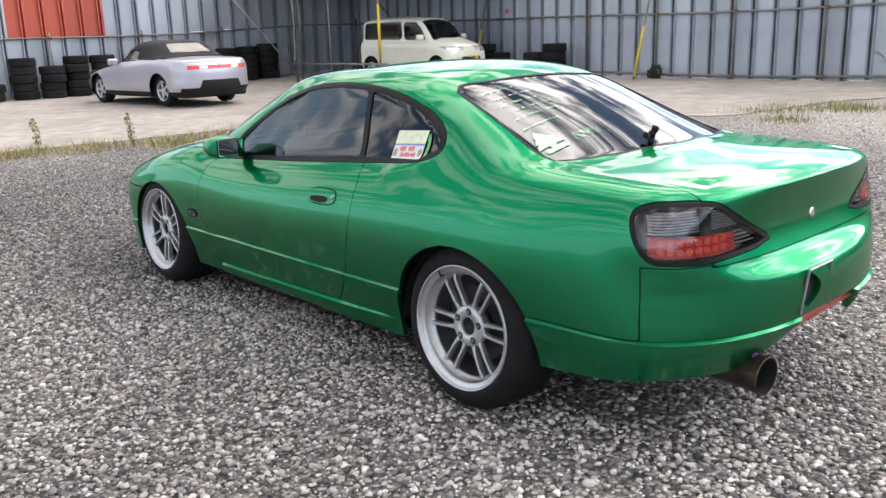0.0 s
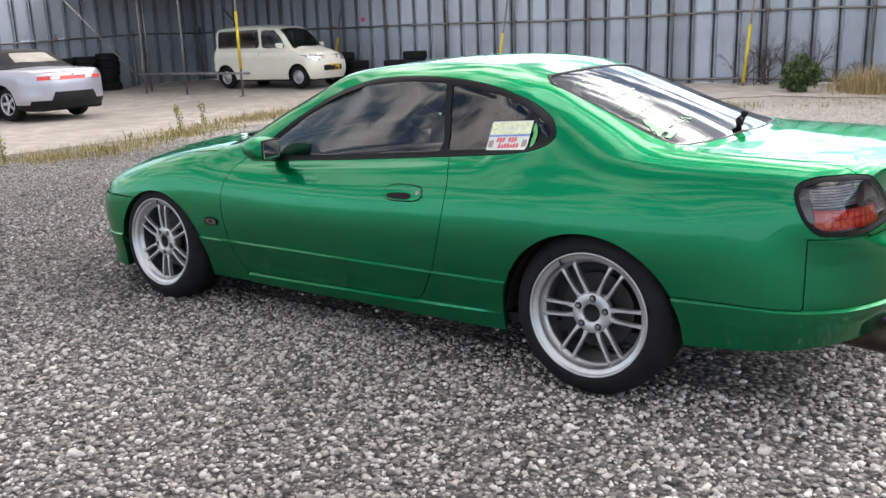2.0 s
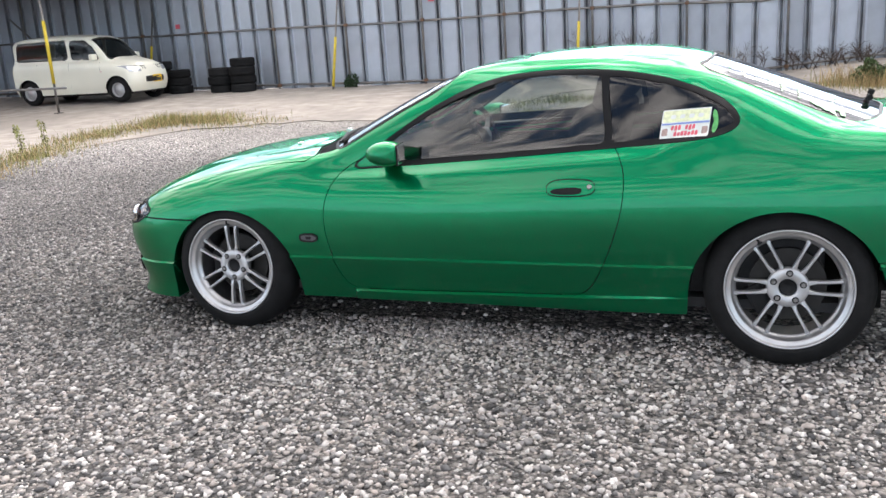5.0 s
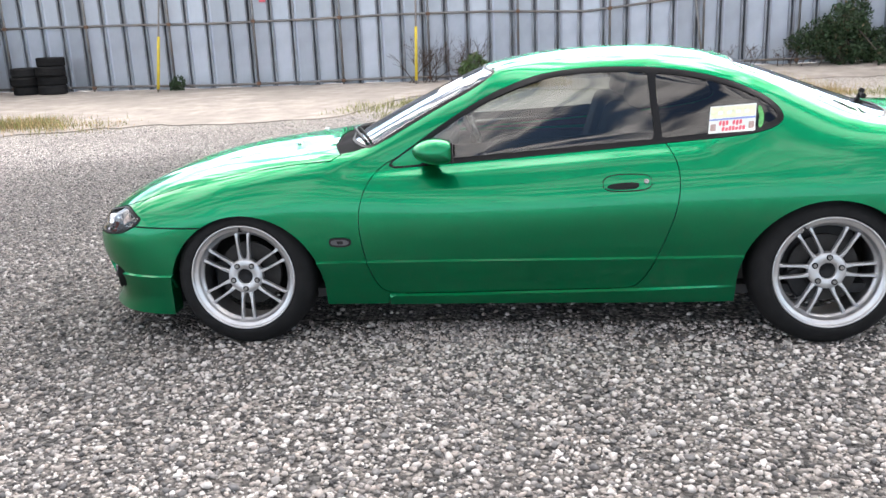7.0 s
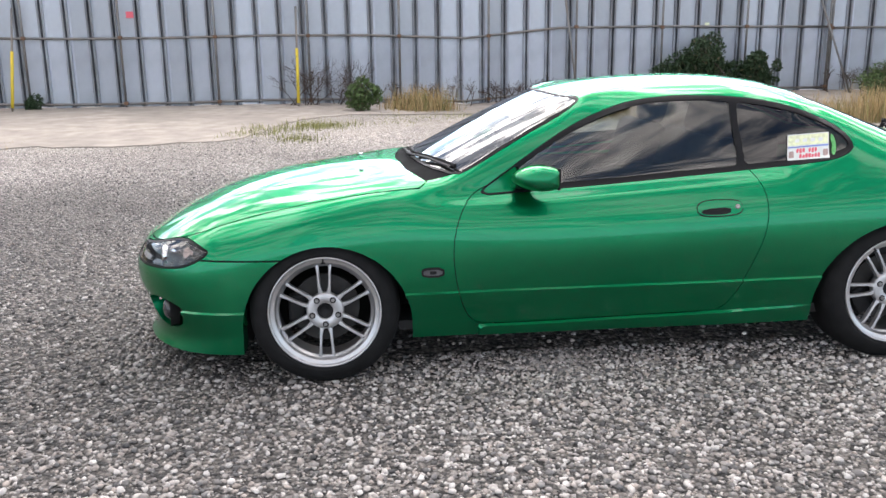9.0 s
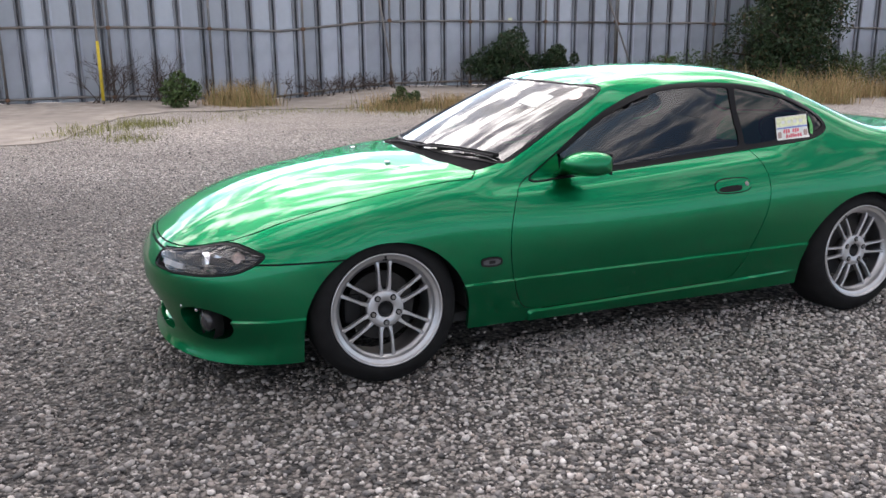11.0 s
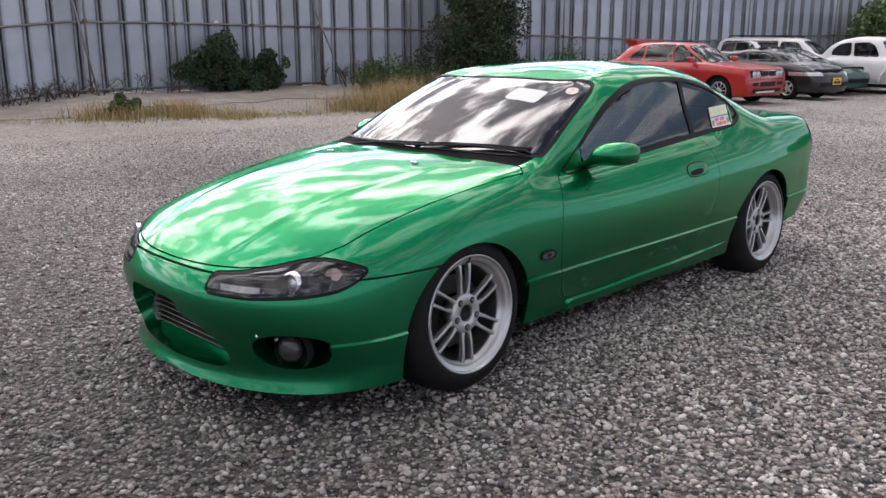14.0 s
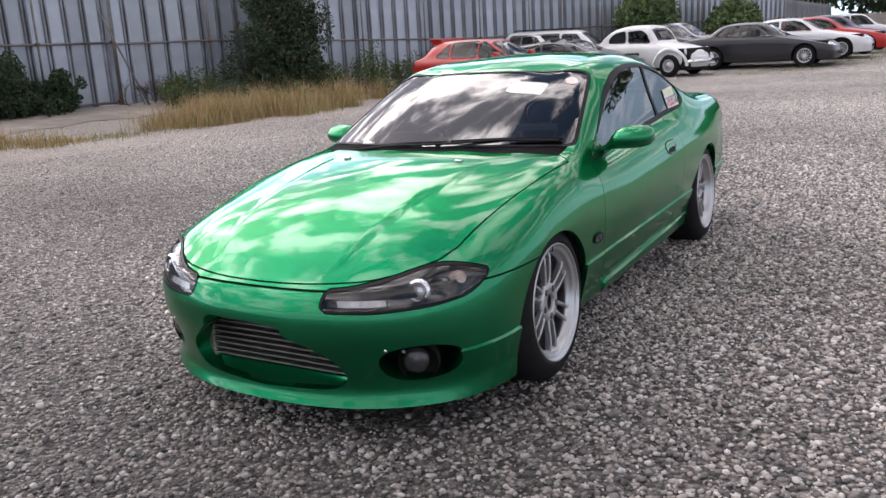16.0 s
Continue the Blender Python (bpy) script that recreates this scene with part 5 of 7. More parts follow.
    # paler stones far out; darkened near the coupe, shade between loose stones painted in
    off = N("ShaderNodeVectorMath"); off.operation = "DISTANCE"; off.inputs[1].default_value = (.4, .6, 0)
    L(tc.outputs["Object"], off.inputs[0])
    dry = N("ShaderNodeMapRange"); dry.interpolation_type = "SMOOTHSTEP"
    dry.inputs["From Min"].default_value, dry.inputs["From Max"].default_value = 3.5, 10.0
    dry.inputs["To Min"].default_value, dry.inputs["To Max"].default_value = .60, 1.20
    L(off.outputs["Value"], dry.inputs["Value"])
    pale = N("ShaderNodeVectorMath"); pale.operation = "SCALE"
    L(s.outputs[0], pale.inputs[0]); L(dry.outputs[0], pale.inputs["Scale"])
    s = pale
    mx = N("ShaderNodeMix"); mx.data_type = "RGBA"
    L(gm.outputs[0], mx.inputs["Factor"]); L(s.outputs[0], mx.inputs["A"]); mx.inputs["B"].default_value = (.45, .40, .345, 1)
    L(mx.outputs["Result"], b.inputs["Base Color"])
    b.inputs["Roughness"].default_value = .85
    bp = N("ShaderNodeBump"); bp.inputs["Strength"].default_value, bp.inputs["Distance"].default_value, bp.invert = .9, .024, True
    L(v.outputs["Distance"], bp.inputs["Height"]); L(bp.outputs[0], b.inputs["Normal"])
    return m


def stone_material():
    """Single stones: each its own grey, brown or near white."""
    m = bpy.data.materials.new("gravel_stone")
    m.use_nodes = True
    nt = m.node_tree
    b = nt.nodes["Principled BSDF"]
    N, L = nt.nodes.new, nt.links.new
    geo = N("ShaderNodeNewGeometry")
    ramp = N("ShaderNodeValToRGB")
    el = ramp.color_ramp.elements
    el[0].position, el[0].color = 0.0, (.065, .063, .063, 1)
    el[1].position, el[1].color = 1.0, (.66, .625, .595, 1)
    for p, c in ((.20, (.175, .168, .164, 1)), (.38, (.31, .288, .272, 1)), (.54, (.40, .348, .31, 1)), (.70, (.455, .427, .402, 1)), (.88, (.57, .537, .508, 1))):
        e = el.new(p); e.color = c
    L(geo.outputs["Random Per Island"], ramp.inputs[0])
    tc = N("ShaderNodeTexCoord")
    n = N("ShaderNodeTexNoise"); n.inputs["Scale"].default_value, n.inputs["Detail"].default_value = 60, 5
    L(tc.outputs["Object"], n.inputs["Vector"])
    r = N("ShaderNodeMapRange"); r.inputs["From Min"].default_value, r.inputs["From Max"].default_value = .3, .7
    r.inputs["To Min"].default_value, r.inputs["To Max"].default_value = .92, 1.48
    L(n.outputs["Fac"], r.inputs["Value"])
    drift = N("ShaderNodeTexNoise"); drift.inputs["Scale"].default_value, drift.inputs["Detail"].default_value = .22, 4
    L(tc.outputs["Object"], drift.inputs["Vector"])
    dr = N("ShaderNodeMapRange"); dr.inputs["From Min"].default_value, dr.inputs["From Max"].default_value = .35, .65
    dr.inputs["To Min"].default_value, dr.inputs["To Max"].default_value = .72, 1.2
    L(drift.outputs["Fac"], dr.inputs["Value"])
    # darker stones before the coupe's nose
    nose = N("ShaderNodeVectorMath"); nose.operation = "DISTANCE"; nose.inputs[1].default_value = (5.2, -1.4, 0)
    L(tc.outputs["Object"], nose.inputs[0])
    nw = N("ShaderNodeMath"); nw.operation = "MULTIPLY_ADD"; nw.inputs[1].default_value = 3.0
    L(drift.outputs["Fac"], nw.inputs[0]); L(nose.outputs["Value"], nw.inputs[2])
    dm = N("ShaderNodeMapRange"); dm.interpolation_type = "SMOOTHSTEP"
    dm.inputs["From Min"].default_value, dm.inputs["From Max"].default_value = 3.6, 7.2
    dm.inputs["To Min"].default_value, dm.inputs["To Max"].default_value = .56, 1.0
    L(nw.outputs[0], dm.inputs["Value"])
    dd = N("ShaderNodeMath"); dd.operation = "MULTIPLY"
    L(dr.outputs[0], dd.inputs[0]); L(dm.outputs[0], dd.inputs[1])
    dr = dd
    k = N("ShaderNodeMath"); k.operation = "MULTIPLY"
    L(r.outputs[0], k.inputs[0]); L(dr.outputs[0], k.inputs[1])
    s = N("ShaderNodeVectorMath"); s.operation = "SCALE"
    L(ramp.outputs[0], s.inputs[0]); L(k.outputs[0], s.inputs["Scale"]); L(s.outputs[0], b.inputs["Base Color"])
    b.inputs["Roughness"].default_value = .78
    return m


GRAVEL, STONE = gravel_material(), stone_material()
CONCRETE = material("worn_concrete", (0.35, 0.31, 0.27), rough=0.88, vary=0.24, scale=3.5, stain=0.8, stain_scale=0.45, dark=(.24, .215, .185), bump=0.35, bump_scale=18)


def grid_sheet(xs, ys, lift=0.0):
    v = np.array([(x, y, ground_z(x, y) + lift) for x in xs for y in ys])
    n = len(ys)
    return v, [(i * n + j, (i + 1) * n + j, (i + 1) * n + j + 1, i * n + j + 1) for i in range(len(xs) - 1) for j in range(n - 1)]


def build_ground():
    xs = sorted({*np.linspace(-60, 40, 101), -3000, -1000, -300, -120, 120, 300, 1000, 3000})
    ys = sorted({*np.linspace(-24, 24, 49), -3000, -1000, -300, -100, 60, 150, 400, 1000, 3000})
    v, f = grid_sheet(xs, ys)
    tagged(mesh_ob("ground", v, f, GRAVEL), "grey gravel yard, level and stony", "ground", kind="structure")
    # the concrete pad: everything beyond a ragged edge
    edge = curve1([(-60, 1.0), (-42, -2.6), (-30, -6.2), (-20, -9.2), (-14, -11.0), (-9, -12.2), (-4, -12.4), (-1, -12.0), (1.4, -11.8), (2.2, -11.0), (2.7, -9.5), (3.3, -8.7), (4.6, -8.3), (6.2, -8.35), (7.6, -8.0), (8.3, -6.4), (8.6, -4.6), (8.7, -2.6), (8.9, 0.5), (9.5, 4), (10.5, 9), (11, 20)])

    def inside(p):
        wob = np.array([0.55 * noise.noise(Vector((x * .6, y * .6, 0))) + 0.24 * noise.noise(Vector((x * 2.3, y * 2.3, 4))) for x, y, _ in p])
        return edge(p[:, 0]) - p[:, 1] + wob
    v, f = grid_sheet(np.linspace(-60, 24, 300), np.linspace(-16, 18, 140), .018)
    m = clip((v, f), inside)
    panel("pavement", (m[0], m[1]), CONCRETE, None, "", depth=.04)
    ob = bpy.data.objects["pavement"]
    tagged(ob, "worn pale concrete yard with a broken edge", "pavement", kind="structure")


build_ground()


def round_stone(g):
    v = np.array([(-1, g, 0), (1, g, 0), (-1, -g, 0), (1, -g, 0), (0, -1, g), (0, 1, g), (0, -1, -g), (0, 1, -g), (g, 0, -1), (g, 0, 1), (-g, 0, -1), (-g, 0, 1)]) / math.hypot(1, g)
    return v, np.array([(0, 11, 5), (0, 5, 1), (0, 1, 7), (0, 7, 10), (0, 10, 11), (1, 5, 9), (5, 11, 4), (11, 10, 2), (10, 7, 6), (7, 1, 8), (3, 9, 4), (3, 4, 2), (3, 2, 6), (3, 6, 8), (3, 8, 9), (4, 9, 5), (2, 4, 11), (6, 2, 10), (8, 6, 7), (9, 8, 1)])


def stone_field(name, count, inside, size, seed, label, coarse=False):
    """Loose stones lying on the ground, half sunk, as one mesh."""
    rng = np.random.default_rng(seed)
    g = (1 + 5 ** .5) / 2
    if coarse:
        ico = np.array([(1, 0, 0), (-1, 0, 0), (0, 1, 0), (0, -1, 0), (0, 0, 1), (0, 0, -1)], float)
        tri = np.array([(0, 2, 4), (2, 1, 4), (1, 3, 4), (3, 0, 4), (2, 0, 5), (1, 2, 5), (3, 1, 5), (0, 3, 5)])
    else:
        ico, tri = round_stone(g)
    m = len(ico)
    xy = inside(rng, count)
    n = len(xy)
    a = size[0] + (size[1] - size[0]) * rng.random(n) ** 2.6
    sc = np.stack([a * rng.uniform(.8, 1.35, n), a * rng.uniform(.75, 1.1, n), a * rng.uniform(.45, .8, n)], 1)
    p = ico[None] * (1 + rng.uniform(-.34, .30, (n, m, 1))) * sc[:, None]
    t, u = rng.uniform(0, 2 * np.pi, n), rng.normal(0, .35, n)
    c, s = np.cos(u)[:, None], np.sin(u)[:, None]
    y, z = p[..., 1] * c - p[..., 2] * s, p[..., 1] * s + p[..., 2] * c
    c, s = np.cos(t)[:, None], np.sin(t)[:, None]
    x, y = p[..., 0] * c - y * s, p[..., 0] * s + y * c
    base = np.array([ground_z(q[0], q[1]) for q in xy])
    v = np.stack([x + xy[:, :1], y + xy[:, 1:2], z + (base + sc[:, 2] * rng.uniform(.1, .75, n))[:, None]], 2).reshape(-1, 3)
    f = (tri[None] + m * np.arange(n)[:, None, None]).reshape(-1, 3)
    me = bpy.data.meshes.new(name)
    me.vertices.add(len(v)); me.vertices.foreach_set("co", v.ravel())
    me.loops.add(f.size); me.loops.foreach_set("vertex_index", f.ravel())
    me.polygons.add(len(f)); me.polygons.foreach_set("loop_start", np.arange(0, f.size, 3))
    me.materials.append(STONE)
    me.update(calc_edges=True)
    return tagged(new(name, me), label, "gravel", kind="stuff")


def near_field(rng, count):
    """More stones on the camera's side of the coupe, thinning out away from it."""
    xy = np.stack([rng.uniform(-7.5, 8.5, count * 4), rng.uniform(-6.0, 4.6, count * 4)], 1)
    reach = np.hypot((xy[:, 0] - .4) / 7.2, (xy[:, 1] - 2.6) / 4.6)
    keep = np.clip(1.55 - 1.35 * reach, 0, 1)
    keep *= np.where((np.abs(xy[:, 0]) < 1.9) & (np.abs(xy[:, 1]) < .55), .15, 1.0)
    return xy[rng.random(len(xy)) < keep][:count]


def wide_field(rng, count):
    """Stones over the whole open yard, thinning out far from the coupe."""
    r = 13.0 * rng.random(count * 2) ** .8
    a = rng.uniform(0, 2 * np.pi, count * 2)
    xy = np.stack([.2 + 1.15 * r * np.cos(a), .6 + r * np.sin(a)], 1)
    ok = (xy[:, 1] < 5.0) & (xy[:, 1] > -9.0) & (xy[:, 0] < 8.0) & ~((np.abs(xy[:, 0]) < 1.9) & (np.abs(xy[:, 1]) < .5))
    return xy[ok][:count]


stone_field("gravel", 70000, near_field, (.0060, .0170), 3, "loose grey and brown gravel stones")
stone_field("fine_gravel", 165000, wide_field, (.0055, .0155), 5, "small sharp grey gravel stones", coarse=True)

# ---------------------------------------------------------------- fence and walls
FENCE_STEEL = material("galvanised_panel", (0.425, 0.46, 0.51), rough=0.5, metal=0.25, vary=0.16, scale=1.6, rand=0.16, stain=0.55, stain_scale=0.9, dark=(.30, .30, .40))
RIB_STEEL = material("darker_rib", (0.26, 0.28, 0.315), rough=0.55, metal=0.3, vary=0.2, scale=2.2, rand=0.2, stain=0.5, stain_scale=1.4, dark=(.12, .10, .09))
DARK_STEEL = material("dull_wall_panel", (0.17, 0.18, 0.20), rough=0.55, metal=0.3, vary=0.15, scale=1.3, rand=0.15, stain=0.4, stain_scale=0.9)
RED_STEEL = material("red_wall_panel", (0.46, 0.085, 0.05), rough=0.5, vary=0.15, scale=1.5, rand=0.1, stain=0.3, stain_scale=1.2)
PIPE = material("scaffold_pipe", (0.22, 0.215, 0.21), rough=0.5, metal=0.6, vary=0.25, scale=5, stain=0.5, stain_scale=2.5, dark=(.20, .14, .09))
YELLOW = material("yellow_sleeve", (0.62, 0.46, 0.03), rough=0.5, vary=0.12, scale=6)
RUST = material("rusty_iron", (0.16, 0.09, 0.055), rough=0.8, vary=0.3, scale=14)
PITCH = 0.485


def fence_panel_mesh(h):
    """A folded sheet: a flat bay and two raised ribs at its lapped edge."""
    pr = [(0, 0), (.310, 0), (.314, .056), (.322, .062), (.346, .062), (.354, .056), (.360, -.050), (.394, -.050), (.400, .056), (.408, .062), (.432, .062), (.440, .056), (.444, 0), (PITCH + .012, -.004)]
    bm = bmesh.new()
    rows = []
    for z in (0, h):
        rows.append([(bm.verts.new((x, -d, z)), bm.verts.new((x, -d + .0 + .006, z))) for x, d in pr])
    a, b = rows
    for i in range(len(pr) - 1):
        # rib and groove faces take the darker steel
        bm.faces.new((a[i][0], a[i + 1][0], b[i + 1][0], b[i][0])).material_index = 1 if 1 <= i <= 10 else 0
        bm.faces.new((a[i + 1][1], a[i][1], b[i][1], b[i + 1][1]))
        bm.faces.new((b[i][0], b[i + 1][0], b[i + 1][1], b[i][1]))
    me = bpy.data.meshes.new("panel")
    bm.to_mesh(me); bm.free()
    return me


PANEL_MESH = {}


def fence_run(name, label, a, b, z0, h, rails, mat, post_every=4, face=1, red=None, base_z=None):
    """A run of lapped sheets on a pipe frame from a to b; the sheets' ribs face the left of the way when face is 1."""
    a, b = Vector((*a, 0)), Vector((*b, 0))
    d = b - a
    ang = math.degrees(math.atan2(d.y, d.x))
    wall = thing(name, label, "fence", kind="structure")
    n = int(d.length / PITCH) + 1
    u = d.normalized()
    side = Vector((-u.y, u.x, 0)) * face
    for i in range(n):
        p = a + u * (PITCH * i)
        key = (mat.name, round(h, 2), red is not None and i in red)
        if key not in PANEL_MESH:
            me = fence_panel_mesh(h)
            me.materials.append(RED_STEEL if key[2] else mat)
            me.materials.append(RED_STEEL if key[2] else RIB_STEEL)
            PANEL_MESH[key] = me
        z = (ground_z(p.x, p.y) if base_z is None else base_z) + z0
        ob = new("panel", PANEL_MESH[key])
        ob.parent = wall
        ob.matrix_basis = pose(p.x, p.y, z + .012 * math.sin(i * 2.7), 0, 0, ang + (180 if face > 0 else 0)) if face > 0 else pose(p.x, p.y, z + .012 * math.sin(i * 2.7), 0, 0, ang)
    steps = max(2, int(d.length / 2.0))
    for zr in rails:
        pts = []
        for k in range(steps + 1):
            q = a + d * (k / steps) + side * .092
            pts.append((q.x, q.y, (ground_z(q.x, q.y) if base_z is None else base_z) + zr + .02 * math.sin(k * 1.7)))
        part("rail", sweep(pts, .0255, 8), PIPE, wall, "weathered steel pipe rail", smooth=True)
    for i in range(0, n, post_every):
        q = a + u * (PITCH * i + .02) + side * .142
        z = ground_z(q.x, q.y) if base_z is None else base_z
        bm = bmesh.new()
        tube(bm, (q.x, q.y, z - .05), (q.x, q.y, z + h + .15), .0245, 8)
        part("post", bm, PIPE, wall, "weathered steel pipe post", smooth=True)
        bm = bmesh.new()
        for zr in rails:
            box(bm, q.x - .04, q.y - .045, z + zr - .035, q.x + .04, q.y + .03, z + zr + .035, .01)
        part("clamp", bm, RUST, wall, "rusty pipe clamps")
    return wall


fence_run("wall_north", "tall grey sheet-steel fence on a pipe frame", (19.6, -14.62), (-9.6, -14.62), .02, 3.0, (.10, 1.45), FENCE_STEEL, face=-1)
fence_run("wall_west", "tall grey sheet-steel fence, weathered, half overgrown", (-9.6, -14.62), (-25.2, -9.7), .02, 3.2, (1.40,), FENCE_STEEL, post_every=5, face=-1)
fence_run("wall_west_end", "lower stretch of grey sheet-steel fence", (-25.2, -9.75), (-42, -4.6), .02, 2.65, (1.40,), FENCE_STEEL, post_every=5, face=-1)
fence_run("wall_far", "far stretch of grey sheet-steel fence", (-42, -4.6), (-74, -5.4), .02, 2.3, (1.40,), FENCE_STEEL, post_every=6, face=-1)
fence_run("wall_east", "dark sheet-steel wall with red upper panels", (19.6, -14.6), (19.6, 8), .02, 1.45, (1.46,), FENCE_STEEL, post_every=5, face=1)
fence_run("wall_east_upper", "upper sheet-steel wall, grey and red", (19.55, -14.6), (19.55, 2), 1.48, 1.5, (), FENCE_STEEL, post_every=99, face=1, red=set(range(18, 23)))


def build_stays():
    # leaning stays with yellow sleeves, footed on the concrete before the fence
    for x, lean in ((2.34, .06), (8.05, .10), (13.2, .55)):
        z = ground_z(x, -13.6)
        top, foot = Vector((x + lean * .2, -14.42, z + 2.05)), Vector((x, -13.75, z + .0))
        t = thing("fence_stay", "leaning steel stay with a yellow plastic sleeve", "stay", group="fence stays")
        bm = bmesh.new(); tube(bm, foot, top, .022, 8); part("pipe", bm, PIPE, t, smooth=True)
        bm = bmesh.new(); tube(bm, foot + (top - foot) * .04, foot + (top - foot) * .58, .032, 10); part("sleeve", bm, YELLOW, t, "yellow plastic sleeve", smooth=True)
    for foot, top in (((-3.62, -13.95), (-3.42, -14.42, 2.42)), ((-9.72, -13.75), (-9.15, -14.38, 2.45))):
        t = thing("fence_stay", "leaning bare steel stay", "stay", group="fence stays")
        bm = bmesh.new(); tube(bm, (*foot, ground_z(*foot) - .01), top, .022, 8); part("pipe", bm, PIPE, t, smooth=True)
    for (x, z, w, h) in ((12.7, 1.90, .13, .11), (5.78, 2.11, .15, .13)):
        bm = bmesh.new(); box(bm, x - w / 2, -14.555, z - h / 2, x + w / 2, -14.545, z + h / 2, .002)
        tagged(part("sign", bm, RED_PRINT), "small plain red sign on the fence", "sign")
    bm = bmesh.new(); box(bm, -6.73, -14.55, 1.74, -6.63, -14.53, 1.84, .003)
    tagged(part("sign", bm, YELLOWISH), "small faded yellow tag on the fence", "sign")


build_stays()


def build_shelter():
    """The pipe scaffold and dark roof over the corner."""
    t = thing("scaffold_shelter", "pipe scaffold carrying a dark sheet roof in the corner", "shelter")
    z0 = ground_z(14.5, -10.2)
    top = 2.95
    for x in (12.75, 14.75, 16.35):
        bm = bmesh.new(); tube(bm, (x, -10.15, z0 - .02), (x, -10.15, top), .0245, 8); part("post", bm, PIPE, t, smooth=True)
        bm = bmesh.new(); box(bm, x - .07, -10.22, z0 - .03, x + .07, -10.08, z0 + .012, .004); part("foot_plate", bm, PIPE, t)
    bm = bmesh.new(); tube(bm, (12.75, -10.15, z0 + .62), (12.75, -10.15, z0 + 1.9), .034, 10); part("sleeve", bm, YELLOW, t, "yellow plastic sleeve", smooth=True)
    bm = bmesh.new(); tube(bm, (16.75, -10.6, z0), (16.75, -10.6, top), .0245, 8); part("post", bm, PIPE, t, smooth=True)
    for a, b in (((12.4, -10.1, z0 + .52), (16.6, -10.1, z0 + .52)), ((16.4, -10.15, .5), (18.0, -8.9, 2.9)), ((16.35, -10.1, z0 + .6), (16.85, -10.5, z0 + 1.15)), ((16.85, -10.5, z0 + 1.15), (16.4, -10.2, z0 + 1.9)),
                 ((12.0, -10.15, top), (19.4, -10.15, top)), ((14.75, -10.15, top), (14.75, -14.5, top)), ((12.75, -10.15, top), (12.75, -14.5, top)), ((15.6, -14.3, .4), (17.9, -14.3, 2.4))):
        bm = bmesh.new(); tube(bm, a, b, .0245, 8); part("brace", bm, PIPE, t, smooth=True)
    for k in range(8):
        y0 = -10.0 - .58 * k
        bm = bmesh.new(); box(bm, 11.9, y0 - .56, top + .04 + .012 * (k % 2), 19.5, y0, top + .055 + .012 * (k % 2)); part("roof_sheet", bm, DARK_STEEL, t, "dark roof sheet")


build_shelter()

# ---------------------------------------------------------------- other parked cars
def plain_lines(length, width, top, belt, roof, nose=(.35, 3.0), tail=(.35, 3.0), nose_z=.45, low=.20, bulge=.0, lean=.0):
    """Lines for an ordinary car: top and belt heights and the roof's half width by x; nose and tail: plan radius and power."""
    xf, xr, w = length / 2, -length / 2, width / 2
    ft, fb, fr = curve1(top), curve1(belt), curve1(roof)
    xs = np.linspace(xr, xf, 41)
    K = lambda f: [(x, float(f(x))) for x in xs]
    (rf, pf), (rr, pr) = nose, tail

    def ln(inset_f, inset_r, z, y):
        return (xf - inset_f, rf, pf, xr + inset_r, rr, pr, curve1(K(z)), curve1(K(y)))
    cabin = lambda x: np.clip((ft(x) - fb(x) - .03) / .20, 0, 1)
    return [ln(.05, .05, lambda x: low + 0 * x, lambda x: w - .045 + 0 * x),
            ln(.0, .0, lambda x: .36 + .0 * x, lambda x: w - .01 + 0 * x),
            ln(.0, .0, lambda x: np.minimum(.56, fb(x) - .14), lambda x: w + bulge + 0 * x),
            ln(.03, .02, lambda x: fb(x) - .07, lambda x: w - .012 + 0 * x),
            ln(.06, .04, lambda x: fb(x), lambda x: w - .055 + 0 * x),
            ln(.10, .06, lambda x: fb(x) + (ft(x) - .045 - fb(x)) * cabin(x) + .012 * (1 - cabin(x)), lambda x: (w - .13) * (1 - cabin(x)) + (fr(x) + .03) * cabin(x)),
            ln(.14, .08, lambda x: ft(x) - .020, lambda x: (w - .30) * (1 - cabin(x)) + (fr(x) - .07) * cabin(x)),
            ln(.20, .12, lambda x: ft(x), lambda x: 0 * x)]


CAR_WHEEL = {}


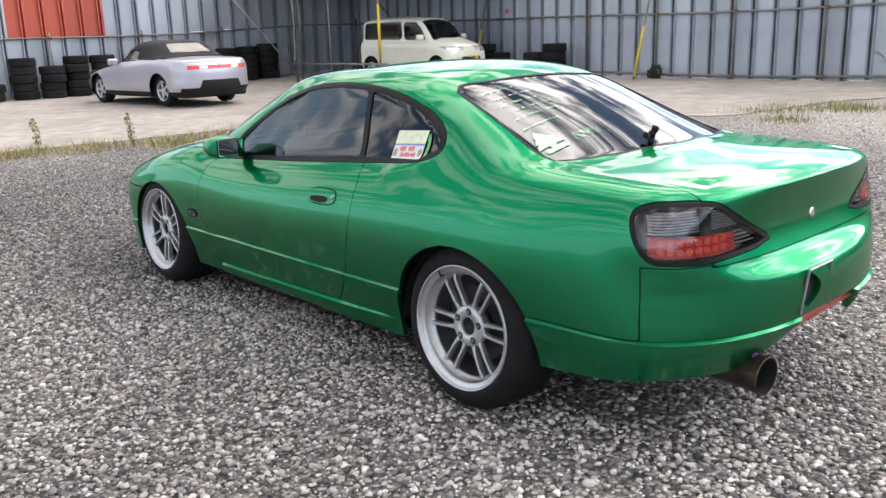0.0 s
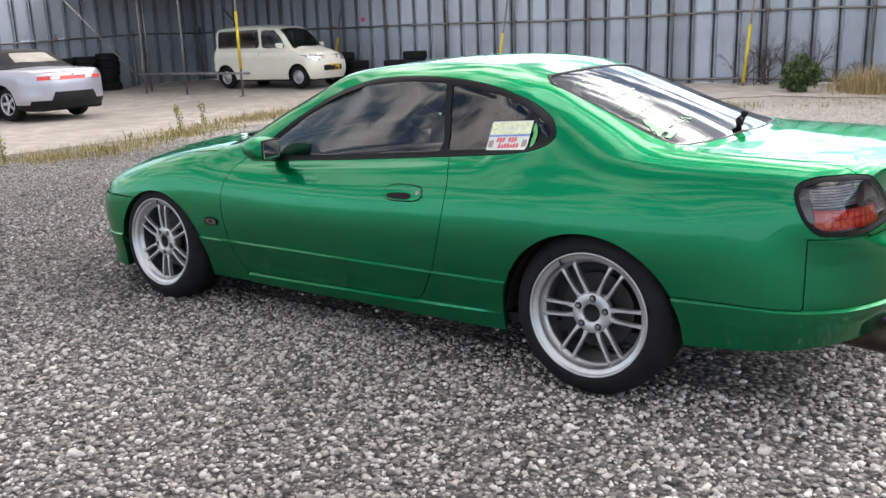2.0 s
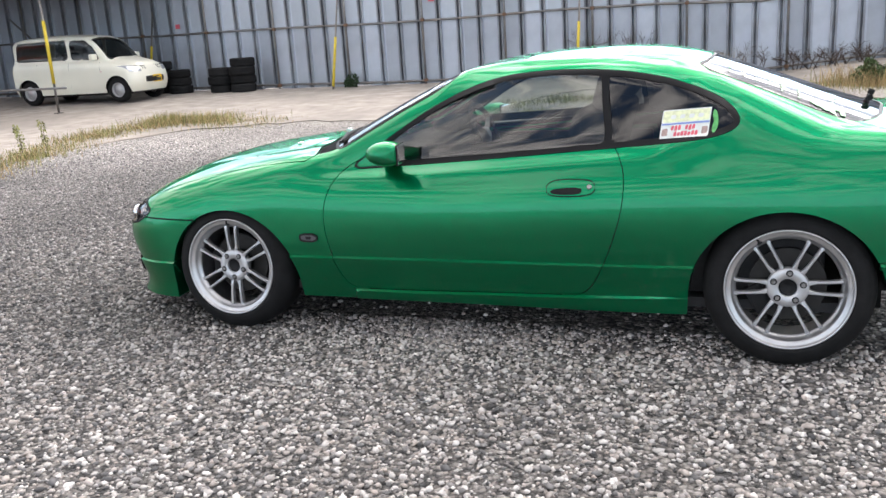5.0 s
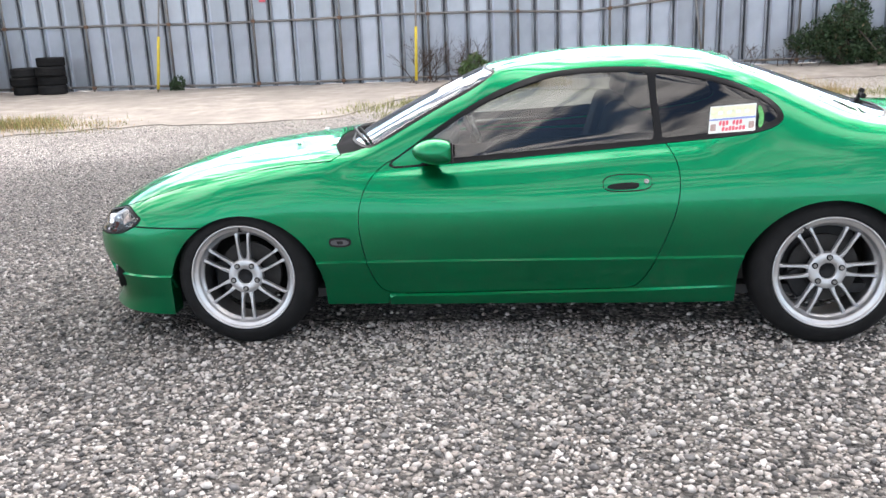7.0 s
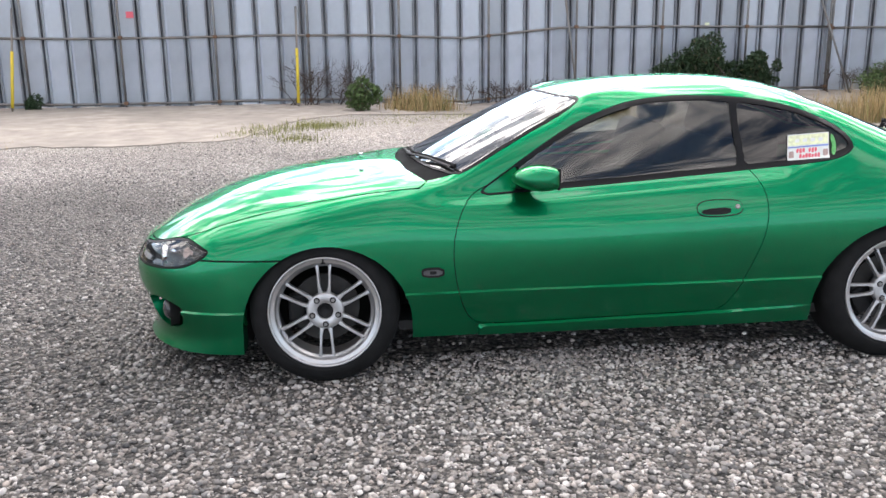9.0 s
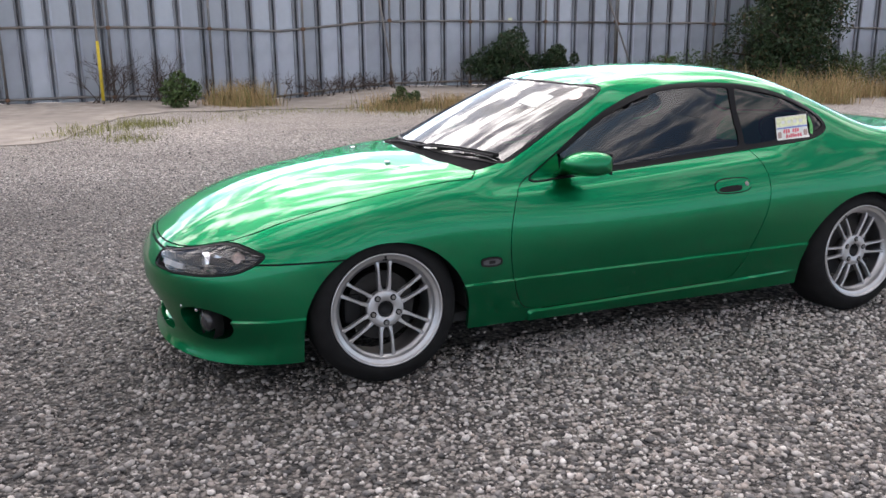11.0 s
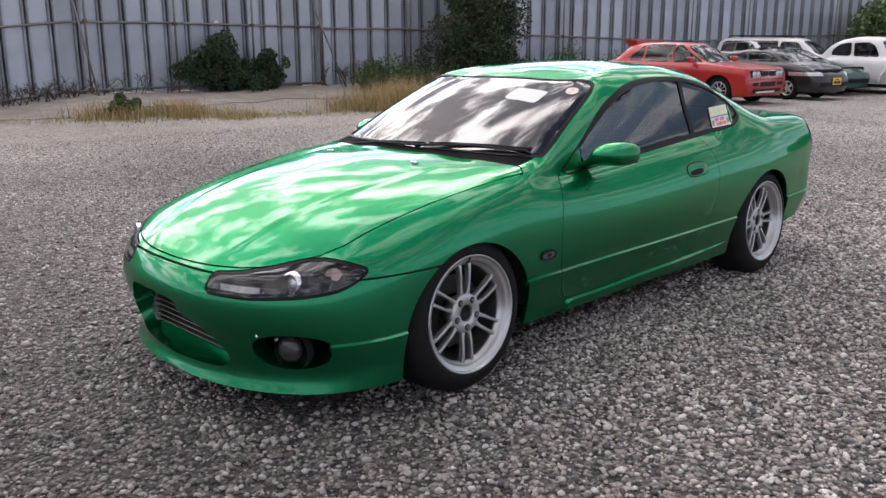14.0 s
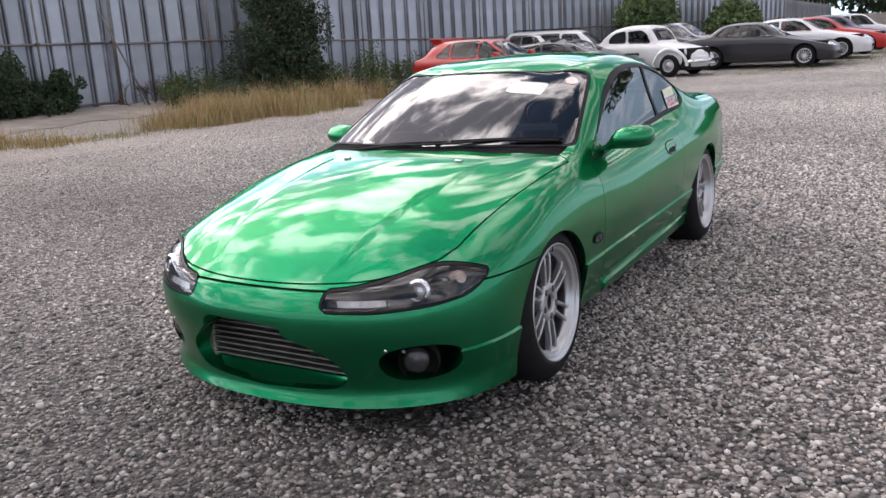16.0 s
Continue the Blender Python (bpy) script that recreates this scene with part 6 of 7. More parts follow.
def simple_wheel(parent, x, y, r, w, side, style):
    """Tyre, rim and spokes of a parked car; the meshes are shared."""
    key = (round(r, 3), round(w, 3), style)
    if key not in CAR_WHEEL:
        rr = r * (.66 if style != "steel" else .60)
        t = lathe([(rr - .01, -.006), (rr + .01, 0), (r - .035, -.004), (r - .012, -.02), (r, -.045), (r, -w + .03), (r - .03, -w), (rr, -w)], 36)
        made = [("tyre", t, RUBBER)]
        made.append(("rim", lathe([(rr, -.012), (rr - .004, .001), (rr - .016, 0), (rr - .026, -.022), (rr - .03, -.06), (rr - .03, -w + .02)], 36), STYLE[style]))
        if style == "steel":
            made.append(("wheel_disc", lathe([(rr - .02, -.05), (.12, -.035), (.10, -.02), (.075, -.015), (.07, -.005), (0, .004)], 32), STYLE[style]))
        else:
            made.append(("wheel_disc", lathe([(rr - .02, -.085), (0, -.08)], 24), VOID))
            n = {"five": 5, "multi": 10, "mesh": 14}[style]
            hub = lathe([(.055, -.05), (.055, -.018), (.04, -.012), (0, -.012)], 20)
            made.append(("hub", hub, STYLE[style]))
            for k in range(n):
                bm = bmesh.new()
                hw = {"five": .030, "multi": .010, "mesh": .008}[style]
                vs = box(bm, .045, -.045, -hw, rr - .015, -.018, hw, .004, seg=1)
                for v in bm.verts:
                    if v.co.x > .1:
                        v.co.z *= .8
                bmesh.ops.transform(bm, matrix=Matrix.Rotation(2 * math.pi * k / n, 4, "Y"), verts=bm.verts)
                made.append(("spoke", bm, STYLE[style]))
        out = []
        for nm, bm, mat in made:
            me = bpy.data.meshes.new(nm); bm.to_mesh(me); bm.free(); me.materials.append(mat); me.shade_smooth(); out.append((nm, me))
        CAR_WHEEL[key] = out
    first = None
    for nm, me in CAR_WHEEL[key]:
        ob = new("wheel" if first is None else nm, me)
        if first is None:
            ob.parent, first = parent, ob
            ob.matrix_basis = pose(x, side * y, r, 0, 0, 0 if side > 0 else 180)
        else:
            ob.parent = first


STYLE = {"five": material("wheel_silver_five", (.58, .58, .59), rough=.3, metal=.8), "multi": material("wheel_silver_multi", (.62, .62, .63), rough=.28, metal=.85),
         "mesh": material("wheel_bright", (.75, .75, .75), rough=.3, metal=.6), "steel": material("wheel_grey_steel", (.42, .42, .43), rough=.45, metal=.5)}
CAR_GLASS = glass_material("car_glass", (.75, .82, .80), .45, ior=1.38)
ORANGE = material("orange_lens", (.75, .28, .04), rough=.2, coat=.5)
PLATE_YELLOW = material("yellow_plate", (.80, .50, .02), rough=.5)
PLATE_PRINT = material("plate_print", (.05, .05, .04), rough=.6)


def parked_car(name, label, at, length, width, paint, lines, axles, wheel, windows, screens, style="five", low_trim=None, inside_dark=True, parts=(), arch_r=None, nu=110):
    """A parked car: painted shell with cut wheel arches, side glass, screens, wheels and lamps; parts: (name, plane, outline, lift, depth, material, label)."""
    car = thing(name, label, "car", at)
    M = body_surface(lines, nu, 5)
    r, ww, yw = wheel
    ar = arch_r or r + .045

    def cut(v):
        out = np.full(len(v), 1.0)
        for xc in axles:
            dx, dz = v[:, 0] - xc, v[:, 2] - r
            out = np.minimum(out, np.where(np.abs(v[:, 1]) > width * .3, np.where(dz > 0, np.hypot(dx, dz), np.abs(dx)) - ar, 1.0))
        return out
    M = clip(M, cut)
    M0 = M
    for k, (poly, lo) in enumerate(windows):
        f0 = inside_of(outline(poly, rounds=2, cut=.03))
        f = lambda v: np.where((np.abs(v[:, 1]) > width * .27) & (v[:, 2] > lo), f0(v[:, 0], v[:, 2]), -1)
        for s in (1, -1):
            near = refine(clip(clip(M, lambda v: s * v[:, 1]), lambda v: f(v) + .05), 1)
            panel("side_window", clip(near, lambda v: f(v) - .012), CAR_GLASS, car, "car side glass", depth=0, lift=-.004)
            panel("window_trim", clip(near, lambda v: np.minimum(f(v), .012 - f(v))), SEAL, car, "black window trim", depth=.008)
        M = clip(M, lambda v: -f(v) - .002)
    for nm, poly, lo in screens:
        f0 = inside_of(outline(poly, rounds=2, cut=.03))
        f = lambda v: np.where(v[:, 2] > lo, f0(v[:, 0], v[:, 1]), -1)
        near = refine(clip(M, lambda v: f(v) + .05), 1)
        panel(nm, clip(near, lambda v: f(v) - .012), CAR_GLASS, car, "car window glass", depth=0, lift=-.003)
        panel("screen_trim", clip(near, lambda v: np.minimum(f(v), .012 - f(v))), SEAL, car, "black screen trim", depth=.008)
        M = clip(M, lambda v: -f(v) - .002)
    if low_trim:
        f = lambda v: low_trim[0] - v[:, 2]
        panel("lower_trim", clip(M, f), low_trim[1], car, "dark lower body trim", depth=.01)
        M = clip(M, lambda v: -f(v))
    panel("body_shell", M, paint, car, depth=.012)
    for nm, plane, poly, lift, depth, mat, lab in parts:
        f0 = inside_of(poly)
        if plane == "front":
            f = lambda v: np.where(v[:, 0] > length * .25, f0(v[:, 1], v[:, 2]), -1)
        elif plane == "rear":
            f = lambda v: np.where(v[:, 0] < -length * .25, f0(v[:, 1], v[:, 2]), -1)
        elif plane == "left":
            f = lambda v: np.where(v[:, 1] > width * .25, f0(v[:, 0], v[:, 2]), -1)
        elif plane == "right":
            f = lambda v: np.where(v[:, 1] < -width * .25, f0(v[:, 0], v[:, 2]), -1)
        else:
            f = lambda v: np.where(v[:, 2] > .6, f0(v[:, 0], v[:, 1]), -1)
        piece = clip(M0, lambda v: f(v) + .06)
        if len(piece[1]):
            piece = clip(refine(piece, 1), f)
        if len(piece[1]):
            panel(nm, piece, mat, car, lab, depth=depth, lift=lift)
    for x in axles:
        for s in (1, -1):
            simple_wheel(car, x, yw, r, ww, s, style)
    zt = float(lines[4][6](0.0))
    bm = bmesh.new()
    box(bm, -length * .46, -width * .40, .17, length * .44, width * .40, zt - .16, .05)
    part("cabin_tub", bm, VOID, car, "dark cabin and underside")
    if inside_dark:
        for y in (-.36, .36):
            bm = bmesh.new()
            box(bm, -.30, y - .22, zt - .4, -.12, y + .22, zt + .20, .05)
            box(bm, -.26, y - .12, zt + .21, -.16, y + .12, zt + .36, .03)
            part("seat", bm, CLOTH, car, "dark car seat")
    return car


def rect2(a0, a1, b0, b1):
    return [(a0, b0), (a1, b0), (a1, b1), (a0, b1)]


def mirror_on(car, x, y, z, paint, s):
    bm = rounded(.10, .20, .13, .035, 3)
    part("door_mirror", bm, paint, car, smooth=True, at=pose(x, s * (y + .10), z))


def plate(car, x, y, z, face, mat=None):
    """A number plate with plain bars for its characters."""
    bm = bmesh.new(); box(bm, -.006, -.165, -.0825, .006, .165, .0825, .004)
    p = part("number_plate", bm, mat or PLATE_YELLOW, car, "yellow number plate" if mat is None else "white number plate", at=pose(x, y, z, 0, 0, 0 if face > 0 else 180))
    for a, b, c, d in ((-.06, .06, .030, .058), (-.13, -.02, -.058, .010), (.0, .13, -.058, .010)):
        bm = bmesh.new(); box(bm, .0055, a, c, .0085, b, d); part("plate_bar", bm, PLATE_PRINT, p, "dark plain bar")


def paint_of(name, color, rough=.3, metal=.2):
    return material(name, color, rough=rough, metal=metal, coat=.45, coat_rough=.04, vary=.06, scale=3, stain=.15, stain_scale=1.5)


SILVER_PAINT = paint_of("silver_lilac_paint", (.50, .49, .55), metal=.6)
CREAM_PAINT = paint_of("cream_paint", (.80, .78, .66), metal=.0)
RED_PAINT = paint_of("red_paint", (.42, .016, .010), metal=.1)
WHITE_PAINT = paint_of("white_paint", (.70, .70, .70), metal=0)
GREY_PAINT = paint_of("dark_grey_paint", (.028, .028, .031), metal=.4)
BLACK_PAINT = paint_of("black_paint", (.018, .018, .02), metal=.2)
TEAL_PAINT = paint_of("dark_green_paint", (.02, .09, .07), metal=.3)
PURPLE_PAINT = paint_of("purple_grey_paint", (.13, .11, .18), metal=.5)
SOFT_TOP = material("black_soft_top", (.012, .012, .013), rough=.85, vary=.2, scale=20)
CLEAR_PLASTIC = material("yellowed_plastic_window", (.27, .24, .19), rough=.3, vary=.1, scale=10)


def put(x, y, heading):
    return pose(x, y, ground_z(x, y) + .018 * (1 if x > 9 else 0), 0, 0, heading)


def silver_convertible():
    L, W = 4.285, 1.78
    top = [(2.14, .60), (1.7, .72), (1.0, .84), (.55, .90), (.35, 1.02), (.05, 1.24), (-.3, 1.31), (-.75, 1.27), (-1.05, 1.10), (-1.25, .98), (-1.5, .955), (-1.95, .93), (-2.14, .84)]
    belt = [(2.14, .52), (1.6, .64), (1.0, .76), (.4, .84), (-.4, .90), (-1.2, .93), (-1.9, .90), (-2.14, .82)]
    roof = [(2.1, .6), (.4, .60), (.0, .54), (-.8, .54), (-1.2, .58), (-2.1, .6)]
    ln = plain_lines(L, W, top, belt, roof, nose=(.7, 2.3), tail=(.5, 2.4), low=.22)
    cloth = [(.02, .93), (-.3, .93), (-1.12, .955), (-1.2, .985), (-.98, 1.15), (-.75, 1.285), (-.3, 1.33), (.05, 1.26), (.12, 1.21)]
    car = parked_car("silver_convertible", "silver two-seat convertible with a closed black soft top, on concrete", put(14.55, -5.52, 6), L, W, SILVER_PAINT, ln, (1.33, -1.21), (.315, .20, .80),
                     [([(.42, .885), (-.42, .925), (-.45, 1.17), (-.25, 1.20), (.05, 1.16), (.25, 1.05)], .80)],
                     [("windscreen", [(.62, .55), (.66, 0), (.62, -.55), (.12, -.48), (.10, 0), (.12, .48)], .8)], "five", (.30, BLACK), True,
                     parts=[("soft_top", "left", [(-.42, .94), (-.44, 1.2), (-.25, 1.22), (.05, 1.19), (.06, 1.5), (-2, 1.5), (-1.22, .98), (-1.15, .935)], .014, .02, SOFT_TOP, "black cloth roof side"),
                            ("soft_top", "right", [(-.42, .94), (-.44, 1.2), (-.25, 1.22), (.05, 1.19), (.06, 1.5), (-2, 1.5), (-1.22, .98), (-1.15, .935)], .014, .02, SOFT_TOP, "black cloth roof side"),
                            ("soft_top", "top", [(.10, -.70), (.10, .70), (-1.26, .72), (-1.26, -.72)], .012, .02, SOFT_TOP, "black cloth roof"),
                            ("plastic_window", "top", [(-.86, -.40), (-.86, .40), (-1.12, .46), (-1.12, -.46)], .018, 0, CLEAR_PLASTIC, "yellowed plastic rear window"),
                            ("tail_lamp", "rear", rect2(-.68, .68, .735, .805), .006, .01, RED_LENS, "full-width red tail lamp band"),
                            ("reversing_lamp", "rear", rect2(.28, .46, .745, .795), .009, .004, REFLECTOR, "pale lamp section"),
                            ("reversing_lamp", "rear", rect2(-.46, -.28, .745, .795), .009, .004, REFLECTOR, "pale lamp section"),
                            ("bumper_recess", "rear", [(-.50, .36), (.50, .36), (.42, .52), (-.42, .52)], .003, .0, BLACK, "dark plate recess"),
                            ("boot_seam", "rear", rect2(-.66, .66, .868, .876), .002, 0, VOID, "dark boot seam"),
                            ("rear_valance", "rear", rect2(-.80, .80, .15, .37), .004, .01, BLACK, "dark rear valance"),
                            ("waist_line", "left", [(-2.0, .80), (2.0, .50), (2.0, .512), (-2.0, .812)], .001, 0, SILVER_PAINT, "")])
    mirror_on(car, .45, .82, .90, SILVER_PAINT, 1); mirror_on(car, .45, .82, .90, SILVER_PAINT, -1)
    disc_at("badge", Vector((-2.10, 0, .845)), Vector((-1, 0, .3)).normalized(), [(0, .006), (.04, .004), (.045, -.004)], CHROME, car, "small round badge", 16)
    return car


silver_convertible()


def kei_wagon():
    L, W = 3.395, 1.475
    top = [(1.69, .80), (1.45, .89), (1.12, .98), (1.0, 1.03), (.55, 1.42), (.35, 1.50), (-.4, 1.555), (-1.3, 1.53), (-1.60, 1.45), (-1.69, 1.25)]
    belt = [(1.69, .72), (1.2, .86), (.9, .93), (0, .95), (-1.6, .97), (-1.69, .96)]
    roof = [(1.69, .5), (.9, .52), (.4, .55), (-1.5, .56), (-1.69, .56)]
    ln = plain_lines(L, W, top, belt, roof, nose=(.28, 2.8), tail=(.20, 3.4), low=.22)
    car = parked_car("kei_wagon", "cream small upright wagon with a yellow plate, on concrete", put(13.6, -12.25, 184), L, W, CREAM_PAINT, ln, (1.19, -1.20), (.275, .16, .715),
                     [([(.78, .965), (.02, .985), (.02, 1.42), (.42, 1.415), (.62, 1.25)], .9), ([(-.06, .985), (-1.48, 1.0), (-1.42, 1.42), (-.06, 1.44)], .9)],
                     [("windscreen", [(1.03, .58), (1.08, 0), (1.03, -.58), (.50, -.50), (.46, 0), (.50, .50)], .9)], "steel", None, True,
                     parts=[("headlight", "front", [(.40, .655), (.70, .665), (.72, .80), (.42, .785)], .004, .01, LENS_FACE, "clear headlight"),
                            ("headlight", "front", [(-.40, .655), (-.70, .665), (-.72, .80), (-.42, .785)], .004, .01, LENS_FACE, "clear headlight"),
                            ("bumper_intake", "front", rect2(-.34, .36, .41, .54), .003, 0, BLACK, "black bumper intake"),
                            ("side_lamp", "right", rect2(.80, .85, .68, .72), .006, .005, AMBER, "amber side repeater"),
                            ("door_seam", "right", rect2(-.03, -.022, .32, .97), .001, 0, VOID, "dark door seam"), ("door_seam", "right", rect2(.80, .808, .40, .93), .001, 0, VOID, "dark door seam"),
                            ("door_seam", "right", rect2(-.90, -.892, .50, .97), .001, 0, VOID, "dark door seam"),
                            ("door_handle", "right", rect2(.03, .17, .80, .83), .015, .012, CREAM_PAINT, ""), ("door_handle", "right", rect2(-.86, -.72, .80, .83), .015, .012, CREAM_PAINT, "")]
                     + [("grille_slot", "front", rect2(s * (.07 + .075 * k), s * (.125 + .075 * k), z, z + .035), .005, 0, BLACK, "black grille slot") for s in (1, -1) for k in range(4) for z in (.70, .745)])
    plate(car, 1.70, .10, .475, 1)
    for s in (1, -1):
        mirror_on(car, .72, .70, 1.03, CREAM_PAINT, s)
    return car


LENS_FACE = material("lamp_glass_face", (.62, .64, .66), rough=.08, metal=.55, vary=.25, scale=14, coat=1)
kei_wagon()


def red_hatchback():
    L, W = 3.90, 1.77
    top = [(1.95, .80), (1.85, .815), (.85, .905), (.76, .935), (.22, 1.27), (.02, 1.335), (-.6, 1.36), (-1.2, 1.34), (-1.35, 1.30), (-1.80, .98), (-1.95, .90)]
    belt = [(1.95, .775), (1.0, .865), (.5, .89), (-1.4, .92), (-1.95, .90)]
    roof = [(1.95, .6), (.8, .58), (.1, .55), (-1.3, .55), (-1.95, .60)]
    ln = plain_lines(L, W, top, belt, roof, nose=(.12, 5.0), tail=(.14, 4.5), low=.20)
    car = parked_car("red_hatchback", "red boxy rally hatchback with a roof spoiler, on gravel", put(-15.2, -7.45, 87), L, W, RED_PAINT, ln, (1.22, -1.26), (.305, .21, .83),
                     [([(.70, .905), (-.04, .915), (-.04, 1.305), (.08, 1.30)], .85), ([(-.07, .915), (-.80, .925), (-.82, 1.315), (-.07, 1.315)], .85), ([(-.85, .93), (-1.30, .945), (-.87, 1.315)], .85)],
                     [("windscreen", [(.80, .60), (.83, 0), (.80, -.60), (.20, -.52), (.17, 0), (.20, .52)], .85), ("rear_screen", [(-1.42, .48), (-1.42, -.48), (-1.74, -.55), (-1.74, .55)], .85)], "multi", None, True,
                     parts=[("side_moulding", "left", rect2(-1.9, 1.9, .545, .565), .004, .004, RED_PAINT, ""),
                            ("door_seam", "left", rect2(-.055, -.047, .30, .93), .001, 0, VOID, "dark door seam"), ("door_seam", "left", rect2(.74, .748, .32, .9), .001, 0, VOID, "dark door seam"),
                            ("door_handle", "left", rect2(.0, .13, .80, .84), .006, .004, BLACK, "black door handle"), ("door_handle", "left", rect2(-.78, -.65, .80, .84), .006, .004, BLACK, "black door handle")])
    for nm, x0, x1, y0, y1, z0, z1, mat, lab in (("grille", 1.88, 1.938, -.30, .30, .60, .735, BLACK, "black grille"), ("grille_rim", 1.90, 1.950, -.31, .31, .728, .748, CHROME, "bright grille surround"), ("grille_rim", 1.90, 1.950, -.31, .31, .588, .604, CHROME, "bright grille surround"),
                                             ("grille_rim", 1.90, 1.950, -.31, -.295, .588, .748, CHROME, "bright grille surround"), ("grille_rim", 1.90, 1.950, .295, .31, .588, .748, CHROME, "bright grille surround"), ("grille_bar", 1.90, 1.952, -.008, .008, .60, .735, CHROME, "bright grille bar"),
                                             ("lamp_panel", 1.88, 1.934, .33, .73, .585, .748, BLACK, "black lamp panel"), ("lamp_panel", 1.88, 1.934, -.73, -.33, .585, .748, BLACK, "black lamp panel"), ("bumper_seam", 1.90, 1.948, -.76, .76, .548, .560, VOID, "dark bumper seam"),
                                             ("bumper_intake", 1.90, 1.957, -.34, .34, .40, .50, BLACK, "dark bumper intake"), ("bumper_intake", 1.90, 1.957, -.60, .60, .27, .35, BLACK, "dark bumper intake"), ("bumper_lamp", 1.90, 1.958, .42, .66, .42, .49, BLACK, "dark bumper lamp"), ("bumper_lamp", 1.90, 1.958, -.66, -.42, .42, .49, BLACK, "dark bumper lamp"),
                                             ("plate_strip", 1.93, 1.965, -.52, .30, .262, .295, PAPER, "white torn strip")):
        bm = bmesh.new(); box(bm, x0, y0, z0, x1, y1, z1, .004); part(nm, bm, mat, car, lab)
    for y in (.44, .60, -.44, -.60):
        disc_at("headlight", Vector((1.938, y, .665)), Vector((1, 0, 0)), [(0, .020), (.04, .016), (.062, .006), (.070, .010), (.074, -.02)], LENS_FACE, car, "round headlight")
    bm = bmesh.new(); box(bm, -1.48, -.56, 1.27, -1.20, -.535, 1.40, .01); box(bm, -1.48, .535, 1.27, -1.20, .56, 1.40, .01); box(bm, -1.54, -.56, 1.33, -1.24, .56, 1.42, .012)
    part("roof_spoiler", bm, RED_PAINT, car, "red roof spoiler")
    for s in (1, -1):
        mirror_on(car, .55, .83, .97, RED_PAINT, s)
        part("wiper", sweep([(.785, s * .28 - .20, .938), (.765, s * .28, .952), (.75, s * .28 + .22, .958)], .012, 6), BLACK, car, "black wiper")
    return car


red_hatchback()


def white_beetle():
    L, W = 4.03, 1.50
    top = [(2.0, .52), (1.85, .68), (1.5, .85), (1.1, .93), (.82, .98), (.72, 1.04), (.42, 1.38), (.2, 1.47), (-.2, 1.50), (-.7, 1.44), (-1.1, 1.28), (-1.5, 1.0), (-1.8, .75), (-2.0, .50)]
    belt = [(2.0, .50), (1.6, .72), (1.1, .86), (.6, .93), (-.6, .95), (-1.2, .88), (-1.7, .66), (-2.0, .48)]
    roof = [(2.0, .4), (.7, .50), (.3, .50), (-.6, .50), (-1.3, .44), (-2.0, .3)]
    ln = plain_lines(L, W - .16, top, belt, roof, nose=(.9, 2.2), tail=(1.0, 2.2), low=.26)
    car = parked_car("white_beetle", "white old rounded saloon with bulging wings, on gravel", put(-21.6, -5.45, 72), L, W, WHITE_PAINT, ln, (1.19, -1.21), (.315, .15, .72),
                     [([(.52, .96), (-.28, .975), (-.28, 1.33), (.18, 1.35), (.38, 1.24)], .9), ([(-.36, .975), (-1.02, 1.0), (-.95, 1.16), (-.74, 1.29), (-.36, 1.35)], .9)],
                     [("windscreen", [(.70, .46), (.74, 0), (.70, -.46), (.43, -.43), (.40, 0), (.43, .43)], .9)], "steel", None, True, arch_r=.30,
                     parts=[("door_seam", "left", rect2(-.325, -.318, .32, .96), .001, 0, VOID, "dark door seam"), ("door_seam", "left", rect2(.62, .628, .32, .93), .001, 0, VOID, "dark door seam"), ("running_board", "left", rect2(-.9, .85, .24, .30), .12, .1, BLACK, "black running board")])
    for s in (1, -1):
        for x, r, l in ((1.20, .40, .58), (-1.22, .39, .56)):
            # a wing: a half dome bulging over each wheel
            bm = bmesh.new()
            rows = []
            for i in range(13):
                a = math.pi * (i / 12) * 1.0
                ring = []
                for j in range(7):
                    b = (math.pi / 2) * j / 6
                    rr = r + .03 + .09 * math.sin(b)
                    ring.append(bm.verts.new((x + (1.25 if math.cos(a) > 0 and x > 0 else 1.05) * rr * math.cos(a) * (1 if j < 6 else .88), s * (.48 + .27 * (1 - (1 - j / 6) ** 2)), .30 + rr * math.sin(a) * (1.04 if j < 5 else .96 if j < 6 else .86))))
                rows.append(ring)
            for p, q in zip(rows, rows[1:]):
                for j in range(6):
                    bm.faces.new((p[j], p[j + 1], q[j + 1], q[j]))
            for v in bm.verts:
                if s < 0:
                    v.co.y = -abs(v.co.y)
            bmesh.ops.recalc_face_normals(bm, faces=bm.faces)
            part("wing", bm, WHITE_PAINT, car, "rounded white wing", smooth=True)
        disc_at("headlight", Vector((1.70, s * .56, .70)), Vector((1, 0, .22)).normalized(), [(0, .03), (.05, .025), (.085, .008), (.098, .006), (.10, -.03)], LENS_FACE, car, "round headlight")
    part("bumper", sweep([(1.75, -.72, .42), (2.02, -.62, .42), (2.08, 0, .42), (2.02, .62, .42), (1.75, .72, .42)], .035, 8, flat=1.4), CHROME, car, "bright bumper bar", smooth=True)
    return car


white_beetle()


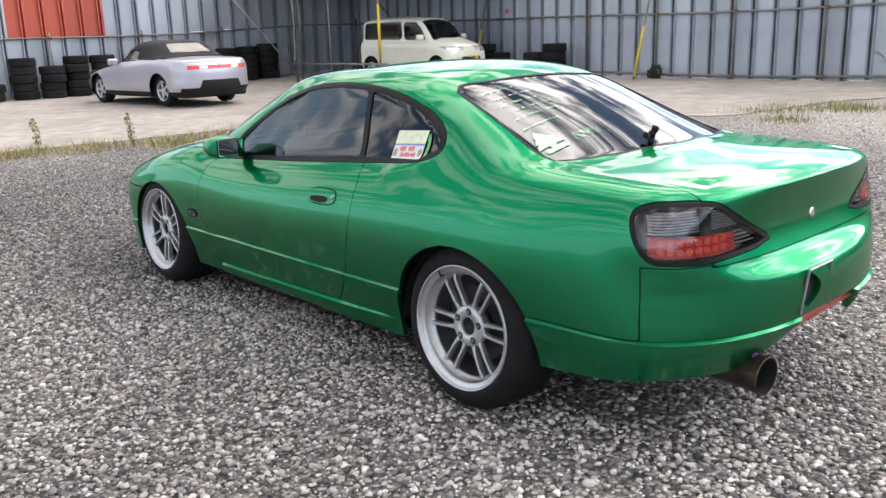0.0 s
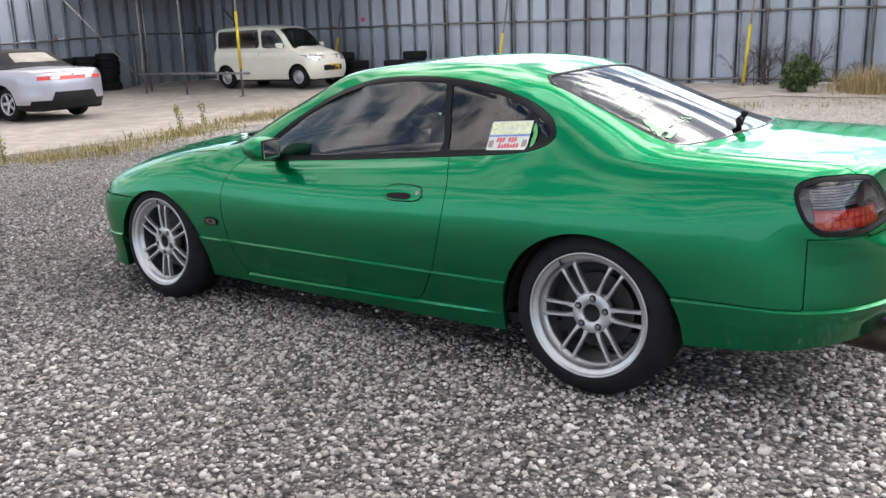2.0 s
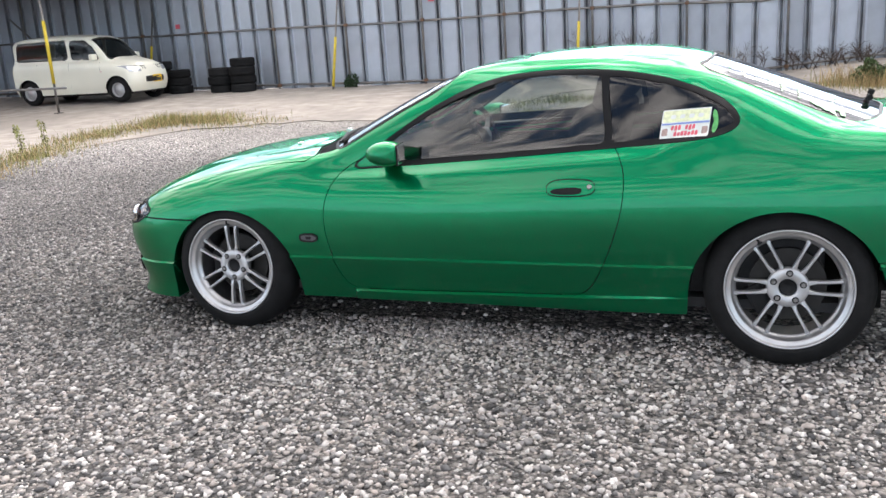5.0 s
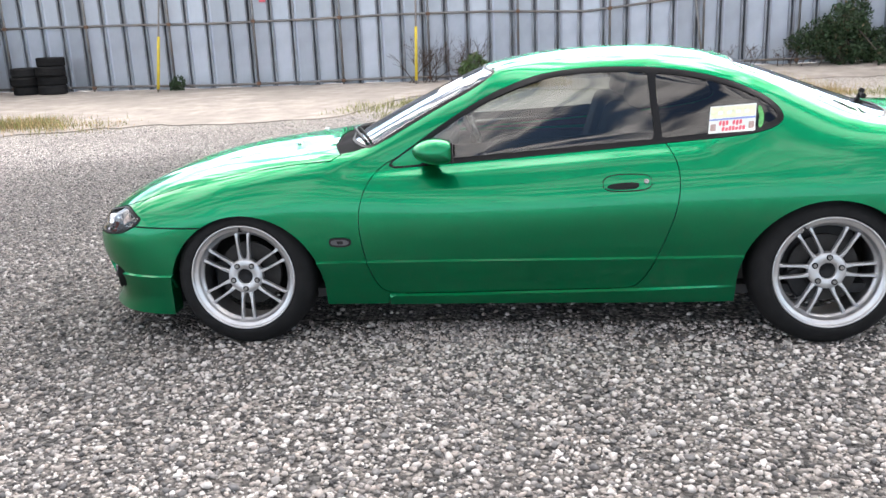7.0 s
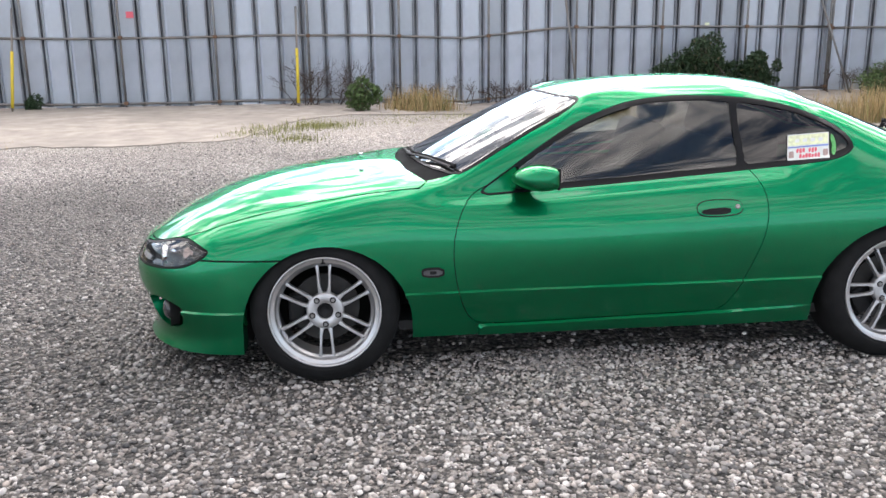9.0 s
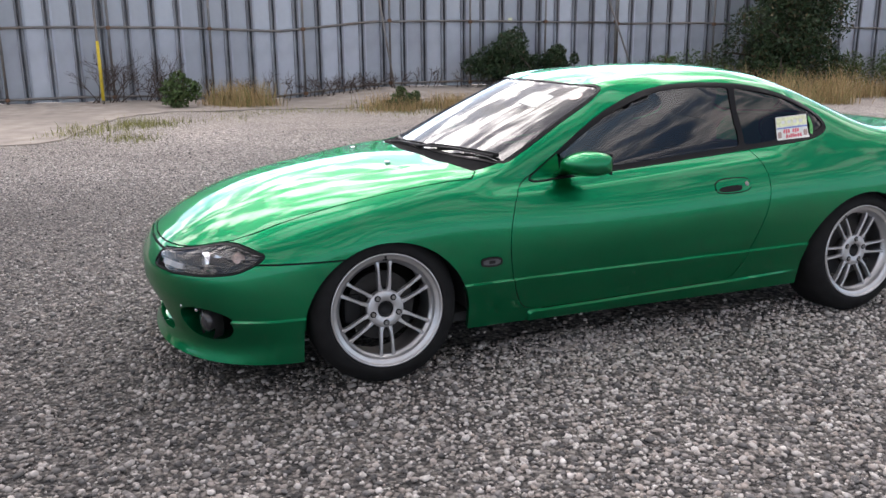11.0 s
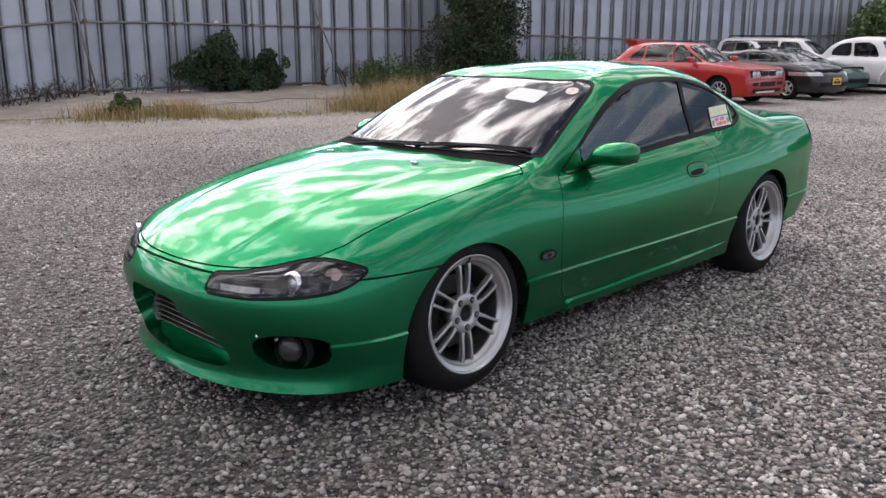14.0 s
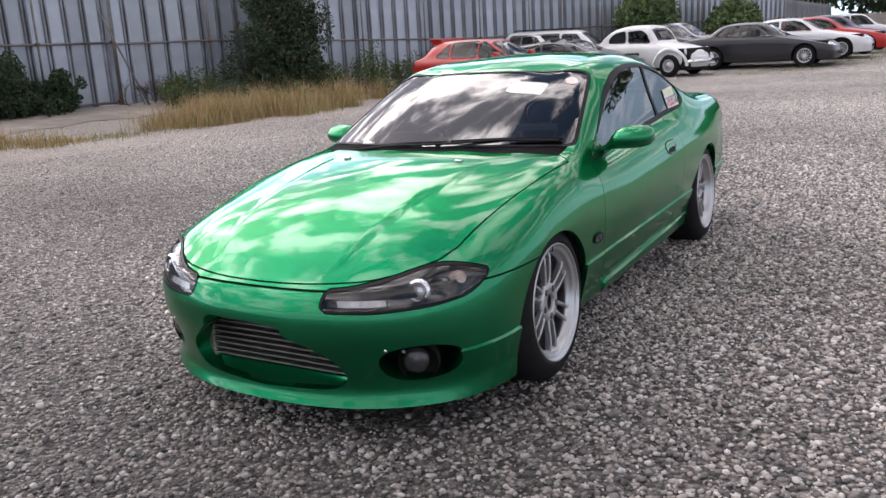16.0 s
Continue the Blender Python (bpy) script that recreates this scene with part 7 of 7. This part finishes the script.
def coupe_like(name, label, at, paint, L, W, H, style, wheel, parts=(), hatch=False):
    """A plain two-door or saloon of about 1990."""
    top = [(L / 2, .60), (L / 2 - .3, .70), (.95, .88), (.80, .92), (.15, H - .05), (-.1, H - .01), (-.5, H), (-1.0, H - .06), (-1.55, .98 if not hatch else 1.15), (-1.8, .95 if not hatch else .98), (-L / 2, .86)]
    belt = [(L / 2, .56), (1.2, .78), (.6, .86), (-1.4, .91), (-L / 2, .84)]
    roof = [(L / 2, .6), (.8, .58), (.0, .52), (-1.0, .52), (-1.6, .58), (-L / 2, .6)]
    ln = plain_lines(L, W, top, belt, roof, nose=(.32, 2.8), tail=(.28, 3.0), low=.20)
    ax = (L / 2 - .88, -L / 2 + 1.03)
    return parked_car(name, label, at, L, W, paint, ln, ax, wheel,
                      [([(.55, .885), (-.42, .915), (-.42, H - .075), (-.05, H - .075), (.18, H - .13)], .82), ([(-.48, .915), (-1.22, .945), (-.95, H - .12), (-.48, H - .075)], .82)],
                      [("windscreen", [(.84, .58), (.87, 0), (.84, -.58), (.20, -.50), (.17, 0), (.20, .50)], .8), ("rear_screen", [(-1.05, .46), (-1.05, -.46), (-1.52, -.55), (-1.52, .55)], .85)], style, None, True,
                      parts=[("headlight", "front", [(.42, .575), (.74, .575), (.76, .66), (.44, .665)], .003, .006, LENS_FACE, "clear headlight"), ("headlight", "front", [(-.42, .575), (-.74, .575), (-.76, .66), (-.44, .665)], .003, .006, LENS_FACE, "clear headlight"),
                             ("bumper_intake", "front", rect2(-.55, .55, .33, .43), .003, 0, BLACK, "dark bumper intake"), ("door_seam", "left", rect2(-.50, -.492, .32, .92), .001, 0, VOID, "dark door seam"), ("door_seam", "left", rect2(.68, .688, .32, .86), .001, 0, VOID, "dark door seam"),
                             ("door_seam", "right", rect2(-.50, -.492, .32, .92), .001, 0, VOID, "dark door seam"), *parts])


grey = coupe_like("grey_coupe", "matt dark grey two-door coupe on bright wheels, on gravel", put(-23.7, -2.55, 88), GREY_PAINT, 4.545, 1.755, 1.33, "mesh", (.315, .21, .82),
                  [("indicator", "left", rect2(2.0, 2.16, .585, .65), .004, .004, ORANGE, "orange corner indicator"), ("indicator", "front", rect2(.70, .85, .585, .65), .004, .004, ORANGE, "orange corner indicator")])
black = coupe_like("black_coupe", "low black coupe with a yellow plate, on gravel", put(-17.9, -6.55, 78), BLACK_PAINT, 3.3, 1.45, 1.20, "five", (.27, .17, .66), hatch=True)
plate(black, 1.66, 0, .45, 1)
coupe_like("green_saloon", "dark green low saloon, on gravel", put(-20.2, -7.3, 80), TEAL_PAINT, 4.2, 1.68, 1.22, "five", (.29, .19, .79))
coupe_like("white_saloon", "white saloon parked at the fence", put(-22.6, -9.2, 75), WHITE_PAINT, 4.5, 1.69, 1.40, "steel", (.30, .19, .79))
coupe_like("silver_saloon", "silver saloon parked in the row", put(-27.4, -5.9, 84), SILVER_PAINT, 4.5, 1.72, 1.38, "five", (.31, .19, .80))
coupe_like("dark_saloon", "dark saloon parked in the row", put(-25.6, -5.9, 82), BLACK_PAINT, 4.4, 1.70, 1.36, "five", (.31, .19, .80))
coupe_like("white_coupe", "white coupe with pale wheels parked in the row", put(-26.1, -1.8, 90), WHITE_PAINT, 4.5, 1.73, 1.31, "mesh", (.31, .20, .81))
coupe_like("red_coupe", "red coupe parked in the far row", put(-29.0, -1.35, 92), RED_PAINT, 4.5, 1.74, 1.31, "five", (.31, .20, .81))
coupe_like("purple_saloon", "purple-grey saloon parked in the far row", put(-32.5, -1.2, 92), PURPLE_PAINT, 4.7, 1.73, 1.36, "five", (.31, .20, .81))
coupe_like("white_saloon", "white saloon parked by the far fence", put(-39, -1.0, 110), WHITE_PAINT, 4.5, 1.72, 1.40, "five", (.31, .20, .81))
coupe_like("white_saloon", "white saloon parked at the far end", put(-43.5, 2.4, 60), WHITE_PAINT, 4.6, 1.74, 1.42, "five", (.31, .20, .81))


def wagon_behind():
    L, W = 4.6, 1.70
    top = [(2.3, .72), (1.1, .93), (.95, .97), (.4, 1.36), (.1, 1.44), (-1.9, 1.46), (-2.15, 1.36), (-2.3, 1.0)]
    belt = [(2.3, .66), (1.0, .88), (-2.2, .95), (-2.3, .9)]
    ln = plain_lines(L, W, top, belt, [(2.3, .6), (.6, .56), (-2.3, .56)], nose=(.25, 3), tail=(.2, 3.4))
    car = parked_car("white_wagon", "white estate car with a roof rack, by the fence", put(-22.9, -8.3, 95), L, W, WHITE_PAINT, ln, (1.35, -1.25), (.30, .19, .79),
                     [([(.62, .94), (-.2, .96), (-.2, 1.34), (.30, 1.32)], .9), ([(-.26, .96), (-1.1, .97), (-1.1, 1.37), (-.26, 1.36)], .9), ([(-1.16, .97), (-2.05, .98), (-1.95, 1.36), (-1.16, 1.37)], .9)],
                     [("windscreen", [(.98, .58), (1.0, 0), (.98, -.58), (.42, -.52), (.40, 0), (.42, .52)], .85)], "steel")
    for s in (1, -1):
        part("roof_rail", sweep([(.1, s * .50, 1.45), (0, s * .50, 1.50), (-1.8, s * .50, 1.51), (-1.9, s * .50, 1.46)], .018, 8), BLACK, car, "dark roof rail")


wagon_behind()


# ---------------------------------------------------------------- tyre stacks
def build_tyres():
    bm = lathe([(.185, -.085), (.20, -.098), (.27, -.100), (.298, -.088), (.305, -.06), (.305, -.03), (.300, -.022), (.306, -.014), (.306, .014), (.300, .022), (.305, .03), (.305, .06), (.298, .088), (.27, .10), (.20, .098), (.185, .085)], 30, axis="Z")
    me = bpy.data.meshes.new("tyre")
    bm.to_mesh(me); bm.free(); me.materials.append(OLD_RUBBER); me.shade_smooth()
    random.seed(5)
    stacks = [(10.55, -13.95, 4), (11.18, -13.9, 3), (12.35, -13.9, 3), (12.98, -13.95, 4), (18.95, -3.2, 2), (18.9, -3.95, 5), (18.85, -4.62, 4), (18.95, -5.25, 5), (18.9, -5.92, 5), (18.95, -6.6, 4), (18.95, -10.2, 5), (18.9, -10.85, 5), (18.95, -9.5, 5)]
    for x, y, n in stacks:
        z = ground_z(x, y) + .018
        for k in range(n):
            s = random.uniform(.93, 1.04)
            h = .2 * s
            ob = new("tyre", me)
            ob.matrix_basis = pose(x + random.uniform(-.03, .03), y + random.uniform(-.03, .03), z + h / 2, 0, 0, random.uniform(0, 360)) @ Matrix.Diagonal((s, s, s, 1))
            z += h
            tagged(ob, "used black car tyre in a stack", "tyre", group="tyre stacks")


OLD_RUBBER = material("old_tyre_rubber", (.012, .012, .0125), rough=.85, spec=.2, vary=.3, scale=12, rand=.25, stain=.25, stain_scale=4, dark=(.03, .029, .027))
build_tyres()

# ---------------------------------------------------------------- plants
def leaf_material(name, color, rough=.55):
    m = material(name, color, rough=rough, spec=.3)
    nt = m.node_tree
    b = nt.nodes["Principled BSDF"]
    N, L = nt.nodes.new, nt.links.new
    geo = N("ShaderNodeNewGeometry")
    r = N("ShaderNodeMapRange"); r.inputs["To Min"].default_value, r.inputs["To Max"].default_value = .55, 1.5
    L(geo.outputs["Random Per Island"], r.inputs["Value"])
    rgb = N("ShaderNodeRGB"); rgb.outputs[0].default_value = (*color, 1)
    s = N("ShaderNodeVectorMath"); s.operation = "SCALE"
    L(rgb.outputs[0], s.inputs[0]); L(r.outputs[0], s.inputs["Scale"]); L(s.outputs[0], b.inputs["Base Color"])
    return m


LEAF_DARK = leaf_material("dark_leaves", (.030, .056, .024))
LEAF_BROWN = leaf_material("withered_leaves", (.085, .068, .034))
LEAF_MID = leaf_material("green_leaves", (.075, .12, .04))
DRY_GRASS = leaf_material("dry_grass", (.40, .29, .15), .85)
GREEN_GRASS = leaf_material("weed_grass", (.25, .25, .095), .7)
TWIG = material("dry_twig", (.075, .055, .045), rough=.9)
BARK = material("bark", (.07, .055, .042), rough=.9, vary=.3, scale=12, bump=.4)


def raw_mesh(name, v, f, mat, parent=None, label=""):
    v, f = np.asarray(v, float), np.asarray(f, int)
    k = f.shape[1]
    me = bpy.data.meshes.new(name)
    me.vertices.add(len(v)); me.vertices.foreach_set("co", v.ravel())
    me.loops.add(f.size); me.loops.foreach_set("vertex_index", f.ravel())
    me.polygons.add(len(f)); me.polygons.foreach_set("loop_start", np.arange(0, f.size, k))
    me.materials.append(mat)
    me.update(calc_edges=True)
    ob = new(name, me)
    if parent is not None:
        ob.parent = parent
    if label:
        ob["label"] = label
    return ob


def leaves(rng, centres, size):
    """Folded leaves (two triangles over a midrib) turned every way."""
    n = len(centres)
    a = rng.normal(size=(n, 3)); a /= np.linalg.norm(a, axis=1, keepdims=True)
    b = np.cross(a, rng.normal(size=(n, 3))); b /= np.linalg.norm(b, axis=1, keepdims=True)
    c = np.cross(a, b)
    s = (size * rng.uniform(.6, 1.3, n))[:, None]
    tip, root = centres + a * s, centres - a * s
    l, r = centres + b * s * .45 + c * s * .18, centres - b * s * .45 + c * s * .18
    v = np.stack([root, l, tip, r], 1).reshape(-1, 3)
    i = 4 * np.arange(n)[:, None]
    f = np.concatenate([i + np.array([[0, 1, 2]]), i + np.array([[0, 2, 3]])], 0)
    return v, f


def clumpy(rng, n, lobes):
    """Points near the skin of several overlapping lobes (centre, radii)."""
    pts = []
    w = np.array([r[0] * r[1] + r[1] * r[2] + r[0] * r[2] for _, r in lobes])
    pick = rng.choice(len(lobes), n, p=w / w.sum())
    d = rng.normal(size=(n, 3)); d /= np.linalg.norm(d, axis=1, keepdims=True)
    bump = np.array([1 + .28 * noise.noise(Vector(q * 2.6) + Vector((k * 7.1, 0, 0))) for q, k in zip(d, pick)])
    rad = (1 - .45 * rng.random(n) ** 2) * bump
    c = np.array([l[0] for l in lobes])[pick]
    r = np.array([l[1] for l in lobes])[pick]
    return c + d * r * rad[:, None]


def bush(name, label, category, at, lobes, n, size, mat, seed, trunk=.04, height=1.0, dry=0):
    rng = np.random.default_rng(seed)
    t = thing(name, label, category, at)
    v, f = leaves(rng, clumpy(rng, n, lobes), size)
    raw_mesh("crown", v, f, mat, t)
    if dry:
        v, f = leaves(rng, clumpy(rng, dry, lobes), size * .9)
        raw_mesh("withered_crown", v, f, LEAF_BROWN, t, "brown withered leaves and twigs")
    bm = bmesh.new()
    tube(bm, (0, 0, -.05), (0, 0, height * .5), trunk, 8, trunk * .6)
    part("trunk", bm, BARK, t, "brown trunk")
    for k, (c, r) in enumerate(lobes):
        bm = bmesh.new()
        tube(bm, (0, 0, height * .12 + .03 * k), Vector(c), trunk * .55, 6, trunk * .15)
        part("limb", bm, BARK, t, "brown limb")
    return t


def lobes_of(seed, n, w, h):
    """Uneven lobes of a shrub, larger and lower in the middle, with a few sprays standing out."""
    r = random.Random(seed)
    out = []
    for _ in range(n):
        a = r.gauss(0, .42)
        q = r.uniform(.10, .26) * w
        out.append(((a * w * .9, r.gauss(0, .16) * w, h * r.uniform(.12, .80) * (1 - .55 * min(1, abs(a)))), (q * r.uniform(.8, 1.5), q * r.uniform(.7, 1.1), q * r.uniform(.7, 1.5))))
    return out


def put_plant(x, y, rz=0):
    return pose(x, y, ground_z(x, y), 0, 0, rz)


bush("bush", "dense dark green bush against the fence", "bush", put_plant(-6.45, -14.1), [((0, 0, .40), (.55, .36, .42)), *lobes_of(21, 30, 1.10, 1.45)], 9500, .040, LEAF_DARK, 11, height=.9, dry=700)
bush("bush", "low dark green bush against the fence", "bush", put_plant(-7.72, -14.1), [((0, 0, .32), (.36, .28, .34)), *lobes_of(22, 20, .75, 1.10)], 5000, .038, LEAF_DARK, 12, height=.7, dry=400)
bush("tree", "tall dark creeper-grown tree before the fence", "tree", put_plant(-13.0, -12.35), [((0, 0, 1.0), (.95, .75, 1.0)), ((-.2, 0, 2.0), (.95, .75, .95)), ((.35, 0, 2.6), (.8, .7, .9)), ((-.5, .1, .6), (.8, .6, .6)), ((.1, 0, 3.4), (.8, .7, .9)), ((-1.0, .1, 1.9), (.5, .4, .35)), ((.9, 0, 1.6), (.4, .4, .5)), *[((c[0], c[1], c[2] * 1.0), q) for c, q in lobes_of(9, 26, 2.5, 3.6)]], 19000, .050, LEAF_DARK, 13, trunk=.10, height=3.0, dry=4500)
for k, (x, y, s) in enumerate(((-14.6, -12.2, .55), (-15.9, -11.7, .65), (-17.2, -11.4, .55), (-18.8, -10.9, .6), (-11.2, -13.1, .5), (-10.2, -13.3, .38), (-12.2, -11.7, .42))):
    bush("weed", "green weeds growing along the fence", "weed", put_plant(x, y, 40 * k), lobes_of(100 + k, 26, s * 2.6, s * 1.9), 2600, .036, LEAF_MID, 30 + k, trunk=.015, height=s, dry=300)
bush("bush", "large green bush before the far fence", "bush", put_plant(-27.8, -7.2), [((0, 0, 1.2), (1.6, 1.0, 1.1)), ((.9, 0, 1.7), (1.0, .9, .8)), ((-.8, 0, 1.6), (1.0, .9, .9))], 6500, .10, LEAF_MID, 51, trunk=.08, height=2)
bush("bush", "large reddish-green bush before the far fence", "bush", put_plant(-33.4, -5.2), [((0, 0, 1.1), (1.8, 1.0, 1.1)), ((-1.2, 0, 1.3), (1.2, .9, .8)), ((1.3, 0, 1.0), (1.0, .9, .8))], 6500, .11, LEAF_MID, 52, trunk=.08, height=2)
for x, y, k in ((1.02, -12.55, 0), (-3.0, -11.5, 1)):
    bush("bush", "green upright shrub on the concrete's edge", "bush", put_plant(x, y) @ Matrix.Scale((1, .75)[k], 4), [((0, 0, .22), (.20, .18, .22)), *lobes_of(64 + k, 16, .50, .78)], 2400, .036, LEAF_MID, 61 + 7 * k, trunk=.012, height=.5, dry=250)
bush("bush", "small dark weed at the fence's foot", "weed", put_plant(7.75, -14.2), [((0, 0, .16), (.16, .13, .18)), ((.1, 0, .12), (.12, .1, .12))], 500, .035, LEAF_DARK, 62, trunk=.01, height=.3)
for k, (x, y, r, h) in enumerate(((-78, -9, 5, 9), (-86, -2, 6, 11), (-92, 6, 6, 10), (-98, 14, 7, 12), (-84, 14, 5, 8), (-104, 24, 7, 11), (-72, -14, 5, 8), (-64, -16, 4, 7), (-31, -16, 4, 7), (-38, -13.5, 4.5, 7.5), (-46, -12, 4.5, 7), (-54, -13, 5, 8))):
    bush("tree", "large dark broad-leaved tree behind the yard", "tree", put_plant(x, y), [((0, 0, h * .55), (r, r, h * .42)), ((r * .5, 0, h * .4), (r * .6, r * .6, h * .3)), ((-r * .5, 0, h * .42), (r * .6, r * .6, h * .3)), ((0, r * .3, h * .75), (r * .6, r * .6, h * .25))], 4200, .42, LEAF_DARK, 70 + k, trunk=.35, height=h * .6)


def blades(rng, n, spots, spread, height, width):
    """Grass blades: bent tapering strips round the spots."""
    sp = np.array(spots)[rng.integers(0, len(spots), n)]
    p = sp[:, :2] + rng.normal(size=(n, 2)) * spread * (.5 + rng.random((n, 1)))
    z = np.array([ground_z(x, y) for x, y in p])
    h = height * sp[:, 2] * rng.uniform(.35, 1.15, n)
    t = rng.uniform(0, 2 * np.pi, n)
    lean = rng.uniform(.08, .95, n) * h
    d = np.stack([np.cos(t), np.sin(t)], 1)
    s = np.stack([-d[:, 1], d[:, 0]], 1) * (width * rng.uniform(.6, 1.4, n))[:, None]
    v = np.zeros((n, 5, 3))
    for k, (fr, w, l) in enumerate(((0, -1, 0), (0, 1, 0), (.55, .7, .35), (.55, -.7, .35))):
        v[:, k, :2] = p + s * w + d * (lean * l)[:, None]
        v[:, k, 2] = z - .01 + h * fr
    v[:, 4, :2] = p + d * lean[:, None]
    v[:, 4, 2] = z + h
    i = 5 * np.arange(n)[:, None]
    f = np.concatenate([i + np.array([[0, 1, 2]]), i + np.array([[0, 2, 3]]), i + np.array([[3, 2, 4]])], 0)
    return v.reshape(-1, 3), f


def along(points, n, jitter, seed):
    r = random.Random(seed)
    out = []
    for _ in range(n):
        k = r.randrange(len(points) - 1)
        t = r.random()
        a, b = points[k], points[k + 1]
        out.append((a[0] + (b[0] - a[0]) * t + r.gauss(0, jitter), a[1] + (b[1] - a[1]) * t + r.gauss(0, jitter), r.uniform(.4, 1.2) * (a[2] + (b[2] - a[2]) * t)))
    return out


def build_grass():
    rng = np.random.default_rng(8)
    strip = along([(8.6, .2, .5), (8.2, -1.2, .8), (7.8, -3.0, .9), (8.3, -4.3, .8), (8.9, -6.0, .8), (9.1, -7.6, .9), (8.6, -8.5, 1.1)], 60, .20, 1)
    tufts = along([(9.0, -8.6, 1.2), (8.3, -8.7, 1.3), (7.5, -8.6, 1.0), (6.5, -8.3, .5)], 26, .22, 2)
    mid = along([(2.8, -9.5, .8), (2.2, -9.9, 1.0), (1.3, -10.2, .7)], 20, .22, 3) + along([(2.4, -8.9, .7), (1.4, -8.5, .5)], 6, .15, 31)
    west = along([(.15, -12.9, 1.3), (-.9, -12.9, 1.7)], 16, .16, 4) + along([(-2.6, -11.6, .9), (-4.0, -11.3, .9), (-5.6, -10.8, .5)], 26, .2, 41) + along([(-7.5, -10.7, 1.3), (-9.5, -10.4, 2.1), (-12.2, -10.1, 2.0)], 60, .35, 42) + along([(-8.8, -11.4, 1.6), (-12.8, -10.9, 2.0), (-16.5, -9.6, 1.2)], 30, .4, 43)
    wide = along([(.8, -11.6, .5), (-2.2, -11.6, .5), (-5, -11.0, .6), (-6.8, -10.7, .6)], 46, .35, 5)
    far = along([(-20, -4.0, .6), (-23, -1.0, .6), (-26, .6, .7), (-34, 1.5, 1.2), (-42, 5, 1.6)], 60, .5, 6)
    for name, label, spots, n, spread, h, mat in (("grass", "dry yellow grass along the concrete edge", strip + tufts, 6500, .24, .15, DRY_GRASS), ("grass", "green weeds among dry grass", strip + tufts, 6500, .22, .17, GREEN_GRASS),
                                                  ("grass", "dry tufts in the gravel", mid, 1300, .15, .17, GREEN_GRASS), ("grass", "tall dry grass before the fence", west, 15000, .17, .34, DRY_GRASS), ("grass", "green weeds before the fence", west, 5000, .15, .30, GREEN_GRASS),
                                                  ("grass", "thin low grass in the gravel", wide, 3200, .28, .13, GREEN_GRASS), ("grass", "weeds round the parked cars", far, 3000, .3, .16, GREEN_GRASS)):
        v, f = blades(rng, n, spots, spread, h, .0045)
        tagged(raw_mesh(name, v, f, mat), label, "grass", kind="stuff")
    # a few tall weeds with leafy heads on the concrete's edge
    for k, (x, y) in enumerate(((8.0, -1.9), (8.75, -5.2), (8.9, -5.8), (8.4, -.8))):
        bush("weed", "single tall weed on the concrete edge", "weed", put_plant(x, y), [((0, 0, .22), (.05, .05, .2)), ((.03, .02, .38), (.04, .04, .08))], 160, .022, GREEN_GRASS, 90 + k, trunk=.006, height=.6)


build_grass()


def dry_shrub(at, n, h, spread, seed):
    r = random.Random(seed)
    t = thing("dry_shrub", "bare brown shrub of dry twigs by the fence", "shrub", at)
    bm = bmesh.new()

    def grow(p, d, l, rad, depth):
        q = p + d * l
        tube(bm, p, q, rad, 4, rad * .6, caps=False)
        if depth:
            for _ in range(3):
                nd = (d + Vector((r.gauss(0, .55), r.gauss(0, .4), r.gauss(.05, .35)))).normalized()
                grow(p + d * l * r.uniform(.5, 1), nd, l * r.uniform(.55, .8), rad * .6, depth - 1)
    for _ in range(n):
        grow(Vector((r.gauss(0, spread * .3), r.gauss(0, .1), 0)), Vector((r.gauss(0, .5), r.gauss(0, .2), 1)).normalized(), h * r.uniform(.3, .5), .0105, 3)
    tagged(part("brushwood", bm, TWIG, t), kind="stuff")


dry_shrub(put_plant(1.75, -14.2), 20, 1.15, 1.2, 1)
dry_shrub(put_plant(.3, -14.1), 5, .55, 1.2, 2)
dry_shrub(put_plant(-2.3, -14.15), 26, .55, 2.2, 3)
dry_shrub(put_plant(-3.2, -14.1), 6, .5, 1.4, 4)
for k, (x, h) in enumerate(((-4.6, .5), (-5.9, .45), (-9.6, .55), (-10.4, .7), (-11.3, .6), (1.0, .6), (-.6, .6), (-2.4, .55))):
    dry_shrub(put_plant(x, -14.05 + .05 * (k % 3)), 7, h, 1.5, 20 + k)
bm = bmesh.new()
box(bm, -75, -5.3, 0, -74.8, 30, 1.7)
tagged(part("wall_end", bm, CONCRETE), "low grey concrete wall at the far end", "wall", kind="structure")
